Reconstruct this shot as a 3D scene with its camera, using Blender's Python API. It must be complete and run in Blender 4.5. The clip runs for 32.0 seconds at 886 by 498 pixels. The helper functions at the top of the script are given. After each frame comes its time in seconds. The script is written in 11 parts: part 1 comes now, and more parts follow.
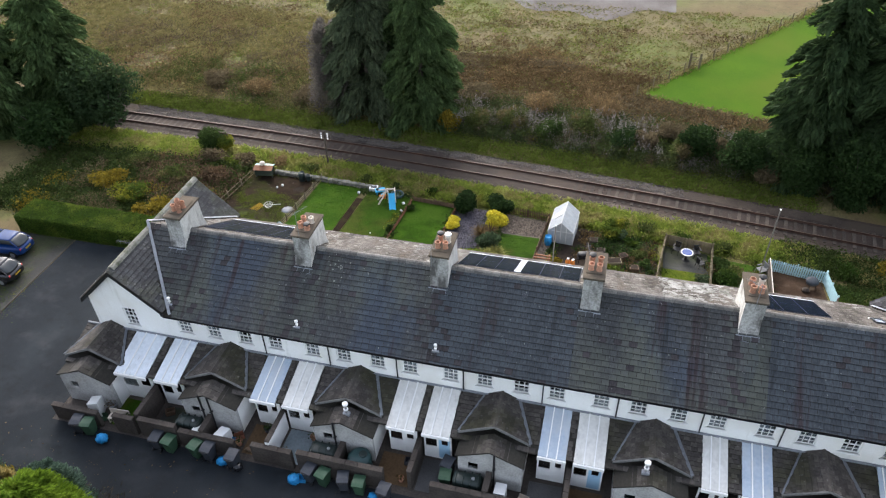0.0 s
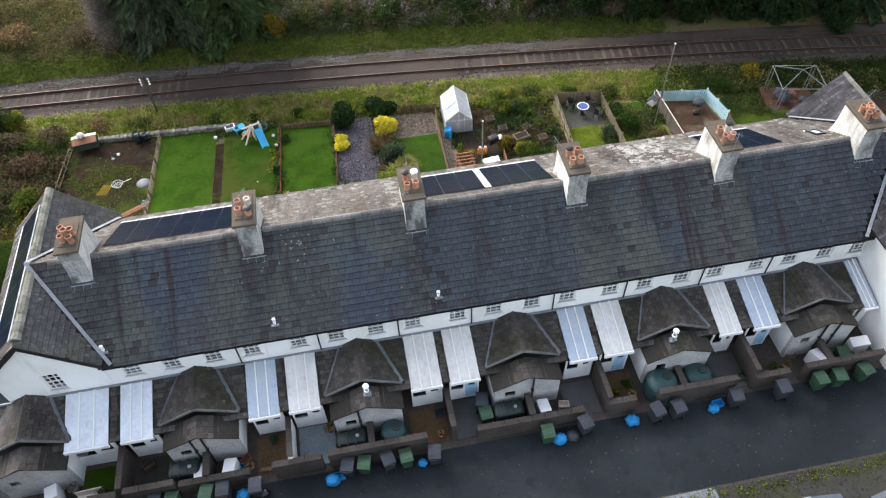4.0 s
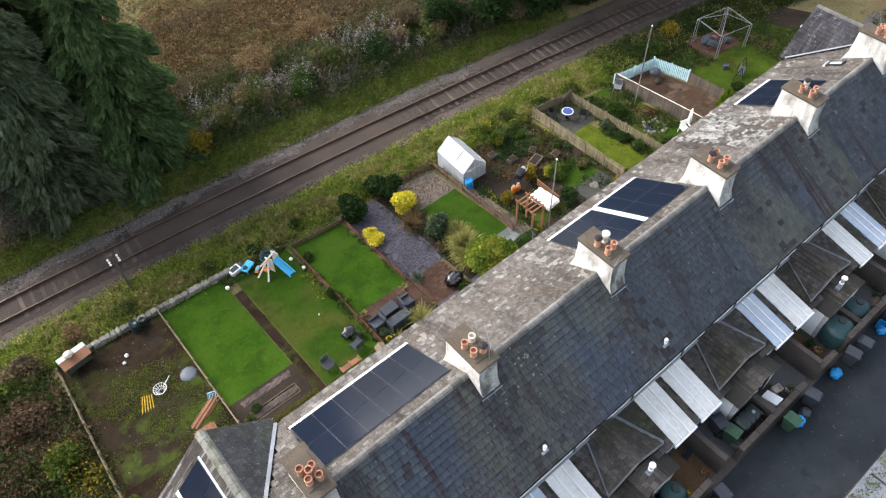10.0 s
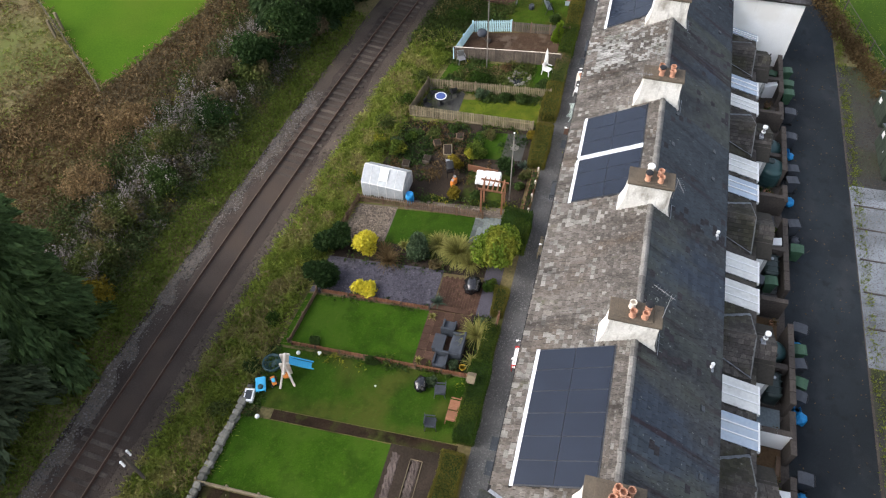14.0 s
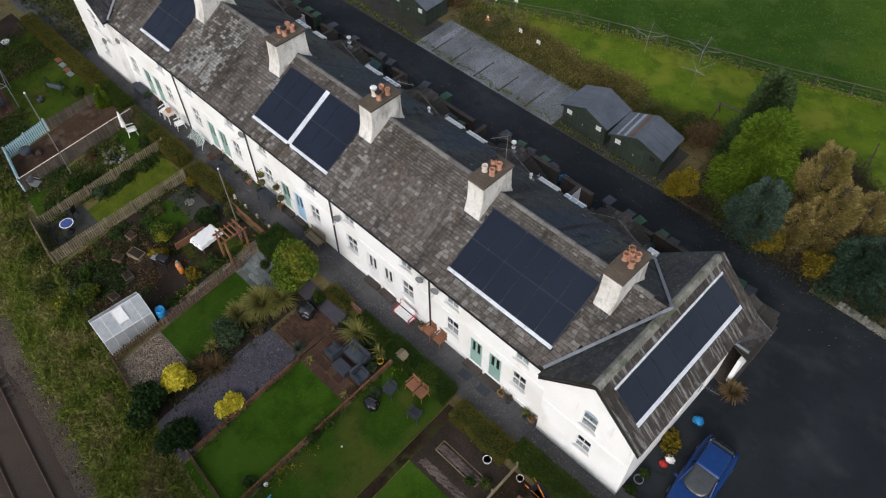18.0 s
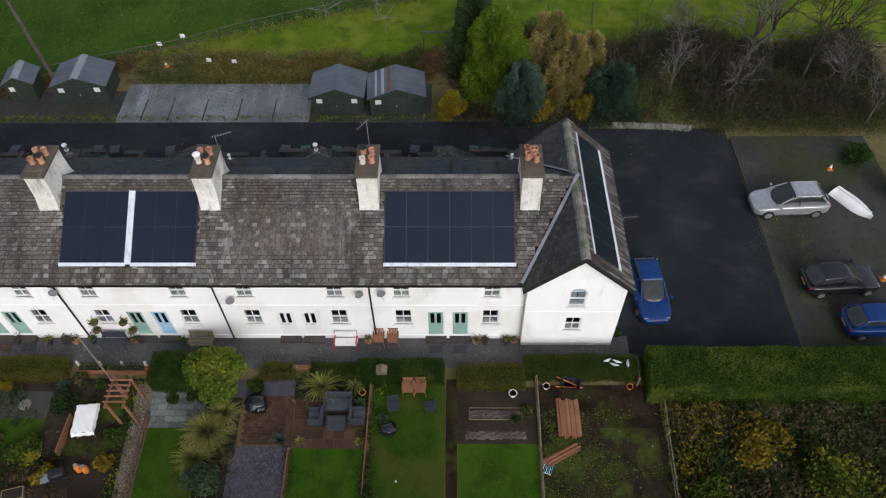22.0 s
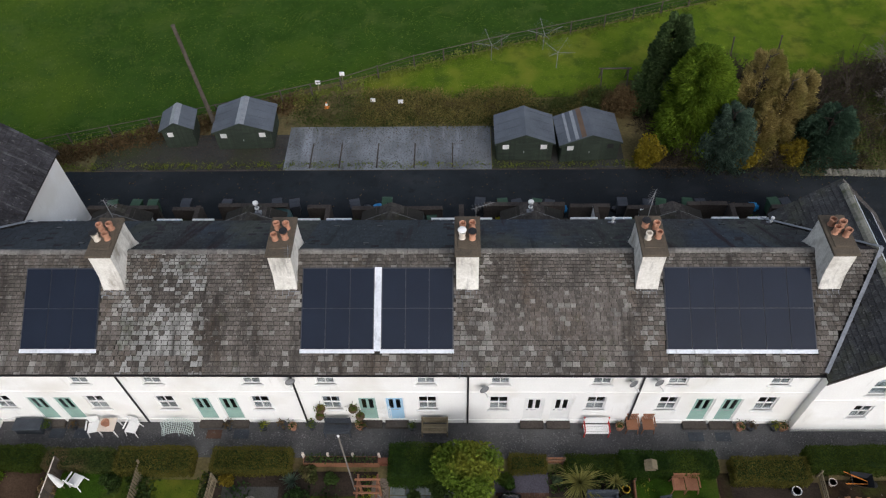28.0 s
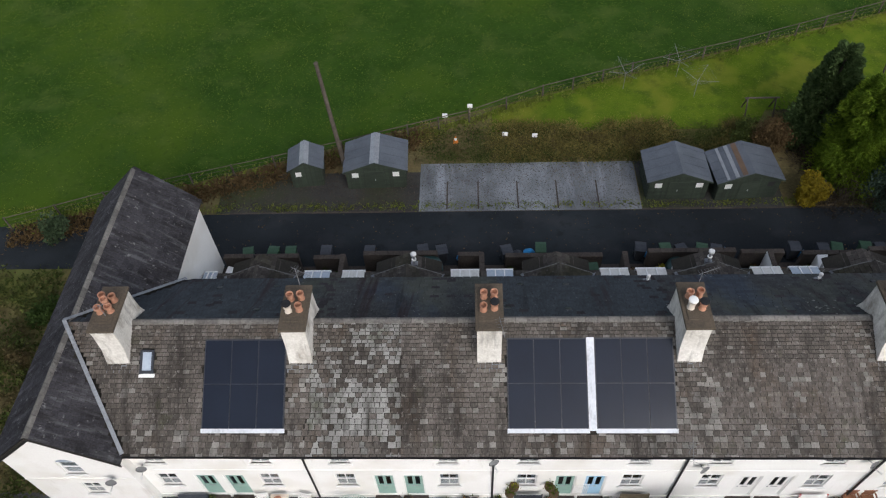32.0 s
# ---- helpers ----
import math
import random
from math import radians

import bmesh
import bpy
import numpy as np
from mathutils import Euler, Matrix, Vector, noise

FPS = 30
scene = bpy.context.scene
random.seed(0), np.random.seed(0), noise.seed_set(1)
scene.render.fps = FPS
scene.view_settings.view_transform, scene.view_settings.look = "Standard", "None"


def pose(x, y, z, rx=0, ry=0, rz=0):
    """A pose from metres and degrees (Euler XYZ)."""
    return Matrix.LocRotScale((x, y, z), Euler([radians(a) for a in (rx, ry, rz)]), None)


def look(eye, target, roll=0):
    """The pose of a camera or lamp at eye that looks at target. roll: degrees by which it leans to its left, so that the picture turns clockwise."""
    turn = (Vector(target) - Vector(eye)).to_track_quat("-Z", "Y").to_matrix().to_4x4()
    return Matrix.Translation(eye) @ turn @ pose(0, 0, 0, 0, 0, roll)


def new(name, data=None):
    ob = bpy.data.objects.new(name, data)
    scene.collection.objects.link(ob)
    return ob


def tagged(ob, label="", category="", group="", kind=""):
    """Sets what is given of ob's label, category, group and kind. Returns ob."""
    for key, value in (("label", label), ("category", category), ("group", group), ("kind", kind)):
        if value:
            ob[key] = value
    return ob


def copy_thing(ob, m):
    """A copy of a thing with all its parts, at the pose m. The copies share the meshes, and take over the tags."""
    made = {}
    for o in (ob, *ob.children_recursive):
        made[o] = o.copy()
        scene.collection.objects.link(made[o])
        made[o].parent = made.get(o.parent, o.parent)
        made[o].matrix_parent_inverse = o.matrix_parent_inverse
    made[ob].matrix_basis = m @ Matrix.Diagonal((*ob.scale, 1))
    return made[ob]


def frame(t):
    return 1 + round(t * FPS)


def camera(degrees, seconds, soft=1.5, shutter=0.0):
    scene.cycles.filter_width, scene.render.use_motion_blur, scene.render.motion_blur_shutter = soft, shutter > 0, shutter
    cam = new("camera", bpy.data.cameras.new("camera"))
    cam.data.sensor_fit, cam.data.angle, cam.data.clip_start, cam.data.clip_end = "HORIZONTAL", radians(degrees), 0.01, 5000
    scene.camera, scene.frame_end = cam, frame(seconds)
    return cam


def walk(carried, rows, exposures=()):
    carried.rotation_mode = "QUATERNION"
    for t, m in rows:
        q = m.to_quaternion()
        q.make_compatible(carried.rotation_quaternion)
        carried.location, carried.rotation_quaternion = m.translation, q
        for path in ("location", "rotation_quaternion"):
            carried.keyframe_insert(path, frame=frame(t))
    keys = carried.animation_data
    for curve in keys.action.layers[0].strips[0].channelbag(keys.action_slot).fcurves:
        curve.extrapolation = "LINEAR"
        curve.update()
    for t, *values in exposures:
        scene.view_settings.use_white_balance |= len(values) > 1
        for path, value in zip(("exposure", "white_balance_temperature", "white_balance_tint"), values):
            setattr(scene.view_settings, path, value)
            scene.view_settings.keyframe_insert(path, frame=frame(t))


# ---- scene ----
cam = camera(63.4, 32.0, 1.2)
PATH = [
    (0, (27.826, -31.732, 32.382), (27.406, -30.238, 31.12), -2.0),
    (0.5, (26.646, -31.239, 32.509), (26.357, -29.718, 31.243), -2.2),
    (1, (25.479, -30.756, 32.562), (25.3, -29.224, 31.288), -2.3),
    (1.5, (24.259, -30.383, 32.575), (24.159, -28.928, 31.207), -2.5),
    (2, (23.033, -29.863, 32.672), (22.981, -28.512, 31.198), -2.8),
    (2.5, (21.688, -29.182, 32.696), (21.678, -27.905, 31.156), -2.9),
    (4.5, (16.562, -26.245, 32.915), (16.808, -25.006, 31.363), -2.4),
    (5, (15.293, -25.432, 32.989), (15.573, -24.2, 31.438), -2.4),
    (5.5, (14.097, -24.545, 33.045), (14.387, -23.316, 31.494), -2.4),
    (6, (12.846, -23.594, 33.121), (13.142, -22.367, 31.57), -2.4),
    (6.5, (11.659, -22.579, 33.164), (11.958, -21.355, 31.611), -2.3),
    (7, (10.477, -21.573, 33.151), (10.782, -20.349, 31.599), -2.4),
    (7.5, (9.206, -20.582, 33.126), (9.545, -19.365, 31.575), -2.5),
    (8, (7.941, -19.548, 33.126), (8.312, -18.338, 31.578), -2.7),
    (8.5, (6.676, -18.4, 33.207), (7.096, -17.208, 31.657), -2.8),
    (9, (5.348, -17.243, 33.32), (5.869, -16.094, 31.768), -3.0),
    (9.5, (4.007, -16.002, 33.404), (4.674, -14.94, 31.846), -3.1),
    (10, (2.662, -14.619, 33.476), (3.428, -13.631, 31.914), -3.0),
    (10.5, (1.387, -13.237, 33.424), (2.224, -12.308, 31.863), -2.9),
    (11, (0.165, -11.685, 33.481), (1.072, -10.828, 31.917), -2.8),
    (11.5, (-0.952, -10.021, 33.504), (0.024, -9.25, 31.938), -2.7),
    (12, (-1.974, -8.265, 33.522), (-0.944, -7.573, 31.953), -2.6),
    (12.5, (-2.806, -6.472, 33.555), (-1.735, -5.858, 31.981), -2.6),
    (13, (-3.496, -4.554, 33.725), (-2.392, -4.022, 32.145), -2.7),
    (13.5, (-4.171, -2.612, 33.791), (-3.034, -2.164, 32.208), -2.4),
    (15.5, (-5.631, 5.945, 33.563), (-4.405, 5.791, 31.991), 0.2),
    (16, (-5.553, 7.811, 33.36), (-4.358, 7.456, 31.796), -0.0),
    (16.5, (-5.15, 9.497, 33.212), (-4.022, 8.964, 31.648), -0.6),
    (17, (-4.499, 11.29, 33.056), (-3.461, 10.599, 31.492), -0.7),
    (17.5, (-3.64, 12.931, 32.93), (-2.694, 12.119, 31.366), -0.6),
    (18, (-2.734, 14.542, 32.809), (-1.852, 13.662, 31.244), -0.7),
    (18.5, (-1.712, 15.795, 32.732), (-0.95, 14.812, 31.165), -0.8),
    (19, (-0.343, 16.918, 32.813), (0.278, 15.846, 31.243), -0.6),
    (19.5, (0.979, 17.972, 32.846), (1.517, 16.857, 31.275), -0.4),
    (20, (2.249, 18.738, 32.779), (2.696, 17.581, 31.21), -0.7),
    (20.5, (3.85, 19.482, 32.784), (4.157, 18.277, 31.217), -0.5),
    (21, (5.278, 19.943, 32.703), (5.501, 18.719, 31.137), -0.7),
    (21.5, (6.806, 20.319, 32.637), (6.927, 19.078, 31.073), -0.8),
    (22, (8.298, 20.521, 32.668), (8.326, 19.274, 31.105), -1.0),
    (22.5, (9.868, 20.574, 32.694), (9.866, 19.325, 31.132), -0.9),
    (23, (11.267, 20.442, 32.804), (11.269, 19.196, 31.239), -1.1),
    (23.5, (12.607, 20.222, 32.875), (12.613, 18.977, 31.31), -1.2),
    (24, (13.896, 19.992, 32.837), (13.904, 18.742, 31.275), -1.2),
    (24.5, (15.094, 19.661, 32.796), (15.102, 18.407, 31.237), -1.0),
    (25, (16.158, 19.28, 32.792), (16.169, 18.025, 31.234), -1.1),
    (25.5, (17.116, 18.839, 32.77), (17.132, 17.584, 31.213), -1.2),
    (26, (17.931, 18.234, 32.69), (17.956, 16.979, 31.132), -1.3),
    (26.5, (18.619, 17.57, 32.513), (18.65, 16.316, 30.955), -1.5),
    (28.5, (20.814, 14.927, 31.877), (20.865, 13.673, 30.319), -1.9),
    (29, (21.393, 14.286, 31.738), (21.447, 13.031, 30.182), -2.0),
    (29.5, (22.198, 13.771, 31.752), (22.254, 12.518, 30.194), -2.2),
    (30, (23.217, 13.295, 31.704), (23.277, 12.042, 30.146), -2.4),
    (30.5, (24.499, 12.866, 31.765), (24.561, 11.615, 30.206), -2.6),
    (31, (25.901, 12.458, 31.835), (25.966, 11.208, 30.275), -2.8),
    (31.5, (27.29, 12.166, 31.853), (27.358, 10.915, 30.295), -2.9),
    (32, (28.495, 11.957, 31.906), (28.572, 10.702, 30.35), -3.3),
]
EXPOSURES = [(0, 1.4, 6400, 12), (5, 1.47, 6450, 12), (9, 1.5, 6450, 12), (13, 1.33, 6450, 12), (15.5, 0.87, 6400, 12), (16, 0.75, 6400, 12), (17, 0.3, 6350, 12), (18, 0.12, 6300, 12), (24, 0.05, 6250, 12), (32, 0.11, 6350, 12)]
walk(cam, [(t, look(eye, target, roll)) for t, eye, target, roll in PATH], EXPOSURES)

# ---- world, sun, exposure ----
world = bpy.data.worlds.new("overcast")
scene.world = world
world.use_nodes = True
wn = world.node_tree
sky = wn.nodes.new("ShaderNodeTexSky")
sky.sky_type, sky.sun_disc = "NISHITA", False
sky.sun_elevation, sky.sun_rotation = radians(33), radians(-22)
sky.air_density, sky.dust_density, sky.ozone_density = 1.0, 3.0, 1.0
haze = wn.nodes.new("ShaderNodeHueSaturation")
haze.inputs["Saturation"].default_value = 0.5
wn.links.new(sky.outputs[0], haze.inputs["Color"])
wn.links.new(haze.outputs[0], wn.nodes["Background"].inputs[0])
wn.nodes["Background"].inputs[1].default_value = 0.18
sun_data = bpy.data.lights.new("sun", "SUN")
sun_data.energy, sun_data.angle, sun_data.color = 1.0, radians(40), (1.0, 0.985, 0.96)
sun = new("sun", sun_data)
sun.matrix_world = look((-4, 60, 42), (20, 0, 0))
scene.view_settings.exposure = 0.0

# ---- materials ----
MATS = {}
DAMP = 0.84      # rain-wet surfaces are darker than dry ones


def rgb(c):
    return (*c, 1.0)


def mat(name, dark, light, rough=0.85, big=0.6, fine=9.0, bump=0.25, rnd=0.0, spec=0.25, metal=0.0, per="island", stretch=(1, 1, 1), third=None, third_scale=0.25, lo=0.3, hi=0.7, trans=0.0, detail=4.0, streaks=()):
    """A worn surface: two noises mix two colours, a third comes in patches, and pieces differ a little from each other."""
    dark, light, third = [c if c is None or max(c) > 0.45 else tuple(v * DAMP for v in c) for c in (dark, light, third)]
    m = bpy.data.materials.new(name)
    m.use_nodes = True
    t = m.node_tree
    N, L = t.nodes, t.links
    b = N["Principled BSDF"]
    geo = N.new("ShaderNodeNewGeometry")
    mp = N.new("ShaderNodeMapping")
    mp.inputs["Scale"].default_value = stretch
    L.new(geo.outputs["Position"], mp.inputs["Vector"])

    def nz(scale, det):
        n = N.new("ShaderNodeTexNoise")
        n.inputs["Scale"].default_value, n.inputs["Detail"].default_value = scale, det
        L.new(mp.outputs[0], n.inputs["Vector"])
        return n.outputs["Fac"]

    a, f = nz(big, 5.0), nz(fine, detail)
    ad = N.new("ShaderNodeMath")
    ad.operation = "ADD"
    L.new(a, ad.inputs[0])
    L.new(f, ad.inputs[1])
    hf = N.new("ShaderNodeMapRange")
    hf.inputs["From Min"].default_value, hf.inputs["From Max"].default_value = 2 * lo, 2 * hi
    L.new(ad.outputs[0], hf.inputs["Value"])
    mx = N.new("ShaderNodeMix")
    mx.data_type = "RGBA"
    mx.inputs["A"].default_value, mx.inputs["B"].default_value = rgb(dark), rgb(light)
    L.new(hf.outputs["Result"], mx.inputs["Factor"])
    col = mx.outputs["Result"]
    if third:
        g = nz(third_scale, 6.0)
        r = N.new("ShaderNodeMapRange")
        r.inputs["From Min"].default_value, r.inputs["From Max"].default_value = 0.5, 0.64
        L.new(g, r.inputs["Value"])
        m3 = N.new("ShaderNodeMix")
        m3.data_type = "RGBA"
        L.new(r.outputs["Result"], m3.inputs["Factor"])
        L.new(col, m3.inputs["A"])
        m3.inputs["B"].default_value = rgb(third)
        col = m3.outputs["Result"]
    for tint, scl, begin, end, most in streaks:
        sm = N.new("ShaderNodeMapping")
        sm.inputs["Scale"].default_value = scl
        sm.inputs["Location"].default_value = (most * 7, tint[0] * 90, 0)
        L.new(geo.outputs["Position"], sm.inputs["Vector"])
        sn = N.new("ShaderNodeTexNoise")
        sn.inputs["Scale"].default_value, sn.inputs["Detail"].default_value, sn.inputs["Roughness"].default_value = 1.0, 7.0, 0.62
        L.new(sm.outputs[0], sn.inputs["Vector"])
        sr = N.new("ShaderNodeMapRange")
        sr.inputs["From Min"].default_value, sr.inputs["From Max"].default_value, sr.inputs["To Max"].default_value = begin, end, most
        L.new(sn.outputs["Fac"], sr.inputs["Value"])
        ms = N.new("ShaderNodeMix")
        ms.data_type = "RGBA"
        L.new(sr.outputs["Result"], ms.inputs["Factor"])
        L.new(col, ms.inputs["A"])
        ms.inputs["B"].default_value = rgb(tuple(v * DAMP for v in tint))
        col = ms.outputs["Result"]
    if rnd:
        hsv = N.new("ShaderNodeHueSaturation")
        v = N.new("ShaderNodeMapRange")
        v.inputs["To Min"].default_value, v.inputs["To Max"].default_value = 1 - rnd, 1 + rnd
        if per == "island":
            L.new(geo.outputs["Random Per Island"], v.inputs["Value"])
        else:
            L.new(N.new("ShaderNodeObjectInfo").outputs["Random"], v.inputs["Value"])
        L.new(v.outputs["Result"], hsv.inputs["Value"])
        L.new(col, hsv.inputs["Color"])
        col = hsv.outputs["Color"]
    L.new(col, b.inputs["Base Color"])
    b.inputs["Roughness"].default_value = rough
    b.inputs["Metallic"].default_value = metal
    b.inputs["Specular IOR Level"].default_value = spec
    if trans:
        b.inputs["Transmission Weight"].default_value = trans
    if bump:
        bp = N.new("ShaderNodeBump")
        bp.inputs["Strength"].default_value, bp.inputs["Distance"].default_value = bump, 0.03
        L.new(f, bp.inputs["Height"])
        L.new(bp.outputs[0], b.inputs["Normal"])
    MATS[name] = m
    return m


M_render = mat("white_render", (0.8, 0.797, 0.77), (0.9, 0.897, 0.875), 0.9, 0.5, 14, 0.15, third=(0.77, 0.755, 0.71), third_scale=0.35, streaks=(((0.5, 0.47, 0.4), (2.2, 2.2, 0.35), 0.6, 0.78, 0.45),))
M_chimney = mat("chimney_render", (0.5, 0.48, 0.43), (0.78, 0.76, 0.71), 0.9, 0.9, 10, 0.25, streaks=(((0.2, 0.165, 0.12), (1.3, 1.3, 0.7), 0.5, 0.7, 0.75), ((0.09, 0.08, 0.065), (3.5, 3.5, 0.4), 0.54, 0.72, 0.6)))
M_chimney_rear = mat("rear_chimney_render", (0.2, 0.195, 0.18), (0.58, 0.57, 0.54), 0.9, 0.9, 10, 0.3, streaks=(((0.06, 0.056, 0.05), (1.6, 1.6, 0.7), 0.44, 0.62, 0.85),))
M_cap = mat("chimney_cap", (0.07, 0.058, 0.045), (0.15, 0.12, 0.085), 0.95, 1.5, 16, 0.4)
M_pot = mat("terracotta", (0.33, 0.155, 0.095), (0.48, 0.26, 0.17), 0.85, 3, 20, 0.2, rnd=0.25, per="object")
M_potpale = mat("pale_clay", (0.5, 0.44, 0.36), (0.68, 0.62, 0.54), 0.85, 3, 20, 0.2)
# runs of rain, soot and moss down the slopes: tint, scale, where it begins and ends, how much of it
RUNS = (((0.03, 0.026, 0.022), (1.5, 0.2, 0.2), 0.47, 0.66, 0.75), ((0.1, 0.07, 0.045), (0.7, 0.25, 0.25), 0.52, 0.68, 0.55), ((0.052, 0.062, 0.02), (0.9, 0.6, 0.6), 0.6, 0.72, 0.5), ((0.29, 0.28, 0.255), (7, 5, 5), 0.57, 0.7, 0.6))
REARRUNS = (((0.1, 0.108, 0.088), (0.3, 0.16, 0.16), 0.47, 0.6, 0.65), ((0.055, 0.072, 0.1), (0.22, 0.1, 0.1), 0.52, 0.62, 0.6), ((0.04, 0.027, 0.029), (1.1, 0.07, 0.07), 0.56, 0.64, 0.8), ((0.016, 0.016, 0.017), (2.6, 0.2, 0.2), 0.58, 0.7, 0.5), ((0.26, 0.26, 0.25), (7, 4, 4), 0.64, 0.72, 0.6))
M_slate_f = mat("weathered_slate", (0.06, 0.053, 0.046), (0.205, 0.183, 0.16), 0.85, 0.6, 17, 0.7, rnd=0.24, spec=0.15, stretch=(1, 0.5, 0.5), streaks=RUNS)
M_slate_pale = mat("pale_slate", (0.15, 0.142, 0.127), (0.32, 0.306, 0.276), 0.85, 0.9, 17, 0.6, rnd=0.26, spec=0.15, streaks=RUNS[:1])
M_slate_paleo = mat("pale_slate_loose", (0.15, 0.142, 0.127), (0.32, 0.306, 0.276), 0.85, 0.9, 17, 0.6, rnd=0.26, spec=0.15, per="object", streaks=RUNS[:1])
M_slate_fo = mat("weathered_slate_loose", (0.06, 0.053, 0.046), (0.205, 0.183, 0.16), 0.85, 0.6, 17, 0.7, rnd=0.24, spec=0.15, stretch=(1, 0.5, 0.5), per="object", streaks=RUNS)
M_slate_r = mat("dark_slate", (0.0315, 0.0335, 0.0345), (0.093, 0.0975, 0.1005), 0.82, 0.45, 14, 0.45, rnd=0.13, stretch=(1, 0.35, 0.35), spec=0.09, streaks=REARRUNS)
M_slate_ro = mat("dark_slate_loose", (0.0315, 0.0335, 0.0345), (0.093, 0.0975, 0.1005), 0.82, 0.45, 14, 0.45, rnd=0.13, stretch=(1, 0.35, 0.35), per="object", spec=0.09, streaks=REARRUNS)
M_slate_b = mat("blue_grey_slate", (0.026, 0.031, 0.036), (0.076, 0.088, 0.1), 0.7, 0.45, 14, 0.45, rnd=0.13, stretch=(1, 0.35, 0.35), spec=0.16, streaks=REARRUNS[2:])
M_lichen = mat("pale_lichen", (0.13, 0.135, 0.12), (0.27, 0.275, 0.25), 0.95, 3, 20, 0.2)
M_slate_stain = mat("plum_stained_slate", (0.027, 0.0255, 0.0275), (0.074, 0.066, 0.069), 0.8, 0.7, 14, 0.45, rnd=0.13, stretch=(1, 0.35, 0.35), spec=0.1)
M_slate_w = mat("mossy_dark_slate", (0.0275, 0.0281, 0.0300), (0.0975, 0.1000, 0.1038), 0.75, 0.5, 14, 0.6, rnd=0.24, spec=0.2, streaks=(((0.0562, 0.0600, 0.0275), (0.6, 0.6, 0.5), 0.52, 0.68, 0.6), ((0.24, 0.235, 0.22), (6, 6, 3), 0.58, 0.7, 0.6)))
M_slate_dusk = mat("dusky_slate", (0.026, 0.0252, 0.0285), (0.083, 0.08, 0.088), 0.8, 0.5, 14, 0.6, rnd=0.2, spec=0.12, streaks=(((0.16, 0.162, 0.165), (0.5, 3.5, 0.5), 0.54, 0.66, 0.5), ((0.02, 0.018, 0.018), (0.6, 2.2, 0.6), 0.5, 0.66, 0.7), ((0.3, 0.3, 0.29), (6, 6, 3), 0.61, 0.7, 0.6)))
M_slate_cream = mat("cream_grey_slate", (0.19, 0.188, 0.175), (0.375, 0.37, 0.345), 0.85, 0.9, 17, 0.6, rnd=0.22, spec=0.12, streaks=(((0.045, 0.04, 0.034), (1.6, 0.35, 0.35), 0.48, 0.64, 0.75), ((0.07, 0.08, 0.04), (0.9, 0.8, 0.8), 0.54, 0.68, 0.55)))
M_slate_run = mat("rain_streaked_slate", (0.03, 0.026, 0.023), (0.1, 0.086, 0.075), 0.8, 0.6, 16, 0.6, rnd=0.2, spec=0.15, streaks=(((0.34, 0.33, 0.3), (0.5, 7, 0.5), 0.52, 0.62, 0.75), ((0.02, 0.018, 0.016), (0.7, 3, 0.7), 0.52, 0.66, 0.7)))
M_mossridge = mat("mossy_ridge_tile", (0.13, 0.13, 0.105), (0.33, 0.325, 0.28), 0.9, 1.2, 12, 0.4, rnd=0.2, per="object", streaks=(((0.07, 0.085, 0.035), (1.6, 1.6, 1.6), 0.5, 0.64, 0.7),))
M_ridge = mat("ridge_tile", (0.09, 0.085, 0.08), (0.24, 0.23, 0.21), 0.85, 1.2, 12, 0.35, rnd=0.25, per="object")
M_lead = mat("lead", (0.15, 0.163, 0.18), (0.33, 0.35, 0.38), 0.65, 1.4, 12, 0.15, spec=0.4)
M_oldlead = mat("weathered_lead", (0.1, 0.102, 0.1), (0.24, 0.24, 0.23), 0.75, 1.6, 12, 0.3, spec=0.2)
M_black = mat("black_plastic", (0.012, 0.012, 0.013), (0.025, 0.025, 0.027), 0.45, 2, 20, 0.05)
M_white = mat("white_paint", (0.72, 0.72, 0.7), (0.84, 0.84, 0.82), 0.5, 2, 20, 0.05)
M_glass = mat("window_glass", (0.5, 0.55, 0.58), (0.55, 0.6, 0.62), 0.04, 1, 3, 0.0, spec=0.5, trans=1.0)
M_poly = mat("polycarbonate", (0.53, 0.58, 0.62), (0.74, 0.78, 0.82), 0.3, 0.9, 6, 0.0, spec=0.5, streaks=(((0.45, 0.46, 0.44), (1.5, 0.6, 0.5), 0.5, 0.7, 0.45), ((0.28, 0.26, 0.22), (4, 1.5, 1), 0.6, 0.74, 0.45)))
M_polywarm = mat("polycarbonate_aged", (0.53, 0.52, 0.49), (0.73, 0.72, 0.67), 0.35, 0.9, 6, 0.0, spec=0.5, streaks=(((0.42, 0.4, 0.34), (1.5, 0.6, 0.5), 0.5, 0.7, 0.45), ((0.26, 0.23, 0.18), (4, 1.5, 1), 0.6, 0.74, 0.45)))
# dirty bed under the slates, also the painted shadow along their lower edges
M_slatebed_shade = mat("slate_dirt_and_edge_shade", (0.022, 0.02, 0.017), (0.048, 0.044, 0.036), 0.95)
M_ghglass = mat("milky_pane", (0.4, 0.43, 0.445), (0.58, 0.61, 0.625), 0.3, 1.2, 6, 0.0, spec=0.5, trans=0.25)
M_polyblue = mat("polycarbonate_clear", (0.42, 0.52, 0.64), (0.66, 0.74, 0.82), 0.15, 0.9, 6, 0.0, spec=0.5, trans=0.3, streaks=(((0.74, 0.78, 0.8), (1.2, 0.5, 0.5), 0.5, 0.64, 0.6),))
M_pv = mat("solar_cells", (0.0075, 0.011, 0.021), (0.0145, 0.021, 0.037), 0.14, 0.5, 40, 0.0, spec=0.34)
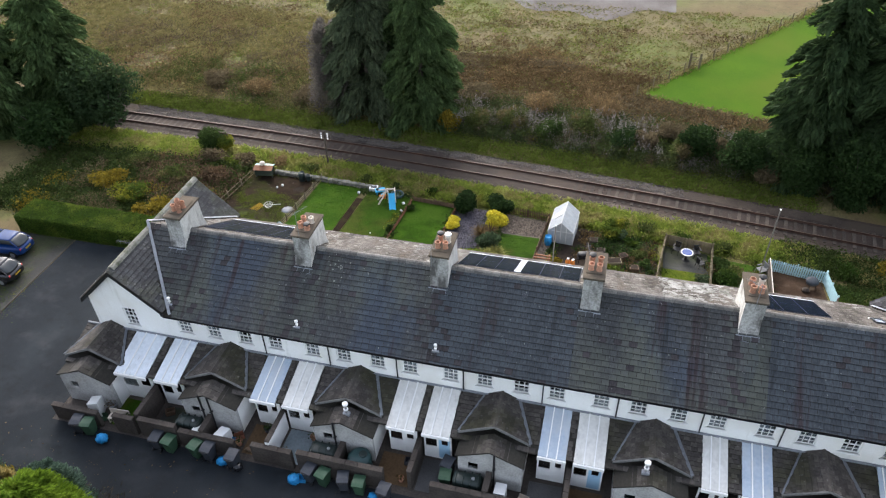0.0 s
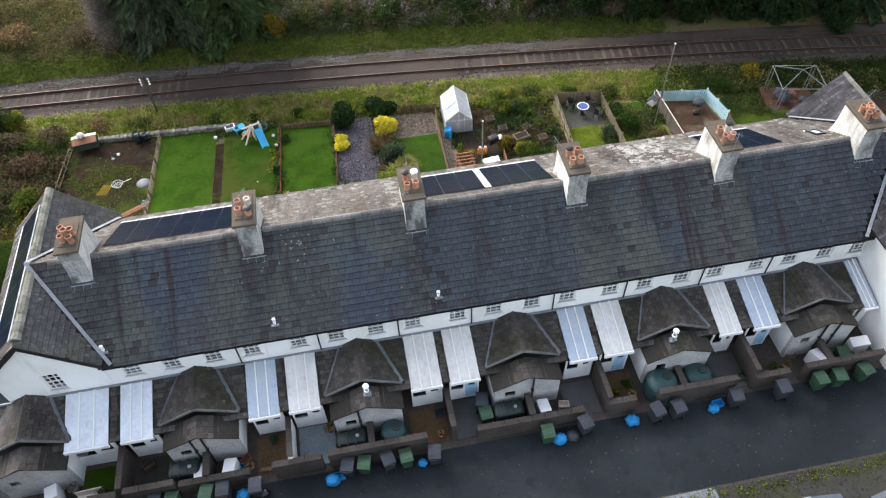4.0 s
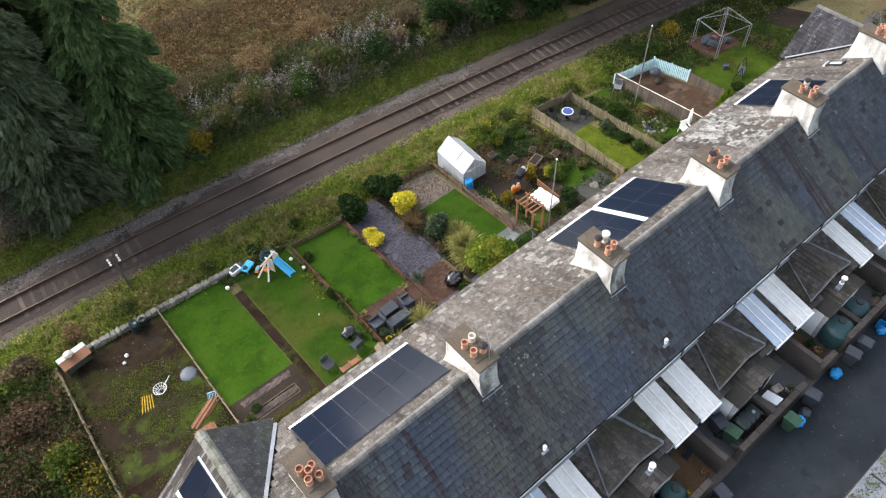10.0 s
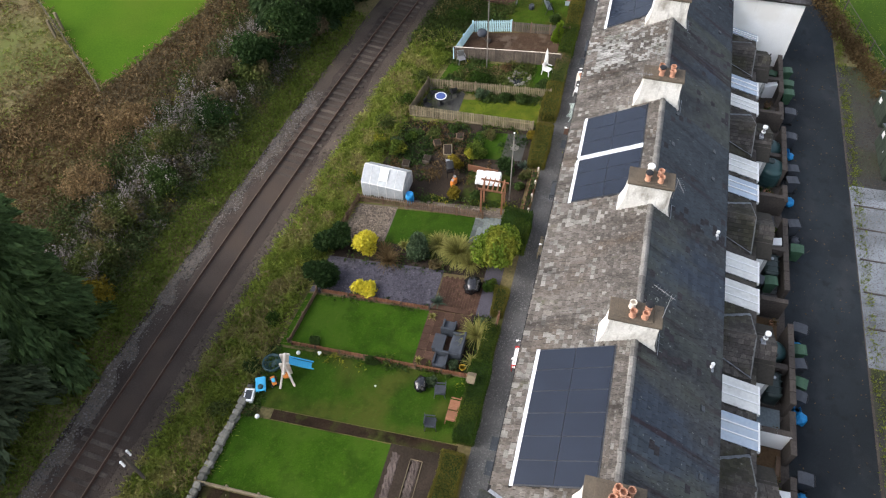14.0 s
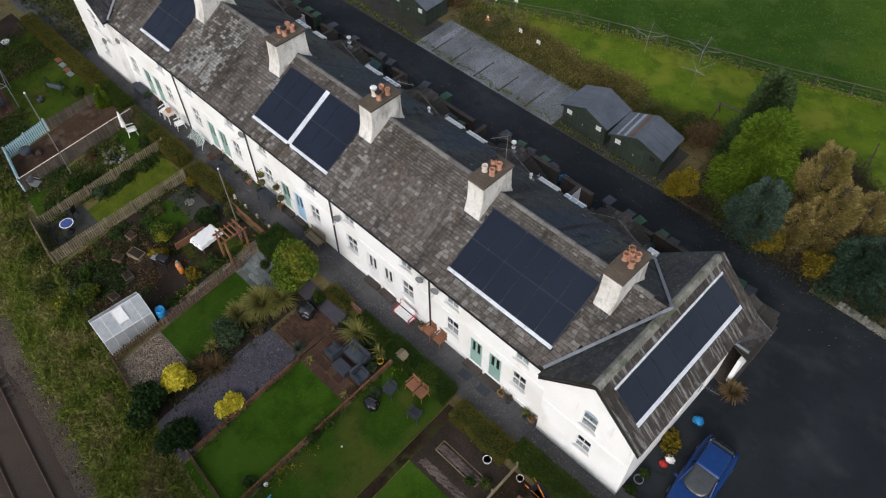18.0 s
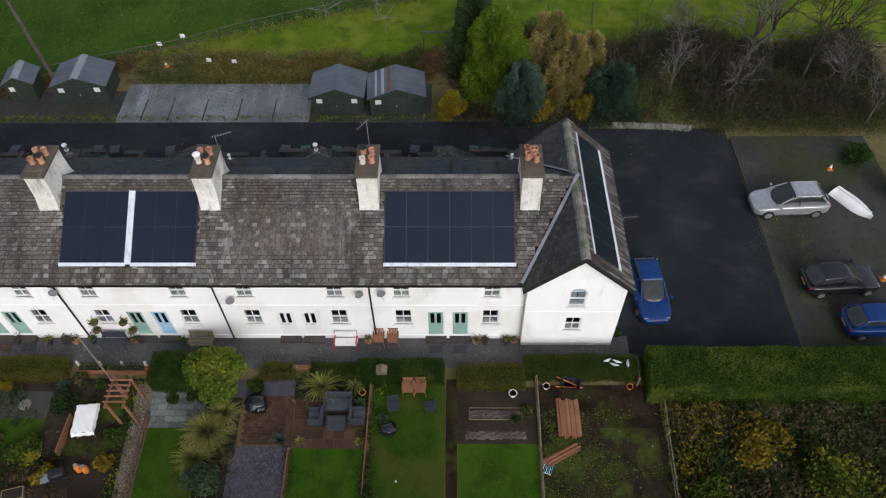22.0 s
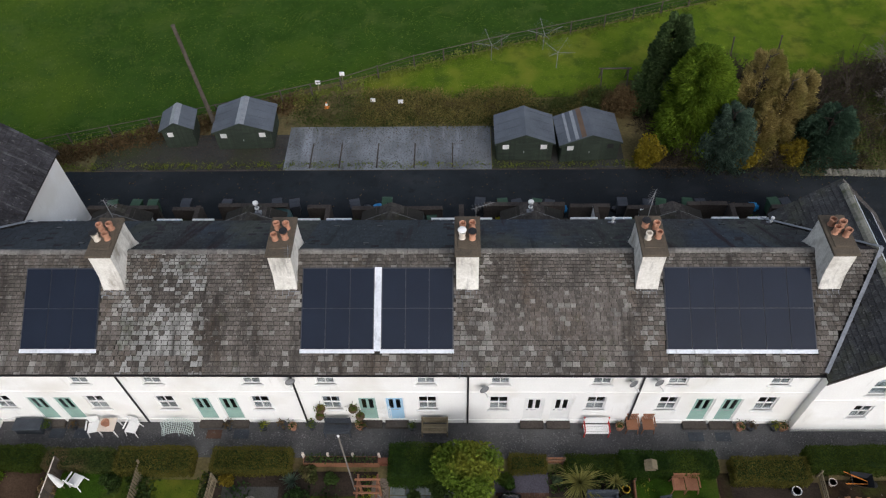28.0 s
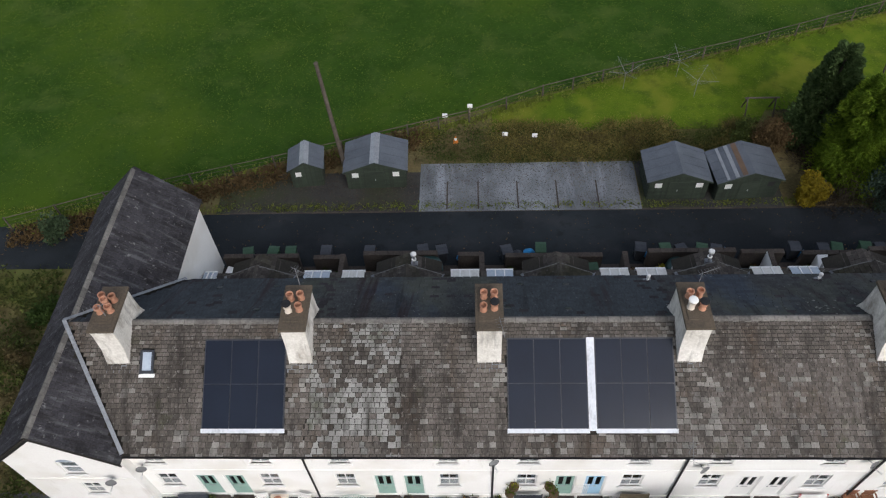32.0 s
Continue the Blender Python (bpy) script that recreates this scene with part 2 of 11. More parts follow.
M_pvrib = mat("solar_trim", (0.022, 0.026, 0.034), (0.04, 0.045, 0.056), 0.35, 2, 20, 0.0, spec=0.5)
M_apron = mat("pale_sheet_metal", (0.5, 0.53, 0.57), (0.74, 0.77, 0.8), 0.5, 1.4, 9, 0.1, spec=0.4, streaks=(((0.26, 0.27, 0.28), (5, 1.5, 1.5), 0.56, 0.7, 0.6),))
M_green = mat("sage_paint", (0.25, 0.4, 0.34), (0.31, 0.47, 0.41), 0.5, 2, 14, 0.05)
M_sagepale = mat("pale_sage_paint", (0.42, 0.5, 0.46), (0.56, 0.63, 0.59), 0.55, 2, 14, 0.05)
M_blue = mat("pale_blue_paint", (0.3, 0.5, 0.66), (0.36, 0.56, 0.72), 0.5, 2, 14, 0.05)
M_curtain_sky = mat("net_curtain_and_sky_reflection", (0.42, 0.45, 0.47), (0.62, 0.65, 0.67), 0.9, 2, 12, 0.2, stretch=(6, 6, 0.4))
# inner walls and floors near black: the gloom of the rooms is in the colour
M_unlit = mat("unlit_room", (0.02, 0.02, 0.02), (0.04, 0.038, 0.035), 0.9)
M_stone = mat("grey_render", (0.27, 0.268, 0.255), (0.52, 0.515, 0.495), 0.9, 1, 12, 0.3)
M_yardwall = mat("yard_wall", (0.036, 0.03, 0.026), (0.105, 0.088, 0.075), 0.92, 0.8, 10, 0.4)
M_brick = mat("red_brick", (0.2, 0.075, 0.045), (0.33, 0.14, 0.09), 0.9, 1, 14, 0.3, rnd=0.3, per="object")
M_drystone = mat("field_stone", (0.09, 0.088, 0.07), (0.26, 0.25, 0.21), 0.92, 1.2, 9, 0.4, rnd=0.35, per="object")
M_asphalt = mat("asphalt", (0.0142, 0.0168, 0.0202), (0.0302, 0.0357, 0.0402), 0.8, 0.22, 26, 0.4, third=(0.0342, 0.0408, 0.0456), third_scale=0.12, spec=0.06, streaks=(((0.055, 0.057, 0.06), (0.3, 0.45, 0.3), 0.52, 0.72, 0.55), ((0.018, 0.019, 0.02), (1.4, 1.4, 1), 0.54, 0.7, 0.6), ((0.1, 0.1, 0.1), (14, 14, 14), 0.64, 0.74, 0.4)))
M_gravel_d = mat("dark_gravel", (0.04, 0.04, 0.042), (0.15, 0.148, 0.146), 0.85, 0.5, 22, 0.9, detail=7)
M_gravel_w = mat("wet_gravel", (0.075, 0.083, 0.09), (0.22, 0.238, 0.252), 0.5, 0.4, 16, 0.9, third=(0.25, 0.275, 0.295), third_scale=0.22, detail=7, spec=0.4, streaks=(((0.36, 0.4, 0.44), (1.1, 0.16, 0.3), 0.53, 0.68, 0.6), ((0.05, 0.056, 0.062), (0.8, 0.3, 0.3), 0.52, 0.7, 0.55)))
M_gravel_m = mat("mossy_gravel", (0.0238, 0.0246, 0.0234), (0.0765, 0.0757, 0.0684), 0.85, 0.5, 18, 0.8, third=(0.0425, 0.0510, 0.0198), third_scale=0.2, detail=7, streaks=(((0.085, 0.095, 0.014), (0.35, 0.45, 0.4), 0.6, 0.7, 0.5), ((0.018, 0.018, 0.018), (2.2, 2.2, 2), 0.55, 0.68, 0.6)))
M_pebble = mat("pebbles", (0.07, 0.055, 0.042), (0.25, 0.205, 0.16), 0.85, 0.8, 17, 0.9, detail=7)
M_purple = mat("plum_slate_chips", (0.042, 0.039, 0.05), (0.125, 0.115, 0.14), 0.8, 0.7, 17, 0.9, detail=7)
M_ballast = mat("ballast", (0.0215, 0.0158, 0.0125), (0.076, 0.058, 0.046), 0.9, 0.4, 15, 1.0, third=(0.066, 0.048, 0.036), third_scale=0.3, detail=7)
M_shoulder = mat("brown_grey_ballast_shoulder", (0.05, 0.041, 0.033), (0.175, 0.147, 0.12), 0.9, 0.4, 15, 1.0, third=(0.08, 0.062, 0.045), third_scale=0.3, detail=7)
M_shoulder_near = mat("brown_ballast_shoulder", (0.034, 0.026, 0.02), (0.115, 0.09, 0.07), 0.9, 0.4, 15, 1.0, third=(0.075, 0.058, 0.042), third_scale=0.3, detail=7)
M_ochre = mat("ochre_earth", (0.07, 0.042, 0.02), (0.16, 0.1, 0.052), 0.92, 0.8, 10, 0.5)
M_slate_p = mat("outhouse_slate", (0.033, 0.029, 0.026), (0.108, 0.095, 0.084), 0.8, 0.7, 9, 0.5, rnd=0.35, third=(0.045, 0.042, 0.026), third_scale=0.5, streaks=(((0.22, 0.215, 0.2), (6, 6, 3), 0.6, 0.72, 0.5),))
M_slate_po = mat("outhouse_slate_loose", (0.033, 0.029, 0.026), (0.108, 0.095, 0.084), 0.8, 0.7, 9, 0.5, rnd=0.35, third=(0.045, 0.042, 0.026), third_scale=0.5, per="object", streaks=(((0.22, 0.215, 0.2), (6, 6, 3), 0.6, 0.72, 0.5),))
M_mulch = mat("pinkish_compost", (0.045, 0.034, 0.029), (0.145, 0.113, 0.098), 0.95, 1.5, 14, 0.9, detail=7)
M_barkchip = mat("bark_chip_soil", (0.03, 0.018, 0.0115), (0.1, 0.066, 0.044), 0.95, 0.7, 12, 0.9, third=(0.038, 0.024, 0.016), third_scale=0.5, detail=6, spec=0.05, streaks=(((0.13, 0.1, 0.075), (0.6, 0.6, 0.5), 0.54, 0.62, 0.6),))
M_lawn_m = mat("mossy_lawn", (0.022, 0.045, 0.005), (0.068, 0.105, 0.012), 0.9, 0.6, 18, 0.8, third=(0.07, 0.075, 0.014), third_scale=0.5, detail=6, spec=0.03, streaks=(((0.018, 0.032, 0.006), (0.9, 0.9, 0.5), 0.48, 0.66, 0.6), ((0.1, 0.075, 0.015), (3, 3, 2), 0.6, 0.72, 0.5)))
M_lawn_y = mat("olive_lawn", (0.045, 0.072, 0.007), (0.12, 0.15, 0.016), 0.9, 0.6, 18, 0.8, third=(0.13, 0.135, 0.018), third_scale=0.5, detail=6, spec=0.03, streaks=(((0.03, 0.055, 0.008), (0.9, 0.9, 0.5), 0.5, 0.68, 0.55),))
M_greyboard = mat("grey_brown_boards", (0.055, 0.045, 0.036), (0.145, 0.12, 0.096), 0.85, 1.2, 14, 0.3, rnd=0.25, per="object")
M_stonelet = mat("loose_pebbles", (0.1, 0.075, 0.055), (0.34, 0.28, 0.22), 0.85, 3, 20, 0.0, rnd=0.6)
M_chip = mat("loose_plum_slate", (0.045, 0.042, 0.053), (0.135, 0.126, 0.15), 0.75, 3, 20, 0.0, rnd=0.5)
M_bstone = mat("loose_ballast", (0.032, 0.0245, 0.0195), (0.11, 0.086, 0.07), 0.9, 0.6, 20, 0.0, rnd=0.5)
M_bstonepale = mat("loose_shoulder_stone", (0.06, 0.054, 0.048), (0.2, 0.18, 0.16), 0.9, 0.6, 20, 0.0, rnd=0.5)
M_gstone = mat("loose_path_gravel", (0.06, 0.06, 0.062), (0.22, 0.217, 0.214), 0.85, 0.8, 20, 0.0, rnd=0.5)
M_soil = mat("soil", (0.0190, 0.0143, 0.0109), (0.0578, 0.0442, 0.0340), 0.95, 0.7, 12, 0.9, detail=6, spec=0.05)
M_soilgrass = mat("weedy_soil", (0.0154, 0.0108, 0.0075), (0.043, 0.031, 0.021), 0.95, 0.6, 12, 0.8, third=(0.0403, 0.0512, 0.0103), third_scale=0.35, detail=6, spec=0.03, streaks=(((0.06, 0.09, 0.014), (0.6, 0.6, 0.5), 0.48, 0.6, 0.7), ((0.011, 0.008, 0.006), (2, 2, 1), 0.55, 0.68, 0.6)))
M_plot = mat("bare_plot_earth", (0.017, 0.0108, 0.0068), (0.047, 0.032, 0.021), 0.95, 0.6, 12, 0.9, third=(0.034, 0.044, 0.009), third_scale=0.3, detail=6, spec=0.03, streaks=(((0.010, 0.0072, 0.0055), (1.3, 1.3, 1), 0.5, 0.64, 0.7), ((0.055, 0.072, 0.014), (0.9, 0.9, 1), 0.55, 0.66, 0.65), ((0.11, 0.088, 0.066), (9, 9, 4), 0.62, 0.72, 0.45)))
M_lawn = mat("lawn", (0.0185, 0.052, 0.0042), (0.056, 0.12, 0.0095), 0.9, 0.7, 18, 0.8, third=(0.05, 0.1, 0.0105), third_scale=0.4, detail=6, spec=0.03, streaks=(((0.02, 0.042, 0.006), (0.9, 0.9, 0.5), 0.5, 0.68, 0.6), ((0.095, 0.13, 0.022), (5, 5, 2), 0.57, 0.72, 0.5)))
M_lawn_d = mat("shaded_lawn", (0.0165, 0.044, 0.0042), (0.048, 0.097, 0.0095), 0.9, 0.6, 18, 0.8, third=(0.062, 0.078, 0.0139), third_scale=0.4, detail=6, spec=0.03, streaks=(((0.018, 0.036, 0.006), (0.9, 0.9, 0.5), 0.5, 0.68, 0.6), ((0.08, 0.105, 0.02), (5, 5, 2), 0.57, 0.72, 0.5)))
M_green_y = mat("yellowing_green", (0.05, 0.098, 0.0072), (0.142, 0.2, 0.017), 0.9, 0.6, 14, 0.8, third=(0.16, 0.185, 0.022), third_scale=0.3, detail=6, spec=0.03, streaks=(((0.036, 0.072, 0.012), (0.7, 0.7, 0.5), 0.5, 0.66, 0.6), ((0.17, 0.17, 0.03), (5, 5, 2), 0.58, 0.72, 0.45)))
M_field = mat("meadow", (0.018, 0.048, 0.0072), (0.046, 0.094, 0.0128), 0.9, 0.35, 9, 0.7, third=(0.062, 0.108, 0.012), third_scale=0.05, detail=6, spec=0.03, streaks=(((0.042, 0.084, 0.015), (0.5, 0.5, 0.5), 0.5, 0.66, 0.7), ((0.1, 0.14, 0.032), (0.3, 0.35, 0.3), 0.53, 0.7, 0.45), ((0.026, 0.052, 0.01), (2.5, 2.5, 1), 0.54, 0.7, 0.6), ((0.12, 0.165, 0.05), (6, 6, 3), 0.6, 0.74, 0.5)))
M_field2 = mat("bright_meadow", (0.045, 0.105, 0.008), (0.085, 0.16, 0.012), 0.9, 0.3, 8, 0.5, third=(0.09, 0.14, 0.015), third_scale=0.08, detail=6, spec=0.03)
M_mud = mat("stony_mud", (0.08, 0.068, 0.06), (0.17, 0.148, 0.135), 0.9, 0.3, 6, 0.7, third=(0.2, 0.185, 0.17), third_scale=0.15)
M_rough = mat("rough_grass", (0.074, 0.067, 0.025), (0.222, 0.18, 0.081), 0.95, 0.5, 7, 0.9, third=(0.115, 0.13, 0.03), third_scale=0.1, detail=7, streaks=(((0.15, 0.1, 0.05), (0.12, 0.22, 0.1), 0.48, 0.62, 0.6), ((0.045, 0.04, 0.016), (1.2, 1.2, 1), 0.55, 0.7, 0.6)))
M_paving = mat("slate_flag", (0.07, 0.083, 0.082), (0.2, 0.222, 0.205), 0.7, 1, 12, 0.3, rnd=0.45, per="object")
M_concrete = mat("old_concrete", (0.13, 0.12, 0.105), (0.27, 0.25, 0.22), 0.9, 0.8, 12, 0.3)
M_wood = mat("brown_wood", (0.095, 0.06, 0.038), (0.2, 0.13, 0.085), 0.8, 1.5, 16, 0.3, rnd=0.2, per="object", stretch=(1, 1, 1))
M_woodpale = mat("weathered_timber", (0.14, 0.115, 0.07), (0.29, 0.24, 0.158), 0.85, 1.5, 16, 0.3, rnd=0.2, per="object")
M_woodorange = mat("stained_timber", (0.2, 0.085, 0.045), (0.34, 0.165, 0.092), 0.75, 1.5, 16, 0.25, rnd=0.2, per="object")
M_deck = mat("decking", (0.05, 0.029, 0.021), (0.115, 0.067, 0.047), 0.85, 1.2, 16, 0.3, rnd=0.25, per="object", spec=0.06)
M_shed = mat("dark_shed_boards", (0.023, 0.034, 0.025), (0.058, 0.074, 0.054), 0.85, 1, 14, 0.3, rnd=0.15, per="object", stretch=(1, 1, 5))
M_felt = mat("roof_felt", (0.06, 0.072, 0.088), (0.14, 0.158, 0.185), 0.55, 0.9, 14, 0.25, spec=0.4)
M_rust = mat("rusty_rail", (0.04, 0.022, 0.015), (0.12, 0.068, 0.046), 0.65, 1.2, 20, 0.3)
M_railtop = mat("worn_rail_head", (0.1, 0.068, 0.05), (0.19, 0.135, 0.105), 0.5, 1.2, 20, 0.1, metal=0.2)
M_sleeper = mat("sleeper", (0.036, 0.029, 0.024), (0.118, 0.096, 0.078), 0.92, 1, 12, 0.4, rnd=0.3, per="object")
M_bark = mat("bark", (0.045, 0.036, 0.028), (0.13, 0.11, 0.09), 0.95, 2, 14, 0.6)
M_metal = mat("galvanised", (0.3, 0.31, 0.32), (0.48, 0.49, 0.5), 0.45, 2, 16, 0.05, metal=0.7)
M_dish = mat("grey_dish", (0.16, 0.165, 0.17), (0.26, 0.265, 0.27), 0.55, 2, 16, 0.05)
M_tank = mat("green_tank_plastic", (0.02, 0.055, 0.055), (0.035, 0.085, 0.085), 0.4, 1, 10, 0.05, spec=0.4)
M_tankdark = mat("dark_oil_tank", (0.012, 0.022, 0.02), (0.025, 0.04, 0.036), 0.4, 1, 10, 0.05, spec=0.4)
M_binG = mat("green_bin_plastic", (0.028, 0.068, 0.038), (0.055, 0.115, 0.068), 0.5, 2, 14, 0.05)
M_binK = mat("grey_bin_plastic", (0.034, 0.039, 0.048), (0.064, 0.07, 0.082), 0.5, 2, 14, 0.05)
M_bag = mat("blue_bag", (0.01, 0.17, 0.42), (0.03, 0.3, 0.62), 0.45, 3, 14, 0.3)
M_cyan = mat("sky_blue_plastic", (0.04, 0.36, 0.62), (0.08, 0.46, 0.72), 0.4, 2, 14, 0.03)
M_cream = mat("cream_plastic", (0.55, 0.48, 0.4), (0.68, 0.6, 0.52), 0.45, 2, 14, 0.05)
M_orange = mat("orange_plastic", (0.55, 0.17, 0.03), (0.66, 0.24, 0.05), 0.45, 2, 14, 0.05)
M_red = mat("red_paint", (0.4, 0.02, 0.02), (0.5, 0.04, 0.035), 0.45, 2, 14, 0.05)
M_yellowp = mat("yellow_paint", (0.5, 0.3, 0.02), (0.62, 0.4, 0.05), 0.5, 2, 14, 0.05)
M_rattan = mat("grey_rattan", (0.03, 0.036, 0.045), (0.07, 0.08, 0.095), 0.75, 2, 30, 0.5)
M_cushion = mat("slate_grey_cushion", (0.045, 0.052, 0.064), (0.085, 0.095, 0.112), 0.85, 3, 30, 0.2)
M_carblue = mat("blue_car_paint", (0.004, 0.028, 0.125), (0.008, 0.046, 0.18), 0.3, 1, 4, 0.0, spec=0.35)
M_carsilver = mat("silver_car_paint", (0.4, 0.41, 0.42), (0.5, 0.51, 0.52), 0.22, 1, 4, 0.0, spec=0.6, metal=0.5)
M_carblack = mat("black_car_paint", (0.012, 0.012, 0.014), (0.02, 0.02, 0.023), 0.15, 1, 4, 0.0, spec=0.6)
M_carglass = mat("car_glass", (0.024, 0.029, 0.031), (0.042, 0.048, 0.05), 0.1, 1, 4, 0.0, spec=0.5)
M_tyre = mat("tyre_rubber", (0.012, 0.012, 0.012), (0.03, 0.03, 0.03), 0.85, 4, 20, 0.2)
M_icefence = mat("pale_blue_fence_paint", (0.36, 0.55, 0.6), (0.46, 0.66, 0.7), 0.6, 2, 14, 0.05)
M_poolblue = mat("blue_mosaic", (0.02, 0.045, 0.2), (0.09, 0.14, 0.36), 0.3, 6, 40, 0.0)
M_water = mat("pond_water", (0.008, 0.009, 0.007), (0.016, 0.018, 0.012), 0.08, 1, 4, 0.0, spec=0.5)
M_artgrass = mat("patio_blue_grey", (0.16, 0.2, 0.22), (0.3, 0.35, 0.38), 0.7, 0.8, 10, 0.3)


def leafmat(name, dark, light, rnd=0.35, third=None, thinness=0.38):
    dark, light = [(c[0] * 0.87, c[1] * 0.87, max(c[2], 0.09 * c[1]) * 0.87) for c in (dark, light)]
    m = mat(name, dark, light, 0.75, 0.9, 6, 0.0, rnd=rnd, spec=0.1, third=third, third_scale=0.6)
    N, L = m.node_tree.nodes, m.node_tree.links
    b = N["Principled BSDF"]
    thin, mix = N.new("ShaderNodeBsdfTranslucent"), N.new("ShaderNodeMixShader")
    mix.inputs[0].default_value = thinness
    L.new(b.inputs["Base Color"].links[0].from_socket, thin.inputs["Color"])
    L.new(b.outputs[0], mix.inputs[1])
    L.new(thin.outputs[0], mix.inputs[2])
    L.new(mix.outputs[0], N["Material Output"].inputs["Surface"])
    return m


L_conifer = leafmat("conifer_green", (0.046, 0.085, 0.03), (0.145, 0.215, 0.075))
L_coniferash = leafmat("ashen_conifer_green", (0.062, 0.088, 0.044), (0.165, 0.205, 0.112))
L_darkfir = leafmat("dark_fir_green", (0.026, 0.052, 0.022), (0.082, 0.13, 0.048))
L_lawn = leafmat("lawn_blades", (0.022, 0.06, 0.006), (0.078, 0.15, 0.013), 0.35, thinness=0.55)
L_weed = leafmat("track_weed_green", (0.085, 0.128, 0.018), (0.225, 0.275, 0.05), 0.25)
L_cypress = leafmat("lime_cypress", (0.085, 0.165, 0.013), (0.27, 0.385, 0.028), thinness=0.45)
L_spruce = leafmat("blue_spruce", (0.06, 0.105, 0.074), (0.16, 0.235, 0.17))
L_privet = leafmat("privet_green", (0.022, 0.05, 0.008), (0.065, 0.12, 0.018), third=(0.1, 0.14, 0.02))
L_hedge = leafmat("clipped_hedge", (0.035, 0.06, 0.008), (0.1, 0.14, 0.022))
L_hedgebrown = leafmat("bronze_hedge", (0.09, 0.088, 0.016), (0.2, 0.185, 0.04))
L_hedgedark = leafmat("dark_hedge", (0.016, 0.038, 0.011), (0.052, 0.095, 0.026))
L_yellow = leafmat("golden_leaf", (0.62, 0.53, 0.03), (0.92, 0.82, 0.09), 0.2)
L_goldbright = leafmat("bright_golden_conifer", (0.22, 0.17, 0.008), (0.46, 0.36, 0.022), 0.3)
L_gold = leafmat("ochre_leaf", (0.16, 0.125, 0.015), (0.34, 0.26, 0.03))
L_olive = leafmat("variegated_leaf", (0.045, 0.085, 0.012), (0.15, 0.2, 0.03), third=(0.28, 0.27, 0.03))
L_sunbush = leafmat("sunny_bush_green", (0.075, 0.135, 0.014), (0.23, 0.32, 0.04), third=(0.24, 0.26, 0.035))
L_brown = leafmat("russet_leaf", (0.09, 0.06, 0.025), (0.22, 0.15, 0.07))
L_tan = leafmat("tan_autumn_leaf", (0.26, 0.205, 0.07), (0.52, 0.42, 0.165), third=(0.27, 0.24, 0.07), thinness=0.45)
L_laurel = leafmat("blue_green_laurel", (0.035, 0.075, 0.045), (0.105, 0.175, 0.11))
L_bramble = leafmat("bramble", (0.045, 0.074, 0.018), (0.145, 0.17, 0.045), third=(0.155, 0.122, 0.058))
L_scrub = leafmat("dry_scrub", (0.115, 0.09, 0.05), (0.26, 0.205, 0.12))
L_bank = leafmat("ochre_bank_grass", (0.17, 0.145, 0.045), (0.36, 0.305, 0.1))
L_bracken = leafmat("dead_bracken", (0.1650, 0.1100, 0.0528), (0.3740, 0.2640, 0.1320))
L_seed = leafmat("pale_seed_heads", (0.25, 0.215, 0.2), (0.44, 0.395, 0.365))
L_straw = leafmat("straw_grass", (0.19, 0.165, 0.06), (0.42, 0.36, 0.155), 0.22)
L_tuft = leafmat("verge_grass", (0.1100, 0.1500, 0.0240), (0.3000, 0.3400, 0.0700), 0.25)
L_verge = leafmat("long_verge_grass", (0.14, 0.2, 0.03), (0.36, 0.43, 0.08), 0.3, third=(0.34, 0.33, 0.11), thinness=0.55)
L_brambledark = leafmat("dark_bramble", (0.04, 0.066, 0.022), (0.125, 0.155, 0.055), third=(0.12, 0.095, 0.06))
L_wild = leafmat("rank_weed_green", (0.028, 0.052, 0.012), (0.09, 0.125, 0.03))
L_redstem = leafmat("dark_brown_stems", (0.085, 0.055, 0.032), (0.2, 0.135, 0.08))
L_bighedge = leafmat("bright_broad_hedge", (0.04, 0.086, 0.01), (0.118, 0.19, 0.027), third=(0.15, 0.2, 0.03))
L_twigpale = leafmat("pale_bare_twigs", (0.13, 0.115, 0.1), (0.3, 0.27, 0.245))
L_shrub = leafmat("garden_shrub", (0.03, 0.06, 0.014), (0.09, 0.14, 0.035))
L_grey = leafmat("grey_shrub", (0.05, 0.085, 0.042), (0.14, 0.195, 0.1))
L_cord = leafmat("blade_leaf", (0.2, 0.205, 0.05), (0.46, 0.43, 0.14))
L_yucca = leafmat("blue_blade_leaf", (0.06, 0.1, 0.07), (0.15, 0.2, 0.14))
L_twig = leafmat("bare_twigs", (0.048, 0.039, 0.027), (0.13, 0.105, 0.075))


# ---- builders ----
def part(name, bm, material, parent=None, label="", smooth=False):
    """Links a bmesh (or a ready mesh) as one mesh object under a thing or a part."""
    if isinstance(bm, bmesh.types.BMesh):
        me = bpy.data.meshes.new(name)
        bm.to_mesh(me)
        bm.free()
    else:
        me = bm
    if material and not me.materials:
        me.materials.append(material)
    if smooth:
        me.shade_smooth()
    ob = new(name, me)
    if parent:
        ob.parent = parent
    if label:
        tagged(ob, label)
    return ob


def thing(name, label, category, at=(0, 0, 0), turn=0.0, group="", kind=""):
    ob = new(name)
    ob.empty_display_size = 0.2
    ob.matrix_basis = pose(*at, 0, 0, turn)
    return tagged(ob, label, category, group, kind)


def setting(name, bm, material, label, category, smooth=False):
    return tagged(part(name, bm, material, None, "", smooth), label, category, "", "structure")


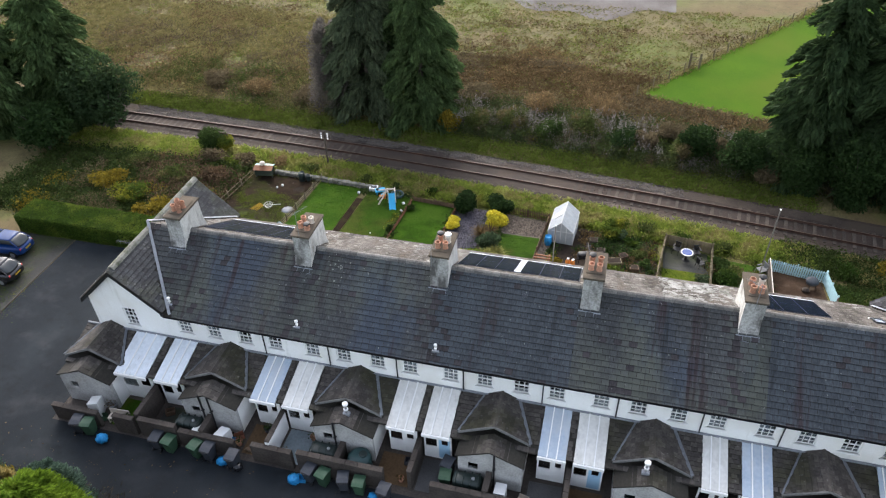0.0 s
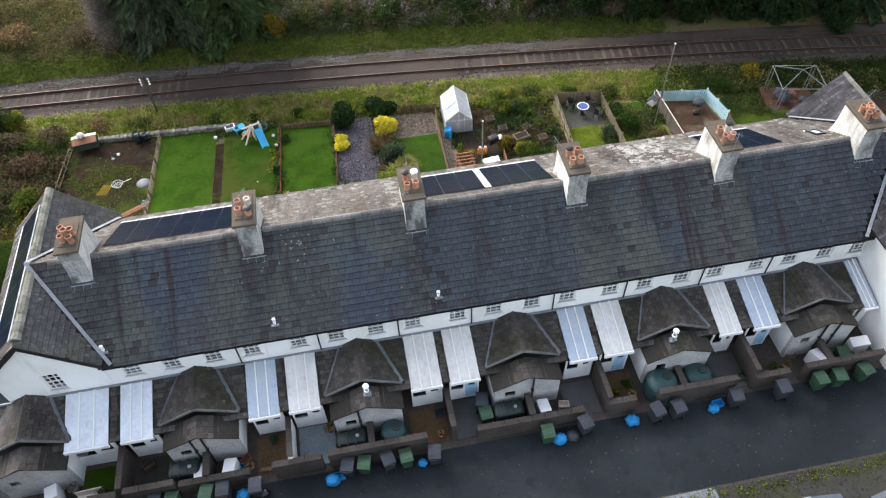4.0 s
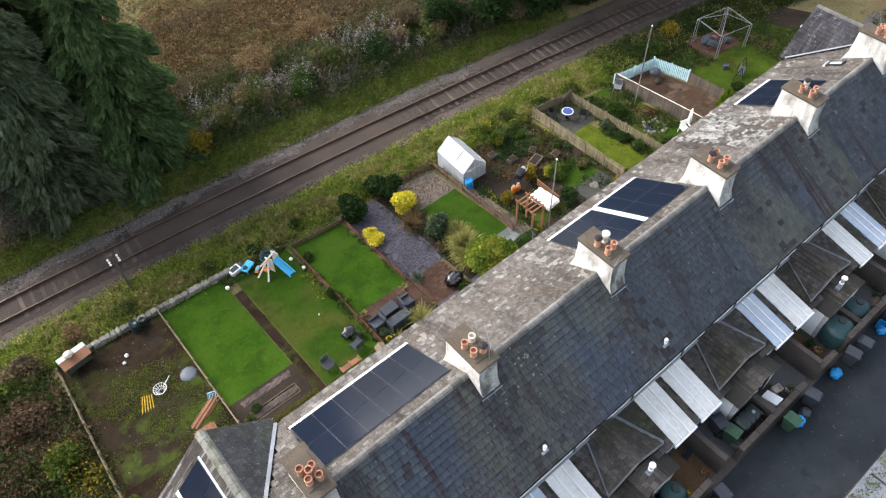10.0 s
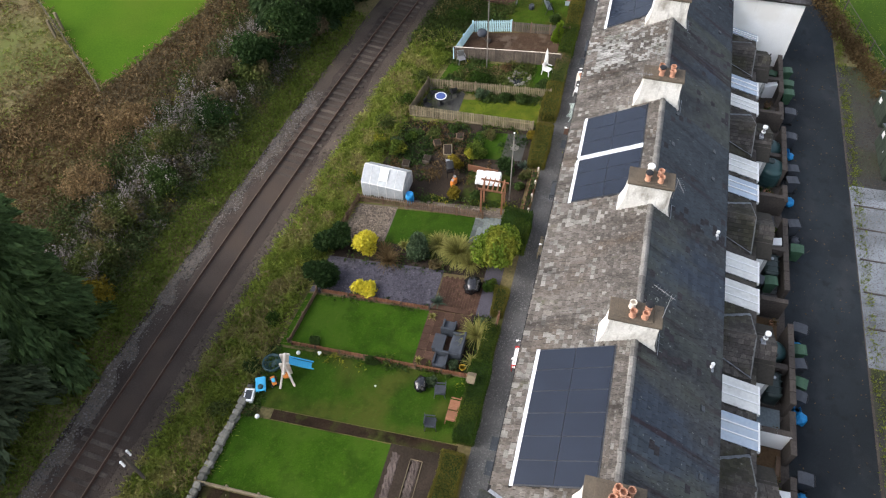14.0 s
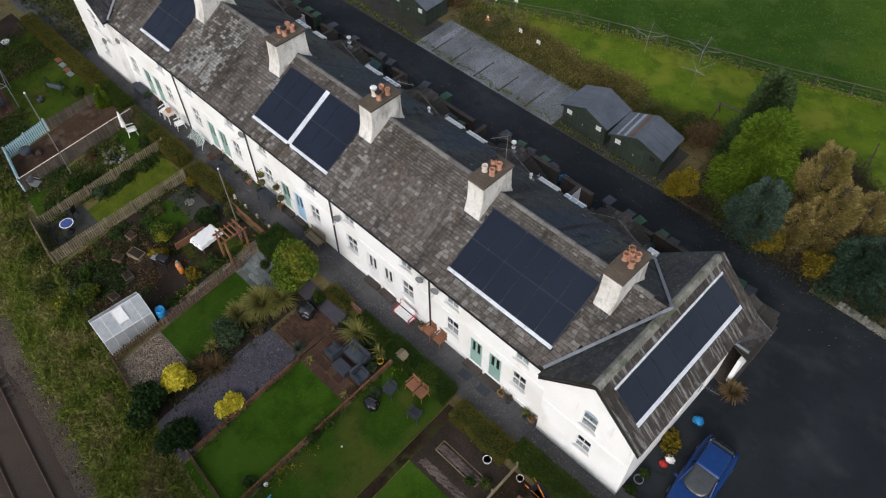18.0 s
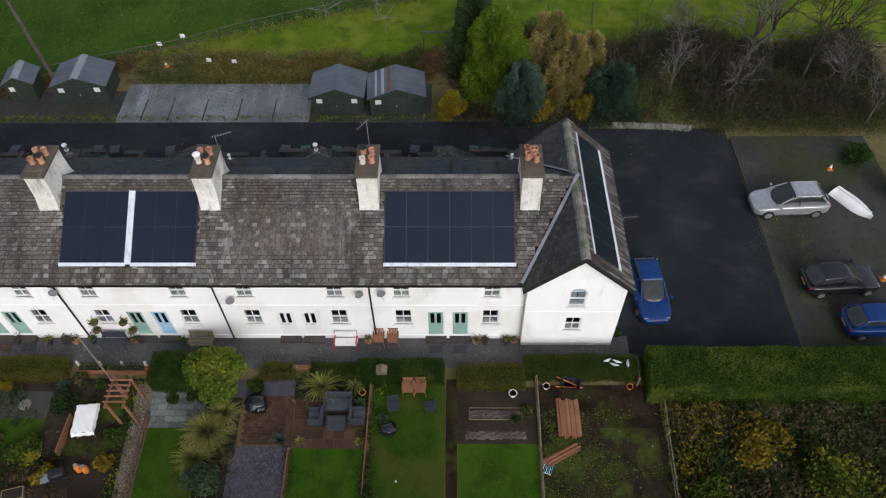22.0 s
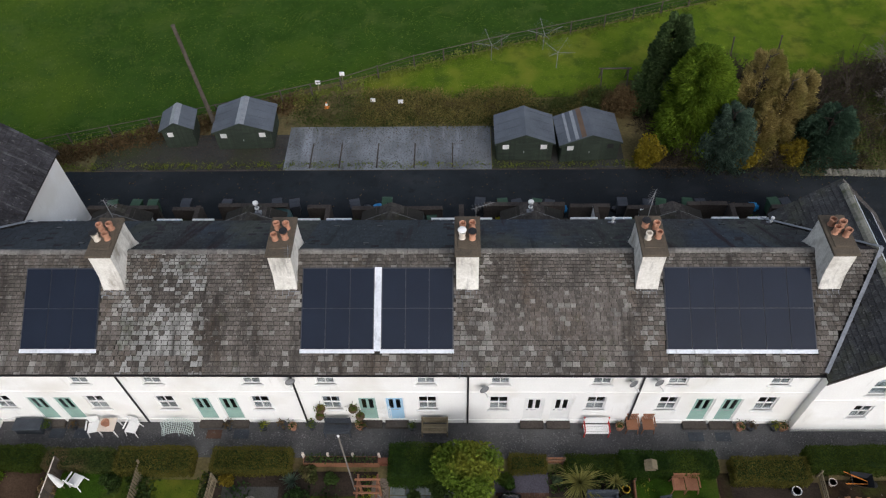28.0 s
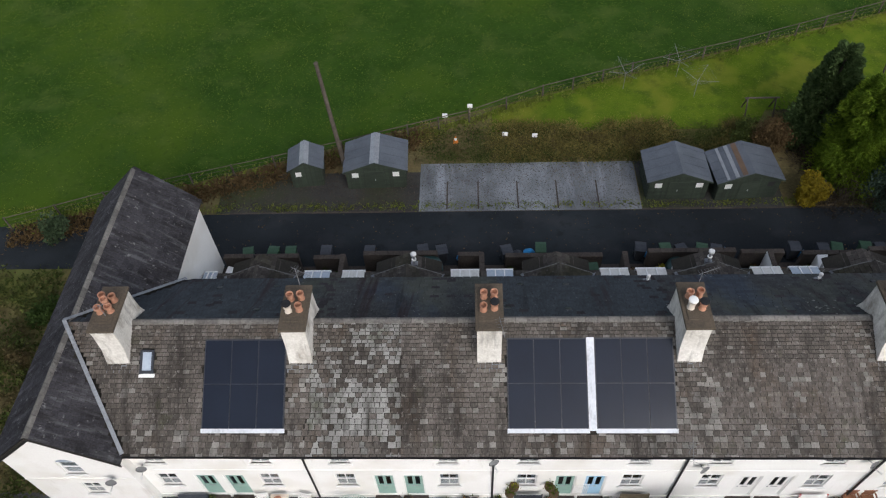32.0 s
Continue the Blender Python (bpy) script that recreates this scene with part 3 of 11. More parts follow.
def box(bm, x0, x1, y0, y1, z0, z1, bevel=0.0):
    vs = [bm.verts.new(p) for p in ((x0, y0, z0), (x1, y0, z0), (x1, y1, z0), (x0, y1, z0), (x0, y0, z1), (x1, y0, z1), (x1, y1, z1), (x0, y1, z1))]
    fs = [bm.faces.new([vs[i] for i in q]) for q in ((3, 2, 1, 0), (4, 5, 6, 7), (0, 1, 5, 4), (1, 2, 6, 5), (2, 3, 7, 6), (3, 0, 4, 7))]
    if bevel:
        bmesh.ops.bevel(bm, geom=list({e for f in fs for e in f.edges}), offset=bevel, segments=2, affect="EDGES", profile=0.5)
    return bm


def boxes(*rows, bevel=0.0):
    bm = bmesh.new()
    for r in rows:
        box(bm, *r, bevel=bevel)
    return bm


def prism(bm, outline, a, b, axis="y"):
    """Extrudes an outline of two coordinates along an axis from a to b."""
    def at(p, s):
        return {"x": (s, p[0], p[1]), "y": (p[0], s, p[1]), "z": (p[0], p[1], s)}[axis]

    lo, hi = [bm.verts.new(at(p, a)) for p in outline], [bm.verts.new(at(p, b)) for p in outline]
    n = len(outline)
    bm.faces.new(lo[::-1])
    bm.faces.new(hi)
    for i in range(n):
        bm.faces.new((lo[i], lo[(i + 1) % n], hi[(i + 1) % n], hi[i]))
    bmesh.ops.recalc_face_normals(bm, faces=bm.faces[:])
    return bm


def lathe(bm, profile, seg=14, at=(0, 0, 0), squash=(1, 1)):
    """Turns a profile of (radius, height) round the upright axis."""
    rings = []
    for r, z in profile:
        rings.append([bm.verts.new((at[0] + r * squash[0] * math.cos(2 * math.pi * k / seg), at[1] + r * squash[1] * math.sin(2 * math.pi * k / seg), at[2] + z)) for k in range(seg)])
    for lo, hi in zip(rings, rings[1:]):
        for k in range(seg):
            bm.faces.new((lo[k], lo[(k + 1) % seg], hi[(k + 1) % seg], hi[k]))
    bm.faces.new(rings[0][::-1])
    bm.faces.new(rings[-1])
    return bm


def rod(bm, a, b, r, seg=6, r2=None):
    a, b = Vector(a), Vector(b)
    d = b - a
    if d.length < 1e-5:
        return bm
    q = d.to_track_quat("Z", "Y")
    r2 = r if r2 is None else r2
    lo = [bm.verts.new(a + q @ Vector((r * math.cos(2 * math.pi * k / seg), r * math.sin(2 * math.pi * k / seg), 0))) for k in range(seg)]
    hi = [bm.verts.new(b + q @ Vector((r2 * math.cos(2 * math.pi * k / seg), r2 * math.sin(2 * math.pi * k / seg), 0))) for k in range(seg)]
    for k in range(seg):
        bm.faces.new((lo[k], lo[(k + 1) % seg], hi[(k + 1) % seg], hi[k]))
    bm.faces.new(lo[::-1])
    bm.faces.new(hi)
    return bm


def rods(*rows, seg=6):
    bm = bmesh.new()
    for r in rows:
        rod(bm, *r, seg=seg)
    return bm


def quads(name, verts, faces, material, parent=None, label=""):
    me = bpy.data.meshes.new(name)
    me.from_pydata(verts.tolist() if hasattr(verts, "tolist") else verts, [], faces.tolist() if hasattr(faces, "tolist") else faces)
    me.materials.append(material)
    return part(name, me, material, parent, label)


# ---- the lie of the land ----
def rail_y(x):
    """The near rail of the curving track."""
    xx = np.clip(x, -70, 75)
    return 20.77 - 0.062 * xx - 0.00084 * xx * xx


def garden_end(x):
    xx = np.clip(x, -70, 75)
    return 15.2 - 0.045 * xx - 0.0013 * xx * xx


GY = [-600, -60, -25, -22, -16.8, -13.0, -9, 0.7, 2.5, 3.2]
GZ = [30, 0.8, 0.1, -0.2, -0.35, -0.25, -0.15, -0.1, -0.1, -0.15]


def gz(x, y):
    """The height of the ground."""
    x, y = np.asarray(x, float), np.asarray(y, float)
    back = np.interp(y, GY, GZ)
    e, r = garden_end(x), rail_y(x)
    u = np.clip((y - 3.2) / (e - 3.2), 0, 1)
    front = -0.15 - 1.3 * u
    d = y - e
    past = np.interp(d, [0, 2.2, 3.9, 4.7, 8.6, 10.2, 30, 130, 260, 420, 580], [0, -0.15, -0.45, -0.62, -0.62, -0.25, 0.25, 2, 16, 50, 84])
    out = np.where(y < 3.2, back, np.where(y < e, front, -1.45 + past))
    return out


def axis_steps(lo, hi, near_lo, near_hi, step, grow=1.25):
    s = list(np.arange(near_lo, near_hi + 1e-6, step))
    d, a = step, near_hi
    while a < hi:
        d *= grow
        a = min(a + d, hi)
        s.append(a)
    d, a = step, near_lo
    while a > lo:
        d *= grow
        a = max(a - d, lo)
        s.insert(0, a)
    return np.array(s)


def sheet(name, xs, ys, material, label, category, lift=0.0, wobble=0.0, edge=None):
    """A sheet of ground on a grid. ys: values, or a function of x that gives the row's values."""
    X = np.repeat(np.asarray(xs)[:, None], len(ys(xs[0]) if callable(ys) else ys), 1)
    Y = np.array([ys(x) for x in xs]) if callable(ys) else np.repeat(np.asarray(ys)[None], len(xs), 0)
    Z = gz(X, Y) + lift
    if wobble:
        Z = Z + wobble * (np.sin(X * 1.7 + Y * 0.6) * np.sin(Y * 1.3 - X * 0.4))
    n, k = X.shape
    verts = np.stack([X, Y, Z], -1).reshape(-1, 3)
    i = (np.arange(n - 1)[:, None] * k + np.arange(k - 1)[None]).ravel()
    ob = quads(name, verts, np.stack([i, i + k, i + k + 1, i + 1], -1), material)
    return tagged(ob, label, category, "", "structure")


def span(a, b, step=0.5):
    return np.linspace(a, b, max(2, int(abs(b - a) / step) + 1))


def patch(name, x0, x1, y0, y1, material, label, category, lift=0.035):
    """A flat bed or lawn; y1 may be a function of x."""
    if callable(y1):
        n = int((y1((x0 + x1) / 2) - y0) / 0.5) + 2
        return sheet(name, span(x0, x1), lambda x: np.linspace(y0, y1(x), n), material, label, category, lift)
    return sheet(name, span(x0, x1), span(y0, y1), material, label, category, lift)


def ground_at(x, y):
    return float(gz(x, y))


# ---- plants ----
def leaves(name, centres, size, material, parent=None, label="", flat=0.0, long=1.6, rng=None, point=None):
    """Many small leaves: each a folded blade of two triangles at one of the centres."""
    n = len(centres)
    rng = rng or np.random.default_rng(7)
    if point is None:
        d = rng.normal(size=(n, 3))
        d[:, 2] *= 1 - flat
    else:
        d = point + rng.normal(size=(n, 3)) * 0.35
    d /= np.linalg.norm(d, axis=1)[:, None] + 1e-9
    u = np.cross(d, rng.normal(size=(n, 3)))
    u /= np.linalg.norm(u, axis=1)[:, None] + 1e-9
    s = (size * rng.uniform(0.6, 1.4, n))[:, None]
    a, b = centres - d * s * long / 2, centres + d * s * long / 2
    w = np.cross(d, u) * s * 0.15
    c1, c2 = centres + u * s / 2 + w, centres - u * s / 2 + w
    verts = np.stack([a, c1, b, c2], 1).reshape(-1, 3)
    i = np.arange(n) * 4
    faces = np.stack([np.stack([i, i + 1, i + 2], -1), np.stack([i, i + 2, i + 3], -1)], 1).reshape(-1, 3)
    return quads(name, verts, faces, material, parent, label)


def blob_points(n, r, h, rng, lumps=9, hollow=0.55):
    """Points in an uneven crown of lumps, thicker toward the outside; base at z = 0."""
    c = rng.normal(size=(lumps, 3))
    c /= np.linalg.norm(c, axis=1)[:, None]
    c *= rng.uniform(0.25, 0.62, (lumps, 1))
    rad = rng.uniform(0.34, 0.6, lumps)
    k = rng.integers(0, lumps, n)
    d = rng.normal(size=(n, 3))
    d /= np.linalg.norm(d, axis=1)[:, None]
    p = c[k] + d * (rad[k] * rng.uniform(hollow, 1.05, n))[:, None]
    p = p * np.array([r, r, h / 2]) + np.array([0, 0, h / 2])
    return p[p[:, 2] > 0.02]


def shrub(at, r, h, material, label, name="shrub", n=None, size=0.09, seed=0, category="shrub", lumps=9, long=1.6, group=""):
    rng = np.random.default_rng(seed + 100)
    x, y = at
    ob = thing(name, label, category, (x, y, ground_at(x, y) - 0.02), group=group)
    st = bmesh.new()
    for k in range(4):
        a = rng.uniform(0, 6.28)
        rod(st, (0, 0, 0), (math.cos(a) * r * 0.5, math.sin(a) * r * 0.5, h * 0.6), 0.03, 5, 0.01)
    part("stem", st, M_bark, ob)
    n = n or int(2000 * max(0.4, r * h))
    leaves("crown", blob_points(n, r, h, rng, lumps), size, material, ob, rng=rng, long=long)
    return ob


def hedge(x0, x1, y0, y1, h, material, label, seed=0, name="hedge", dens=1050, size=0.04):
    """A clipped hedge: a solid dark core with leaves all over its faces."""
    rng = np.random.default_rng(seed + 300)
    zc = ground_at((x0 + x1) / 2, (y0 + y1) / 2) - 0.05
    ob = thing(name, label, "hedge", ((x0 + x1) / 2, (y0 + y1) / 2, zc))
    hx, hy = (x1 - x0) / 2, (y1 - y0) / 2
    core = bmesh.new()
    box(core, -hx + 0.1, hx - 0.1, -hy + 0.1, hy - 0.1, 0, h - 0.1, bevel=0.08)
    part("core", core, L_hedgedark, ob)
    faces = [(2 * hx * 2 * hy, 0), (2 * hx * h, 1), (2 * hx * h, 2), (2 * hy * h, 3), (2 * hy * h, 4)]
    pts = []
    for area, k in faces:
        m = int(area * dens)
        u, v, o = rng.uniform(-1, 1, m), rng.uniform(0, 1, m), rng.normal(0, 0.035, m)
        lump = 0.05 * np.sin(u * hx * 2.1 + seed) * np.cos(u * hx * 0.9)
        if k == 0:
            pts.append(np.stack([u * hx, (2 * v - 1) * hy, h + o + lump], -1))
        elif k < 3:
            s = 1 if k == 1 else -1
            pts.append(np.stack([u * hx, s * (hy + o + lump), v * h], -1))
        else:
            s = 1 if k == 3 else -1
            pts.append(np.stack([s * (hx + o), u * hy, v * h], -1))
    leaves("foliage", np.concatenate(pts), size, material, ob, rng=rng)
    return ob


def conifer(at, r, h, material, label, seed=0, n=9000, size=0.3, name="conifer_tree", droop=0.35, base=0.06, group="", sink=0.0, taper=0.75):
    """A trunk with whorls of branches, each a fan of needle sprays, in an uneven spire."""
    rng = np.random.default_rng(seed + 500)
    x, y = at
    ob = thing(name, label, "tree", (x, y, ground_at(x, y) - 0.05 - sink), group=group)
    tr = bmesh.new()
    rod(tr, (0, 0, 0), (0.1, 0.05, h * 0.97), 0.05 * r + 0.1, 8, 0.03)
    pts, dirs = [], []
    branches = int(28 + h * 7)
    per = max(8, n // branches)
    for k in range(branches):
        f = base + (1 - base) * (k + rng.uniform(0, 1)) / branches
        z = h * f
        length = r * (1 - f) ** taper * rng.uniform(0.7, 1.12) * (0.75 + 0.25 * min(1, f / 0.12)) + 0.15
        a = rng.uniform(0, 2 * math.pi)
        s = rng.uniform(0.12, 1.0, per) ** 0.7
        side = rng.normal(0, 0.2, per) * (1.1 - 0.5 * s) * length * 0.6
        ca, sa = math.cos(a), math.sin(a)
        px, py = ca * s * length - sa * side, sa * s * length + ca * side
        pz = z - droop * length * s * s + rng.normal(0, 0.1, per) * length * 0.4
        pts.append(np.stack([px, py, pz], -1))
        dd = np.stack([ca - sa * side * 0.4, sa + ca * side * 0.4, -0.25 - droop * s], -1)
        dirs.append(dd)
        if k % 2 == 0:
            rod(tr, (0, 0, z), (ca * length * 0.8, sa * length * 0.8, z - droop * length * 0.6), 0.02 + 0.012 * r, 4, 0.01)
    part("trunk", tr, M_bark, ob)
    leaves("crown", np.concatenate(pts), size, material, ob, rng=rng, long=3.0, point=np.concatenate(dirs))
    return ob


def cone_tree(at, r, h, material, label, seed=0, n=20000, size=0.12, name="cypress_tree", full=0.55, lumpy=0.3, rise=0.6, long=2.2):
    """A close-crowned conifer: sprays that point up and out over an uneven rounded cone, with gaps between its lobes."""
    rng = np.random.default_rng(seed + 1500)
    x, y = at
    ob = thing(name, label, "tree", (x, y, ground_at(x, y) - 0.05))
    tr = bmesh.new()
    rod(tr, (0, 0, 0), (0.08, 0.04, h * 0.95), 0.05 * r + 0.08, 8, 0.03)
    for k in range(26):
        a, f = k * 2.4, 0.08 + 0.034 * k
        d = r * 0.7 * (1 - f) ** full
        rod(tr, (0, 0, h * f), (d * math.cos(a), d * math.sin(a), h * f + 0.3 * d), 0.045, 4, 0.012)
    part("trunk", tr, M_bark, ob)
    lobes = int(70 + 8 * r * h)
    lf = rng.uniform(0.0, 1.0, lobes) ** 1.25 * 0.97
    la = rng.uniform(0, 2 * math.pi, lobes)
    lr = r * np.minimum(1, (lf + 0.08) / 0.16) ** 0.5 * (1 - lf) ** full * rng.uniform(0.5, 1.0, lobes) + 0.05
    k = rng.integers(0, lobes, n)
    d = rng.normal(size=(n, 3))
    d /= np.linalg.norm(d, axis=1)[:, None]
    w = (lumpy * r * (1.15 - 0.75 * lf[k]) * rng.uniform(0.55, 1.15, n))[:, None]
    p = np.stack([lr[k] * np.cos(la[k]), lr[k] * np.sin(la[k]), lf[k] * h], -1) + d * w * np.array([1, 1, 1.5])
    p[:, 2] = np.maximum(p[:, 2], 0.03)
    out = np.stack([np.cos(la[k]), np.sin(la[k]), np.full(n, rise)], -1) + 0.5 * d
    leaves("crown", p, size, material, ob, rng=rng, long=long, point=out)
    return ob


def broadleaf(at, r, h, material, label, seed=0, n=6000, size=0.2, name="tree", lumps=16, group="", trunk=0.3):
    rng = np.random.default_rng(seed + 700)
    x, y = at
    ob = thing(name, label, "tree", (x, y, ground_at(x, y) - 0.05), group=group)
    tr = bmesh.new()
    rod(tr, (0, 0, 0), (0.1, 0, h * 0.45), 0.05 * h * 0.5 + 0.06, 8, 0.08)
    for k in range(9):
        a = k * 2.4
        z0 = h * rng.uniform(0.2, 0.45)
        rod(tr, (0.05, 0, z0), (math.cos(a) * r * 0.6, math.sin(a) * r * 0.6, z0 + h * rng.uniform(0.2, 0.4)), 0.07, 5, 0.015)
    part("trunk", tr, M_bark, ob)
    p = blob_points(n, r, h * (1 - trunk * 0.6), rng, lumps, 0.6)
    p[:, 2] += h * trunk * 0.6
    leaves("crown", p, size, material, ob, rng=rng)
    return ob


def bare_tree(at, r, h, label, seed=0, name="bare_tree", group="", mat_twig=None):
    """Limbs that fork four times down to fine twigs."""
    rng = np.random.default_rng(seed + 900)
    x, y = at
    ob = thing(name, label, "tree", (x, y, ground_at(x, y) - 0.05), group=group)
    tr, tw = bmesh.new(), bmesh.new()

    def grow(a, d, length, rad, depth):
        b = a + d * length
        rod(tr if depth < 2 else tw, a, b, rad, 5 if depth < 2 else 3, rad * 0.65)
        if depth == 5:
            return
        for _ in range(3 if depth else 6):
            e = Vector(rng.normal(0, 0.5, 3)) + d + Vector((0, 0, 0.1))
            e.normalize()
            grow(a + d * length * rng.uniform(0.55, 1.0), e, length * rng.uniform(0.55, 0.8), rad * 0.62, depth + 1)

    grow(Vector((0, 0, 0)), Vector((0, 0, 1)), h * 0.32, 0.03 + 0.008 * h, 0)
    part("trunk", tr, M_bark, ob)
    tagged(part("twig_spray", tw, mat_twig or L_twig, ob), kind="stuff")
    return ob


def scatter(name, label, pts, material, size, clump=14, spread=0.3, height=0.5, seed=0, long=2.0, up=0.0, category="undergrowth", low=0.05):
    """Growth that nobody could count: clumps of leaves or blades over a stretch of ground."""
    rng = np.random.default_rng(seed + 1100)
    n = len(pts)
    sc = rng.uniform(0.55, 1.35, n)
    c = np.repeat(pts, clump, 0)
    k = np.repeat(sc, clump)
    off = rng.normal(0, 1, (n * clump, 3)) * np.array([spread, spread, 0]) * k[:, None]
    x, y = c[:, 0] + off[:, 0], c[:, 1] + off[:, 1]
    rr = np.clip(1 - (off[:, 0] ** 2 + off[:, 1] ** 2) / (3 * (spread * k) ** 2 + 1e-9), 0.1, 1)
    z = gz(x, y) + rng.uniform(low, 1, n * clump) * height * k * rr
    p = np.stack([x, y, z], -1)
    point = None
    if up:
        point = np.stack([off[:, 0] / (spread + 1e-9) * (1 - up), off[:, 1] / (spread + 1e-9) * (1 - up), np.full(n * clump, up)], -1)
    ob = leaves(name, p, size, material, rng=rng, long=long, point=point)
    return tagged(ob, label, category, "", "stuff")


def pebbles(name, label, pts, material, size, seed=0, lift=0.0, category="gravel"):
    """Loose stones too many to count: small flattened eight-sided lumps."""
    r = np.random.default_rng(seed + 1700)
    n = len(pts)
    a, s = r.uniform(0, 6.283, n), size * r.uniform(0.5, 1.5, n)
    e, h = s * r.uniform(0.55, 1.0, n), s * r.uniform(0.35, 0.7, n)
    z = gz(pts[:, 0], pts[:, 1]) + lift
    ca, sa = np.cos(a), np.sin(a)
    loc = [(s / 2, 0, 0), (0, e / 2, 0), (-s / 2, 0, 0), (0, -e / 2, 0)]
    V = [np.stack([pts[:, 0] + ca * u - sa * v, pts[:, 1] + sa * u + ca * v, z + h * 0.3], -1) for u, v, _ in loc]
    V.append(np.stack([pts[:, 0] + ca * s * 0.08, pts[:, 1] + sa * s * 0.08, z + h], -1))
    V = np.stack(V, 1).reshape(-1, 3)
    i = np.arange(n)[:, None] * 5
    F = np.concatenate([i + np.array([k, (k + 1) % 4, 4]) for k in range(4)], 1).reshape(-1, 3)
    return tagged(quads(name, V, F, material), label, category, "", "stuff")


def fountain(at, r, h, material, label, seed=0, n=70, name="blade_plant", width=0.035, group=""):
    """A tuft of long arching blades."""
    rng = np.random.default_rng(seed + 1300)
    x, y = at
    ob = thing(name, label, "plant", (x, y, ground_at(x, y) - 0.01), group=group)
    V, F = [], []
    for k in range(n):
        a, e = rng.uniform(0, 6.283), rng.uniform(0.25, 1.0)
        le = rng.uniform(0.7, 1.1)
        for s in range(5):
            u = s / 4
            d = r * le * e * u ** 1.2
            z = h * le * (u - 0.75 * e * u * u)
            w = width * (1 - u * 0.85)
            V += [(math.cos(a) * d - math.sin(a) * w, math.sin(a) * d + math.cos(a) * w, z + 0.02), (math.cos(a) * d + math.sin(a) * w, math.sin(a) * d - math.cos(a) * w, z + 0.02)]
        i = k * 10
        F += [(i + 2 * s, i + 2 * s + 1, i + 2 * s + 3, i + 2 * s + 2) for s in range(4)]
    quads("foliage", V, F, material, ob)
    return ob

# ---- ground, lane, yard, beds ----
sheet("ground", axis_steps(-900, 900, -26, 64, 0.75), axis_steps(-600, 600, -36, 34, 0.75), M_rough, "uneven rough grass land that runs out to the horizon", "ground")
sheet("field_rear", axis_steps(-300, 400, -20, 60, 1.0), lambda x: np.concatenate([np.linspace(-560, -70, 18), np.linspace(-65, -15.9 - 0.335 * (56.3 - np.clip(x, -60, 56.3)) - 0.2, 30)]), M_field, "deep green grazed meadow behind the fence", "field", 0.03)
sheet("drying_green", span(-60, 27, 1.0), lambda x: np.linspace(-15.9 - 0.335 * (56.3 - x), (-23.6 if x > 9 else -25.2), 14), M_green_y, "mown green with clothes dryers", "lawn", 0.035)
sheet("field_bright", span(29.4, 100, 1.0), lambda x: np.linspace(35.7 - (x - 29.4) * 0.24, 35.8 + min(x - 29.4, 40) * 1.27, 24), M_field2, "bright green paddock beyond the railway", "field", 0.12)
sheet("field_far", span(-90, 33, 2.0), lambda x: np.linspace(57 + 2.5 * math.sin(x * 0.21) + 1.2 * math.sin(x * 0.7), 130, 18), M_mud, "churned stony earth beyond the rough pasture", "earthworks", 0.05)
lane = sheet("lane", axis_steps(-0.9, 95, 0, 50, 0.5), span(-16.9, -12.75), M_asphalt, "dark damp asphalt lane behind the terrace", "road", 0.03)
sheet("parking_tarmac", span(-9.95, -0.9), span(-16.2, 1.75), M_asphalt, "dark tarmac parking yard beside the end house", "road", 0.03)
patch("house_side_tarmac", -0.9, 0.05, -7.6, 0.3, M_asphalt, "dark tarmac strip against the end house", "road", 0.03)
patch("yard_ground", -0.9, 43.0, -12.8, -7.6, M_yardwall, "worn earth and paving of the back yards", "pavement", 0.02)
patch("parking_gravel", -19, -10.1, -15.4, 1.75, M_gravel_m, "mossy gravel parking strip", "gravel", 0.03)
patch("parking_bays", 18.25, 31.6, -20.9, -16.95, M_gravel_w, "wet grey gravel parking bays", "gravel", 0.04)
patch("shed_hardstanding", 31.6, 44, -20.2, -16.95, M_gravel_m, "dark gravel standing beside the sheds", "gravel", 0.03)
patch("shed_base", 9.8, 18.2, -20.9, -16.95, M_gravel_m, "dark gravel under the sheds", "gravel", 0.03)
patch("front_path", -0.9, 60, 0.3, 2.25, M_gravel_d, "dark slate gravel path along the front doors", "path", 0.025)
kerb = setting("kerb", boxes((-10.1, -10.02, -15.0, 1.7, -0.4, -0.07)), M_yardwall, "low stone edging of the parking yard", "kerb")
for i in range(26):
    x0 = -1 + i * 1.7
    z = ground_at(x0, -16.95)
    b = part("kerb_stone", boxes((x0, x0 + 1.66, -17.03, -16.9, z - 0.1, z + 0.036)), M_yardwall, lane)

# parking bay dividers
for x in (20.75, 23.2, 25.6, 28.0, 29.9):
    z = ground_at(x, -19)
    setting("bay_divider", boxes((x - 0.045, x + 0.045, -20.8, -17.1, z, z + 0.05)), M_yardwall, "low timber divider between gravel bays", "edging")

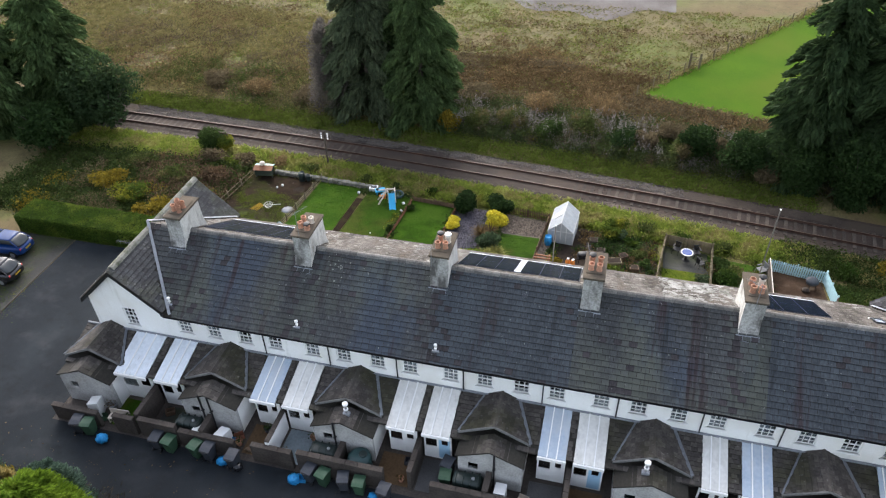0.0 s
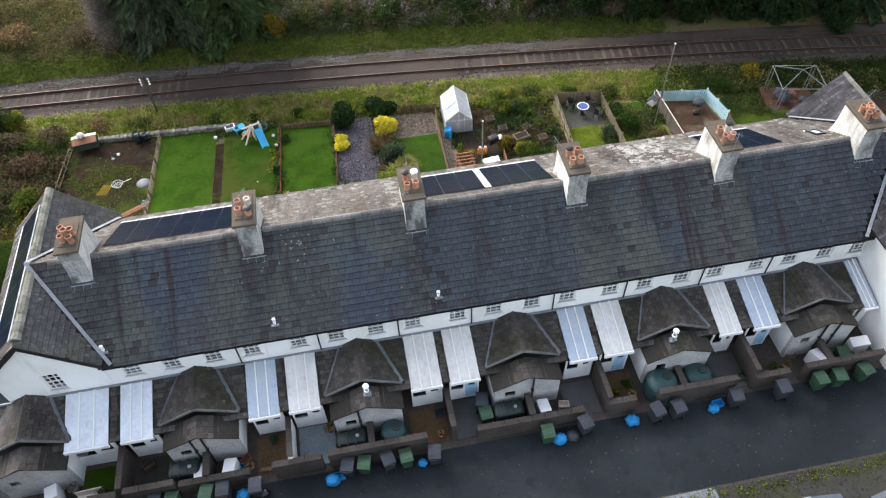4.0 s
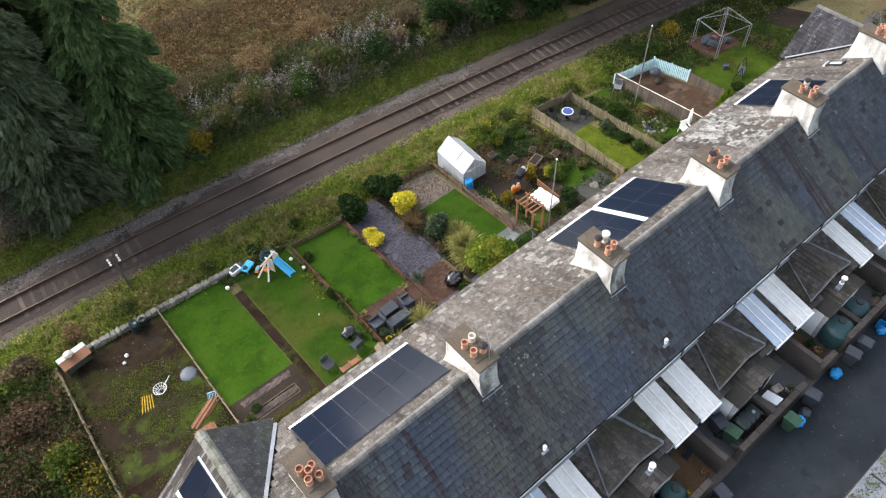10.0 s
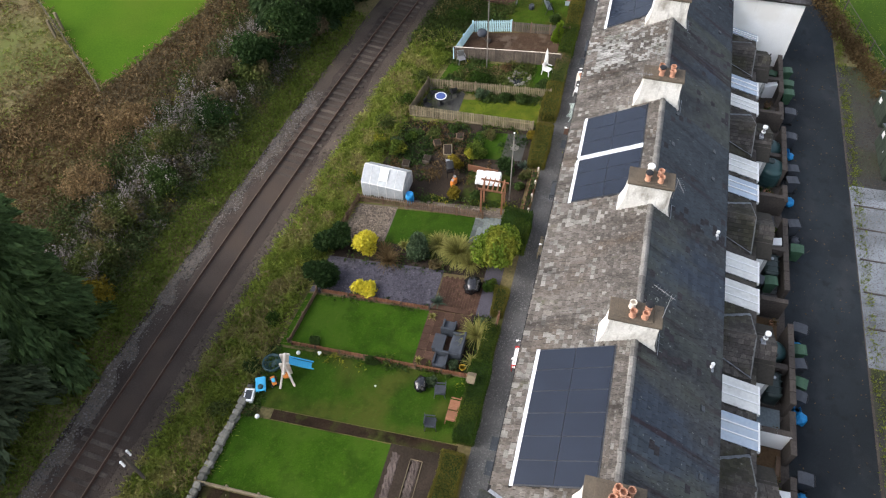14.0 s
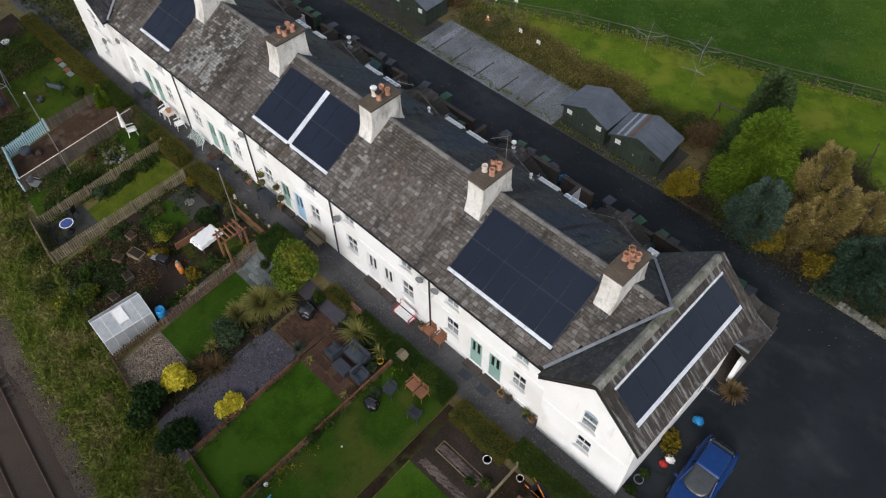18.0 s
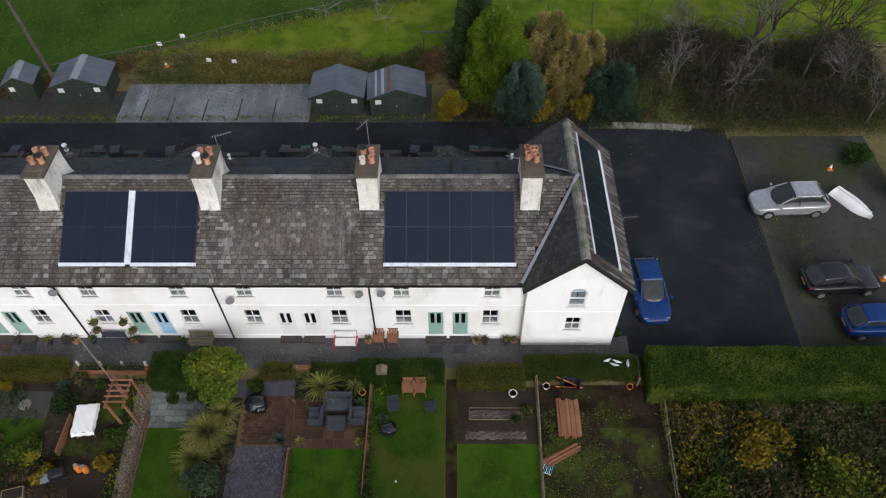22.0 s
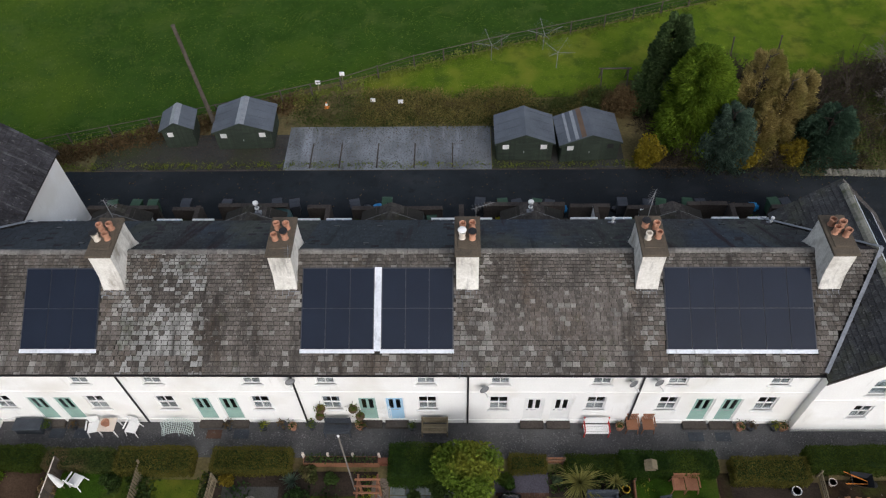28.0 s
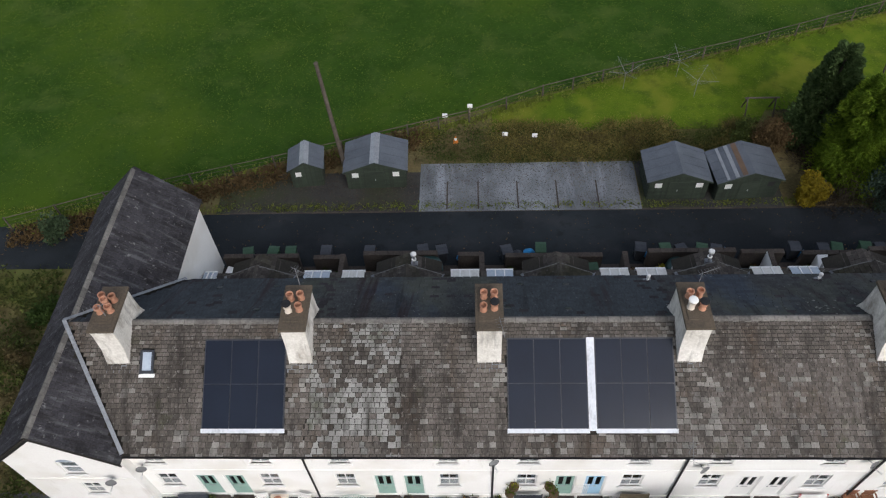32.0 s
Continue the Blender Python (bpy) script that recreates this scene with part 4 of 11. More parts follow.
# garden beds, one plot after another
patch("plot_earth", -2.0, 4.05, 3.2, lambda x: garden_end(x) - 0.1, M_plot, "bare weedy earth of the first plot", "bed")
patch("plot_grass", -1.7, 3.9, 5.4, 9.4, M_soilgrass, "worn weedy grass over the middle of the first plot", "lawn", 0.048)
patch("lawn_1", 4.2, 8.05, 6.2, lambda x: garden_end(x) - 0.15, M_lawn, "small mown square lawn", "lawn")
patch("bed_1", 4.15, 8.1, 3.3, 6.2, M_soil, "dug dark vegetable bed", "bed")
patch("garden_path_1", 8.1, 8.65, 2.9, 12.9, M_plot, "narrow worn garden path", "path", 0.045)
patch("lawn_2", 8.7, 12.35, 3.0, lambda x: garden_end(x) - 0.15, M_lawn_d, "mown lawn with toys", "lawn")
patch("lawn_3", 12.5, 16.15, 6.42, lambda x: garden_end(x) - 0.2, M_lawn, "neat rectangular lawn", "lawn")
patch("bed_2", 12.5, 16.3, 2.9, 4.0, M_soil, "planted bed behind the patio", "bed")
patch("slate_bed", 16.3, 19.1, 6.35, lambda x: garden_end(x) - 0.2, M_purple, "plum slate chippings", "bed")
patch("bed_3", 16.3, 20.8, 2.9, 3.9, M_purple, "slate chippings by the hedge", "bed")
patch("shrub_bed", 18.9, 20.9, 3.6, lambda x: garden_end(x) - 0.3, M_soil, "shrub bed with dark soil", "bed", 0.03)
patch("lawn_4", 20.6, 23.45, 5.4, 10.6, M_lawn_d, "small lawn beside the picket fence", "lawn", 0.045)
patch("pebble_bed", 20.3, 23.6, 10.6, lambda x: garden_end(x) - 0.1, M_pebble, "pebble bed inside the picket corner", "bed", 0.045)
patch("plot_soil", 24.1, 32.0, 2.9, lambda x: garden_end(x) - 0.1, M_soil, "dark dug soil of the kitchen garden", "bed")
patch("garden_path_2", 23.55, 24.35, 3.2, 10.2, M_pebble, "long gravel strip by the picket fence", "path", 0.05)
patch("patio_2", 24.4, 27.3, 4.0, 6.8, M_soilgrass, "worn paved square under the table", "patio", 0.05)
patch("lawn_5", 28.6, 31.2, 5.0, 7.2, M_lawn_d, "patch of grass among the beds", "lawn", 0.05)
patch("lawn_6", 32.3, 34.6, 3.3, 9.0, M_lawn_y, "narrow fenced lawn", "lawn")
patch("concrete_pad", 32.4, 35.5, 9.0, lambda x: garden_end(x) - 0.2, M_gravel_m, "damp mossy concrete pad", "patio", 0.045)
patch("lawn_7", 35.3, 38.9, 2.9, lambda x: garden_end(x) - 0.4, M_lawn_d, "mossy lawn round the pond", "lawn")
patch("brown_plot", 39.3, 43.0, 2.8, lambda x: garden_end(x) - 0.2, M_barkchip, "bare brown plot inside the white fence", "bed")
patch("garden_path_3", 50.35, 51.05, 2.9, 7.8, M_plot, "narrow trodden path to the deck", "path", 0.05)
patch("end_bed", 54.2, 57.5, 2.9, 9.0, M_soil, "dug brown bed at the end of the gardens", "bed", 0.05)
patch("lawn_8", 43.2, 56, 2.8, lambda x: garden_end(x) - 0.6, M_lawn_m, "mossy lawn round the gazebo", "lawn")

# ---- railway ----
def along(x, off, z):
    """A point beside the near rail: off metres across from it."""
    s = -0.062 - 0.00168 * float(np.clip(x, -70, 75))
    n = math.hypot(1, s)
    return (x - off * s / n, float(rail_y(x)) + off / n, z), math.degrees(math.atan(s))


TZ = -2.07
bed = sheet("ballast", axis_steps(-120, 130, -20, 65, 1.0), lambda x: float(rail_y(x)) + np.array([-1.35, -1.0, -0.6, -0.35, 0, 0.4, 0.75, 1.1, 1.5, 1.85, 2.2, 2.9, 3.2]), M_ballast, "dark stone ballast of the single railway line", "trackbed", 0.06)
for v in bed.data.vertices:
    d = v.co.y - float(rail_y(v.co.x))
    if -0.7 < d < 2.2:
        v.co.z += float(np.interp(v.co.x, [-6, 4, 7, 24, 28, 70], [0.045, 0.045, 0.085, 0.085, 0.015, 0.015]))
sheet("ballast_near", axis_steps(-120, 130, -20, 65, 1.0), lambda x: float(rail_y(x)) + np.array([-2.15, -1.7, -1.2, -0.75]) + 0.12 * math.sin(x * 0.7) + 0.08 * math.sin(x * 2.1), M_shoulder_near, "brown loose stone along the near shoulder of the track", "trackbed", 0.085)
# past x 33 browner stone, its darkness also painting in the shade of the trees
for x_a, x_b, stuff in ((-120, 33, M_shoulder), (33, 130, M_shoulder_near)):
    sheet("ballast_shoulder", span(x_a, x_b, 1.0), lambda x: float(rail_y(x)) + np.array([2.05, 2.4, 2.75, 3.05]) + 0.15 * math.sin(x * 0.9) + 0.1 * math.sin(x * 2.3), stuff, "loose stone along the far shoulder of the track", "trackbed", 0.09)
track = thing("railway_track", "single rusty railway track on sleepers and ballast", "railway", (20, 18.5, TZ), kind="structure")
inv = track.matrix_basis.inverted()


def rail(off, name):
    V, F = [], []
    prof = [(-0.065, 0.13), (-0.065, 0.15), (-0.012, 0.16), (-0.035, 0.25), (-0.032, 0.285), (0.032, 0.285), (0.035, 0.25), (0.012, 0.16), (0.065, 0.15), (0.065, 0.13)]
    xs = np.arange(-110, 120, 2.0)
    for x in xs:
        for o, z in prof:
            p, _ = along(float(x), off + o, TZ + z)
            V.append(tuple(inv @ Vector(p)))
    n = len(prof)
    for i in range(len(xs) - 1):
        F += [(i * n + k, i * n + (k + 1) % n, (i + 1) * n + (k + 1) % n, (i + 1) * n + k) for k in range(n)]
    r = quads(name, V, F, M_rust, track, "rusty steel rail")
    V2, F2 = [], []
    for i, x in enumerate(xs):
        for o in (-0.024, 0.024):
            V2.append(tuple(inv @ Vector(along(float(x), off + o, TZ + 0.289)[0])))
        if i:
            F2.append((2 * i - 2, 2 * i - 1, 2 * i + 1, 2 * i))
    quads("rail_head", V2, F2, M_railtop, r, "worn brown running surface")


rail(0.0, "rail")
rail(1.505, "rail")
slp = bpy.data.meshes.new("sleeper")
sb = boxes((-0.125, 0.125, -1.25, 1.25, 0.0, 0.13), bevel=0.015)
sb.to_mesh(slp)
sb.free()
far_s = bmesh.new()
for k in range(250):
    x = -70 + k * 0.68
    p, a = along(x, 0.75, TZ)
    if -12 < x < 60:
        s = part("sleeper", slp, M_sleeper, track)
        s.matrix_basis = inv @ pose(*p, 0, 0, a)
    else:
        m = inv @ pose(*p, 0, 0, a)
        c = [m @ Vector(q) for q in ((-0.125, -1.25, 0.13), (0.125, -1.25, 0.13), (0.125, 1.25, 0.13), (-0.125, 1.25, 0.13))]
        far_s.faces.new([far_s.verts.new(q) for q in c])
tagged(part("far_sleepers", far_s, M_sleeper, track), kind="stuff")

# ---- the terrace ----
RY, RZ = -3.9, 7.72          # ridge of the long roof
FEY, FEZ = 0.72, 5.1         # front eave
BEY, BEZ = -8.15, 4.8        # rear eave
SF, SB = (RZ - FEZ) / (FEY - RY), (RZ - BEZ) / (RY - BEY)
WZ, WE, WS = 7.6, 5.15, 0.94   # ridge, eave and slope of the end wings
WINGS = {"A": 2.4, "B": 44.98}
FY, BY = 0.42, -7.88           # faces of the front and rear walls
PITCH, X0 = 7.7, 4.75


def main_z(y):
    return RZ - SF * (y - RY) if y > RY else RZ - SB * (RY - y)


def wing_z(x, w):
    return WZ - WS * abs(x - WINGS[w])


def wall_mesh(a0, a1, z0, z1, t0, t1, holes, axis="x"):
    """A wall slab from a0 to a1 with rectangular openings through it."""
    bm = bmesh.new()
    cuts = sorted({a0, a1, *[h[0] for h in holes], *[h[1] for h in holes]})
    for l, r in zip(cuts, cuts[1:]):
        m = (l + r) / 2
        spans = sorted((h[2], h[3]) for h in holes if h[0] < m < h[1])
        z = z0
        for lo, hi in [*spans, (z1, z1)]:
            if lo - z > 0.005:
                if axis == "x":
                    box(bm, l, r, t0, t1, z, lo)
                else:
                    box(bm, t0, t1, l, r, z, lo)
            z = hi
    bmesh.ops.remove_doubles(bm, verts=bm.verts[:], dist=0.001)
    return bm


def window(parent, x, z0, z1, w, face, out, cols=2, rows=2, curtain=0.0, arched=False, dx=0.0):
    """A white sash window in an opening: frame, bars, sill, pane. out: 1 to the front, -1 to the rear."""
    y = face - out * 0.09
    f = bmesh.new()
    h = z1 - z0
    for r in ((-w / 2, -w / 2 + 0.07, 0, h), (w / 2 - 0.07, w / 2, 0, h), (-w / 2 + 0.07, w / 2 - 0.07, 0, 0.07), (-w / 2 + 0.07, w / 2 - 0.07, h - 0.07, h), (-w / 2 + 0.07, w / 2 - 0.07, h / 2 - 0.03, h / 2 + 0.03)):
        box(f, r[0], r[1], -0.04, 0.04, r[2], r[3])
    for k in range(1, cols):
        xx = -w / 2 + w * k / cols
        box(f, xx - 0.018, xx + 0.018, -0.03, 0.03, 0.07, h / 2 - 0.03)
        box(f, xx - 0.018, xx + 0.018, -0.03, 0.03, h / 2 + 0.03, h - 0.07)
    for k in range(1, rows):
        zz = h * k / rows
        if abs(zz - h / 2) > 0.05:
            for c in range(cols):
                box(f, -w / 2 + w * c / cols + 0.03, -w / 2 + w * (c + 1) / cols - 0.03, -0.028, 0.028, zz - 0.016, zz + 0.016)
    win = part("window", f, M_white, parent, "white painted sash window")
    win.location = Vector((x, y, z0)) - parent.location
    part("pane", boxes((-w / 2 + 0.06, w / 2 - 0.06, -0.006, 0.006, 0.06, h - 0.06)), M_glass, win).visible_shadow = False
    part("sill", boxes((-w / 2 - 0.08, w / 2 + 0.08, min(0.02 * out, 0.17 * out), max(0.02 * out, 0.17 * out), -0.07, 0.0)), M_white, win, "painted sill")
    if curtain:
        n = 14
        for s, e in ((-w / 2 + 0.05, -w / 2 + w * 0.5 * curtain), (w / 2 - w * 0.5 * curtain, w / 2 - 0.05)):
            c = bmesh.new()
            vs = [[c.verts.new((s + (e - s) * k / n, -out * (0.1 + 0.02 * math.sin(k * 2.1)), zz)) for k in range(n + 1)] for zz in (0.05, h - 0.05)]
            for k in range(n):
                c.faces.new((vs[0][k], vs[0][k + 1], vs[1][k + 1], vs[1][k]))
            part("curtain", c, M_curtain_sky, win, "pale net curtain, at the rear standing in for reflected sky")
    return win


def door(parent, x, z0, w, h, face, out, material, label, glazed=True):
    y = face - out * 0.08
    f = boxes((-w / 2, -w / 2 + 0.07, -0.05, 0.05, 0, h), (w / 2 - 0.07, w / 2, -0.05, 0.05, 0, h), (-w / 2 + 0.07, w / 2 - 0.07, -0.05, 0.05, h - 0.07, h))
    d = part("door", f, M_white, parent, label)
    d.location = Vector((x, y, z0)) - parent.location
    lw = w / 2 - 0.075
    holes = [(-lw + 0.12, -0.06, h * 0.48, h - 0.22), (0.06, lw - 0.12, h * 0.48, h - 0.22)] if glazed else [(-lw * 0.4, -0.06, h * 0.5, h - 0.3), (0.06, lw * 0.4, h * 0.5, h - 0.3)]
    leaf = wall_mesh(-lw, lw, 0.01, h - 0.075, -0.03, 0.03, holes)
    part("leaf", leaf, material, d)
    part("pane", boxes(*[(a, b, -0.01, 0.01, c, e) for a, b, c, e in holes]), M_glass, d).visible_shadow = False
    part("handle", boxes((lw - 0.13, lw - 0.05, 0.03 * out - 0.02, 0.03 * out + 0.03, 0.95, 0.99), (-0.14, 0.14, 0.03 * out - 0.006, 0.03 * out + 0.012, h * 0.42, h * 0.42 + 0.05)), M_metal, d, "bright handle and letter slot")
    part("doorstep", boxes((-w / 2 - 0.1, w / 2 + 0.1, min(0.05 * out, 0.45 * out), max(0.05 * out, 0.45 * out), -0.28, -0.1), bevel=0.02), M_yardwall, d, "low dark stone step")
    return d


DOOR_OFF = (3.18, 4.44)
GREEN, PALE, WHITE = (M_green, "sage green panelled door with two glazed lights"), (M_blue, "pale blue panelled door with two glazed lights"), (M_white, "white panelled door with two slim lights")
pair_doors = [(GREEN, GREEN), (WHITE, WHITE), (PALE, GREEN), (GREEN, GREEN), (GREEN, GREEN)]
for k in range(5):
    for half in (0, 1):
        xa = X0 + k * PITCH + half * PITCH / 2 if not (k == 0 and half == 0) else 4.77
        xb = min(X0 + k * PITCH + (half + 1) * PITCH / 2, 42.6)
        xb = 42.58 if (k == 4 and half == 1) else xb
        base = X0 + k * PITCH
        wx = base + (1.65 if half == 0 else 6.08)
        dx = base + DOOR_OFF[half]
        house = thing("terraced_house", "white rendered two-storey cottage in a slate-roofed terrace", "house", ((xa + xb) / 2, -3.7, -0.1), group="cottages of the terrace")
        m, lab = pair_doors[k][half]
        holes = [(wx - 0.45, wx + 0.45, 1.25, 2.52), (wx - 0.43, wx + 0.43, 3.68, 4.72), (dx - 0.46, dx + 0.46, 0.2, 2.38)]
        o = house.location

        def shift(bm):
            bmesh.ops.translate(bm, verts=bm.verts[:], vec=-o)
            return bm

        part("front_wall", shift(wall_mesh(xa, xb, -0.4, 5.2, FY - 0.4, FY, holes)), M_render, house)
        part("plinth", shift(wall_mesh(xa + 0.01, xb - 0.01, -0.4, 0.22, FY, FY + 0.045, [(dx - 0.56, dx + 0.56, -0.4, 0.22)])), M_render, house, "slightly proud rendered plinth")
        part("string_course", shift(boxes((xa, xb, FY, FY + 0.03, 2.93, 3.0))), M_render, house)
        rears = [base + 1.15, base + 2.95] if half == 0 else [base + 4.85, base + 6.65]
        rh = [(c - 0.42, c + 0.42, 3.42, 4.5) for c in rears]
        part("rear_wall", shift(wall_mesh(xa, xb, -0.4, 4.95, BY, BY + 0.4, rh)), M_render, house)
        part("party_wall", shift(boxes((xb - 0.2, xb - 0.03, BY + 0.4, FY - 0.4, -0.3, 4.9))), M_unlit, house)
        part("upper_floor", shift(boxes((xa, xb - 0.2, BY + 0.4, FY - 0.4, 2.7, 2.8))), M_unlit, house)
        cur = ((k * 2 + half) * 37 % 10) / 10
        window(house, wx, 1.25, 2.52, 0.9, FY, 1, 2, 2, 0.3 + 0.4 * cur if (k + half) % 3 == 0 else 0.0)
        window(house, wx, 3.68, 4.72, 0.86, FY, 1, 2, 2, 0.55 if (k * 3 + half) % 4 == 0 else 0.0)
        door(house, dx, 0.2, 0.92, 2.18, FY, 1, m, lab)
        for c in rears:
            # full-width pale curtains here imitate the sky reflected in the rear panes
            window(house, c, 3.42, 4.5, 0.84, BY, -1, 3, 4, 0.0 if (k * 2 + half) % 4 == 1 else 0.96)


def gable_wall(x0, x1, y0, y1, z0, w, holes):
    """An end wall with a pointed top under the wing's roof."""
    bm = wall_mesh(x0, x1, z0, WE - 0.25, y0, y1, holes)
    c = WINGS[w]
    xs = sorted({x0, x1, c})
    prism(bm, [(x0, WE - 0.25), (x1, WE - 0.25), (x1, wing_z(x1, w) - 0.08), (c, WZ - 0.1), (x0, wing_z(x0, w) - 0.08)], y0, y1, "y")
    return bm


def wing(w, x0, x1, back, label):
    c = WINGS[w]
    h = thing("end_house", label, "house", (c, -3.6, -0.1))
    o = h.location

    def shift(bm):
        bmesh.ops.translate(bm, verts=bm.verts[:], vec=-o)
        return bm

    fw, up = c - 0.14, c - 0.1
    part("front_wall", shift(gable_wall(x0, x1, 0.4, 0.8, -0.4, w, [(fw - 0.42, fw + 0.42, 1.3, 2.45), (up - 0.42, up + 0.42, 3.45, 4.7)])), M_render, h)
    part("front_band", shift(boxes((x0 + 0.02, x1 - 0.02, 0.8, 0.84, 2.9, 3.02))), M_render, h, "raised render band across the gable")
    part("plinth", shift(boxes((x0, x1, 0.8, 0.85, -0.4, 0.1))), M_stone, h, "mossy grey plinth")
    part("side_wall", shift(wall_mesh(back + 0.35, 0.4, -0.4, WE - 0.1, x0 + 0.003, x0 + 0.35, [(-6.9, -6.0, 0.0, 2.1), (-4.2, -3.3, 1.2, 2.3)], "y")), M_render, h)
    part("side_wall", shift(boxes((x1 - 0.35, x1 - 0.003, back + 0.35, 0.4, -0.4, WE - 0.1))), M_render, h)
    rh = [(c - 0.35, c + 0.45, 3.3, 4.6)] if w == "A" else []
    part("rear_wall", shift(gable_wall(x0, x1, back, back + 0.35, -0.4, w, rh)), M_render, h)
    part("upper_floor", shift(boxes((x0 + 0.35, x1 - 0.35, back + 0.35, 0.4, 2.7, 2.8))), M_unlit, h)
    window(h, fw, 1.3, 2.45, 0.84, 0.8, 1, 2, 2)
    wu = window(h, up, 3.45, 4.7, 0.84, 0.8, 1, 1, 2, 0.96)
    # arched head over the upper window
    bm = bmesh.new()
    arc = [(0.42 * math.cos(a), 0.28 * math.sin(a)) for a in np.linspace(0, math.pi, 12)]
    prism(bm, arc, 0.05, 0.1, "y")
    bmesh.ops.translate(bm, verts=bm.verts[:], vec=(0, 0, 1.25))
    head = part("arched_head", bm, M_white, wu, "white arched fanlight head")
    bm = bmesh.new()
    prism(bm, [(0.8 * a, 0.02 + 0.78 * b) for a, b in arc], 0.098, 0.106, "y")
    bmesh.ops.translate(bm, verts=bm.verts[:], vec=(0, 0, 1.25))
    part("pane", bm, M_polyblue, head, "pale arched pane")
    if w == "A":
        window(h, c + 0.05, 3.3, 4.6, 0.8, back, -1, 3, 4)
    return h


wing("A", 0.02, 4.75, BY, "white gabled end house with an arched upper window")
wing("B", 42.6, 47.36, -12.9, "white gabled end house with a long rear range")


# ---- roofs ----
def roof_slope(name, origin, across, down, length, run, gauge, width, mats, keep, label, seed, near, rough=0.006, parent=None, pale=None, grade=0.0, jitter=0.1, thick=0.028, gap=0.05, worn=0.012, other=None):
    """A slope of slates on a dark bed. near: tells whether a slate lies in the stretch that is laid as single pieces.
    worn: width of the sloped lower edge, whose dark tone paints in the shadow line.
    """
    rng = np.random.default_rng(seed)
    across, down, origin = Vector(across).normalized(), Vector(down).normalized(), Vector(origin)
    nrm = down.cross(across) if down.cross(across).z > 0 else across.cross(down)
    lines = [0.0]
    while lines[-1] < run:
        lines.append(lines[-1] + gauge * (1 + grade * (2 * lines[-1] / run - 1)))
    rows = len(lines) - 1
    V, F, singles, tone = [], [], [], []
    for r in range(rows):
        g = lines[r + 1] - lines[r]
        wide = width * (1 + 0.5 * grade * (2 * lines[r] / run - 1))
        u = -wide * (0.5 * (r % 2) + rng.uniform(0, jitter * 2) + 0.01)
        while u < length:
            wd = wide * rng.uniform(1 - jitter, 1 + jitter)
            u0, u1 = max(u, 0), min(u + wd * (1 - gap), length)
            u += wd
            if u1 - u0 < 0.05:
                continue
            v0, v1 = lines[r], min(lines[r] + g * 1.3, run + 0.03) + rng.uniform(-0.012, 0.012)
            mid = origin + across * (u0 + u1) / 2 + down * (v0 + v1) / 2
            if not keep(mid):
                continue
            lift = rng.uniform(0, rough)
            lo, hi = 0.012 + lift, 0.012 + thick + lift + rng.uniform(0, rough)
            c = [origin + across * a + down * b + nrm * z for a, b, z in ((u0, v0, lo), (u1, v0, lo), (u1, v1 - worn, hi), (u0, v1 - worn, hi), (u0 + worn * 0.5, v1, hi - thick), (u1 - worn * 0.5, v1, hi - thick))]
            if near(mid) and len(singles) < 290:
                singles.append((c, mats[1] if not pale or rng.uniform() > pale(mid) else (other or M_slate_paleo)))
                continue
            i = len(V)
            # second face of each slate is dark: its edge shadow put into colour
            tone += [2 if pale and rng.uniform() < pale(mid) else 0, 1]
            V += [tuple(p) for p in c]
            F += [(i, i + 3, i + 2, i + 1), (i + 3, i + 4, i + 5, i + 2)]
    ob = quads(name + "_slates", V, F, mats[0], parent)
    ob["kind"] = "stuff"
    ob.data.materials.append(M_slatebed_shade)
    ob.data.materials.append(other or M_slate_pale)
    ob.data.polygons.foreach_set("material_index", tone)
    for c, m_one in singles:
        m = sum(c, Vector()) / 6
        me = bpy.data.meshes.new("slate")
        me.from_pydata([tuple(p - m) for p in c], [], [(0, 3, 2, 1), (3, 4, 5, 2)])
        s = part("slate", me, m_one, parent)
        s.location = m


def in_roof(p, rects):
    return any(a < p.x < b and c < p.y < d for a, b, c, d in rects)


ARRAYS = [(5.36, 11.56), (20.6, 23.64), (23.99, 27.08), (35.95, 39.2)]
PV_Y0, PV_Y1 = -3.22, -0.2
skylight_rect = (41.3, 41.85, -2.9, -2.1)
cut = [(a - 0.02, b + 0.02, PV_Y0 - 0.05, PV_Y1 + 0.13) for a, b in (ARRAYS[0], (20.6, 27.08), ARRAYS[3])] + [skylight_rect]


def above_wings(p):
    return p.z > wing_z(p.x, "A") + 0.15 and p.z > wing_z(p.x, "B") + 0.15


roof = setting("slate_roof", prism(prism(bmesh.new(), [(RY, RZ - 0.02), (FEY - 0.02, FEZ - 0.02), (FEY - 0.02, FEZ - 0.12), (RY, RZ - 0.14)], 4.72, 42.64, "x"), [(RY, RZ - 0.02), (RY, RZ - 0.14), (BEY + 0.02, BEZ - 0.12), (BEY + 0.02, BEZ - 0.02)], 4.72, 42.64, "x"), M_slatebed_shade, "long slate roof of the terrace, lichened on the garden slope", "roof")
LF, LB = math.hypot(FEY - RY, RZ - FEZ), math.hypot(RY - BEY, RZ - BEZ)
STACKS = (4.6, 12.3, 20.0, 27.8, 35.3, 42.8)


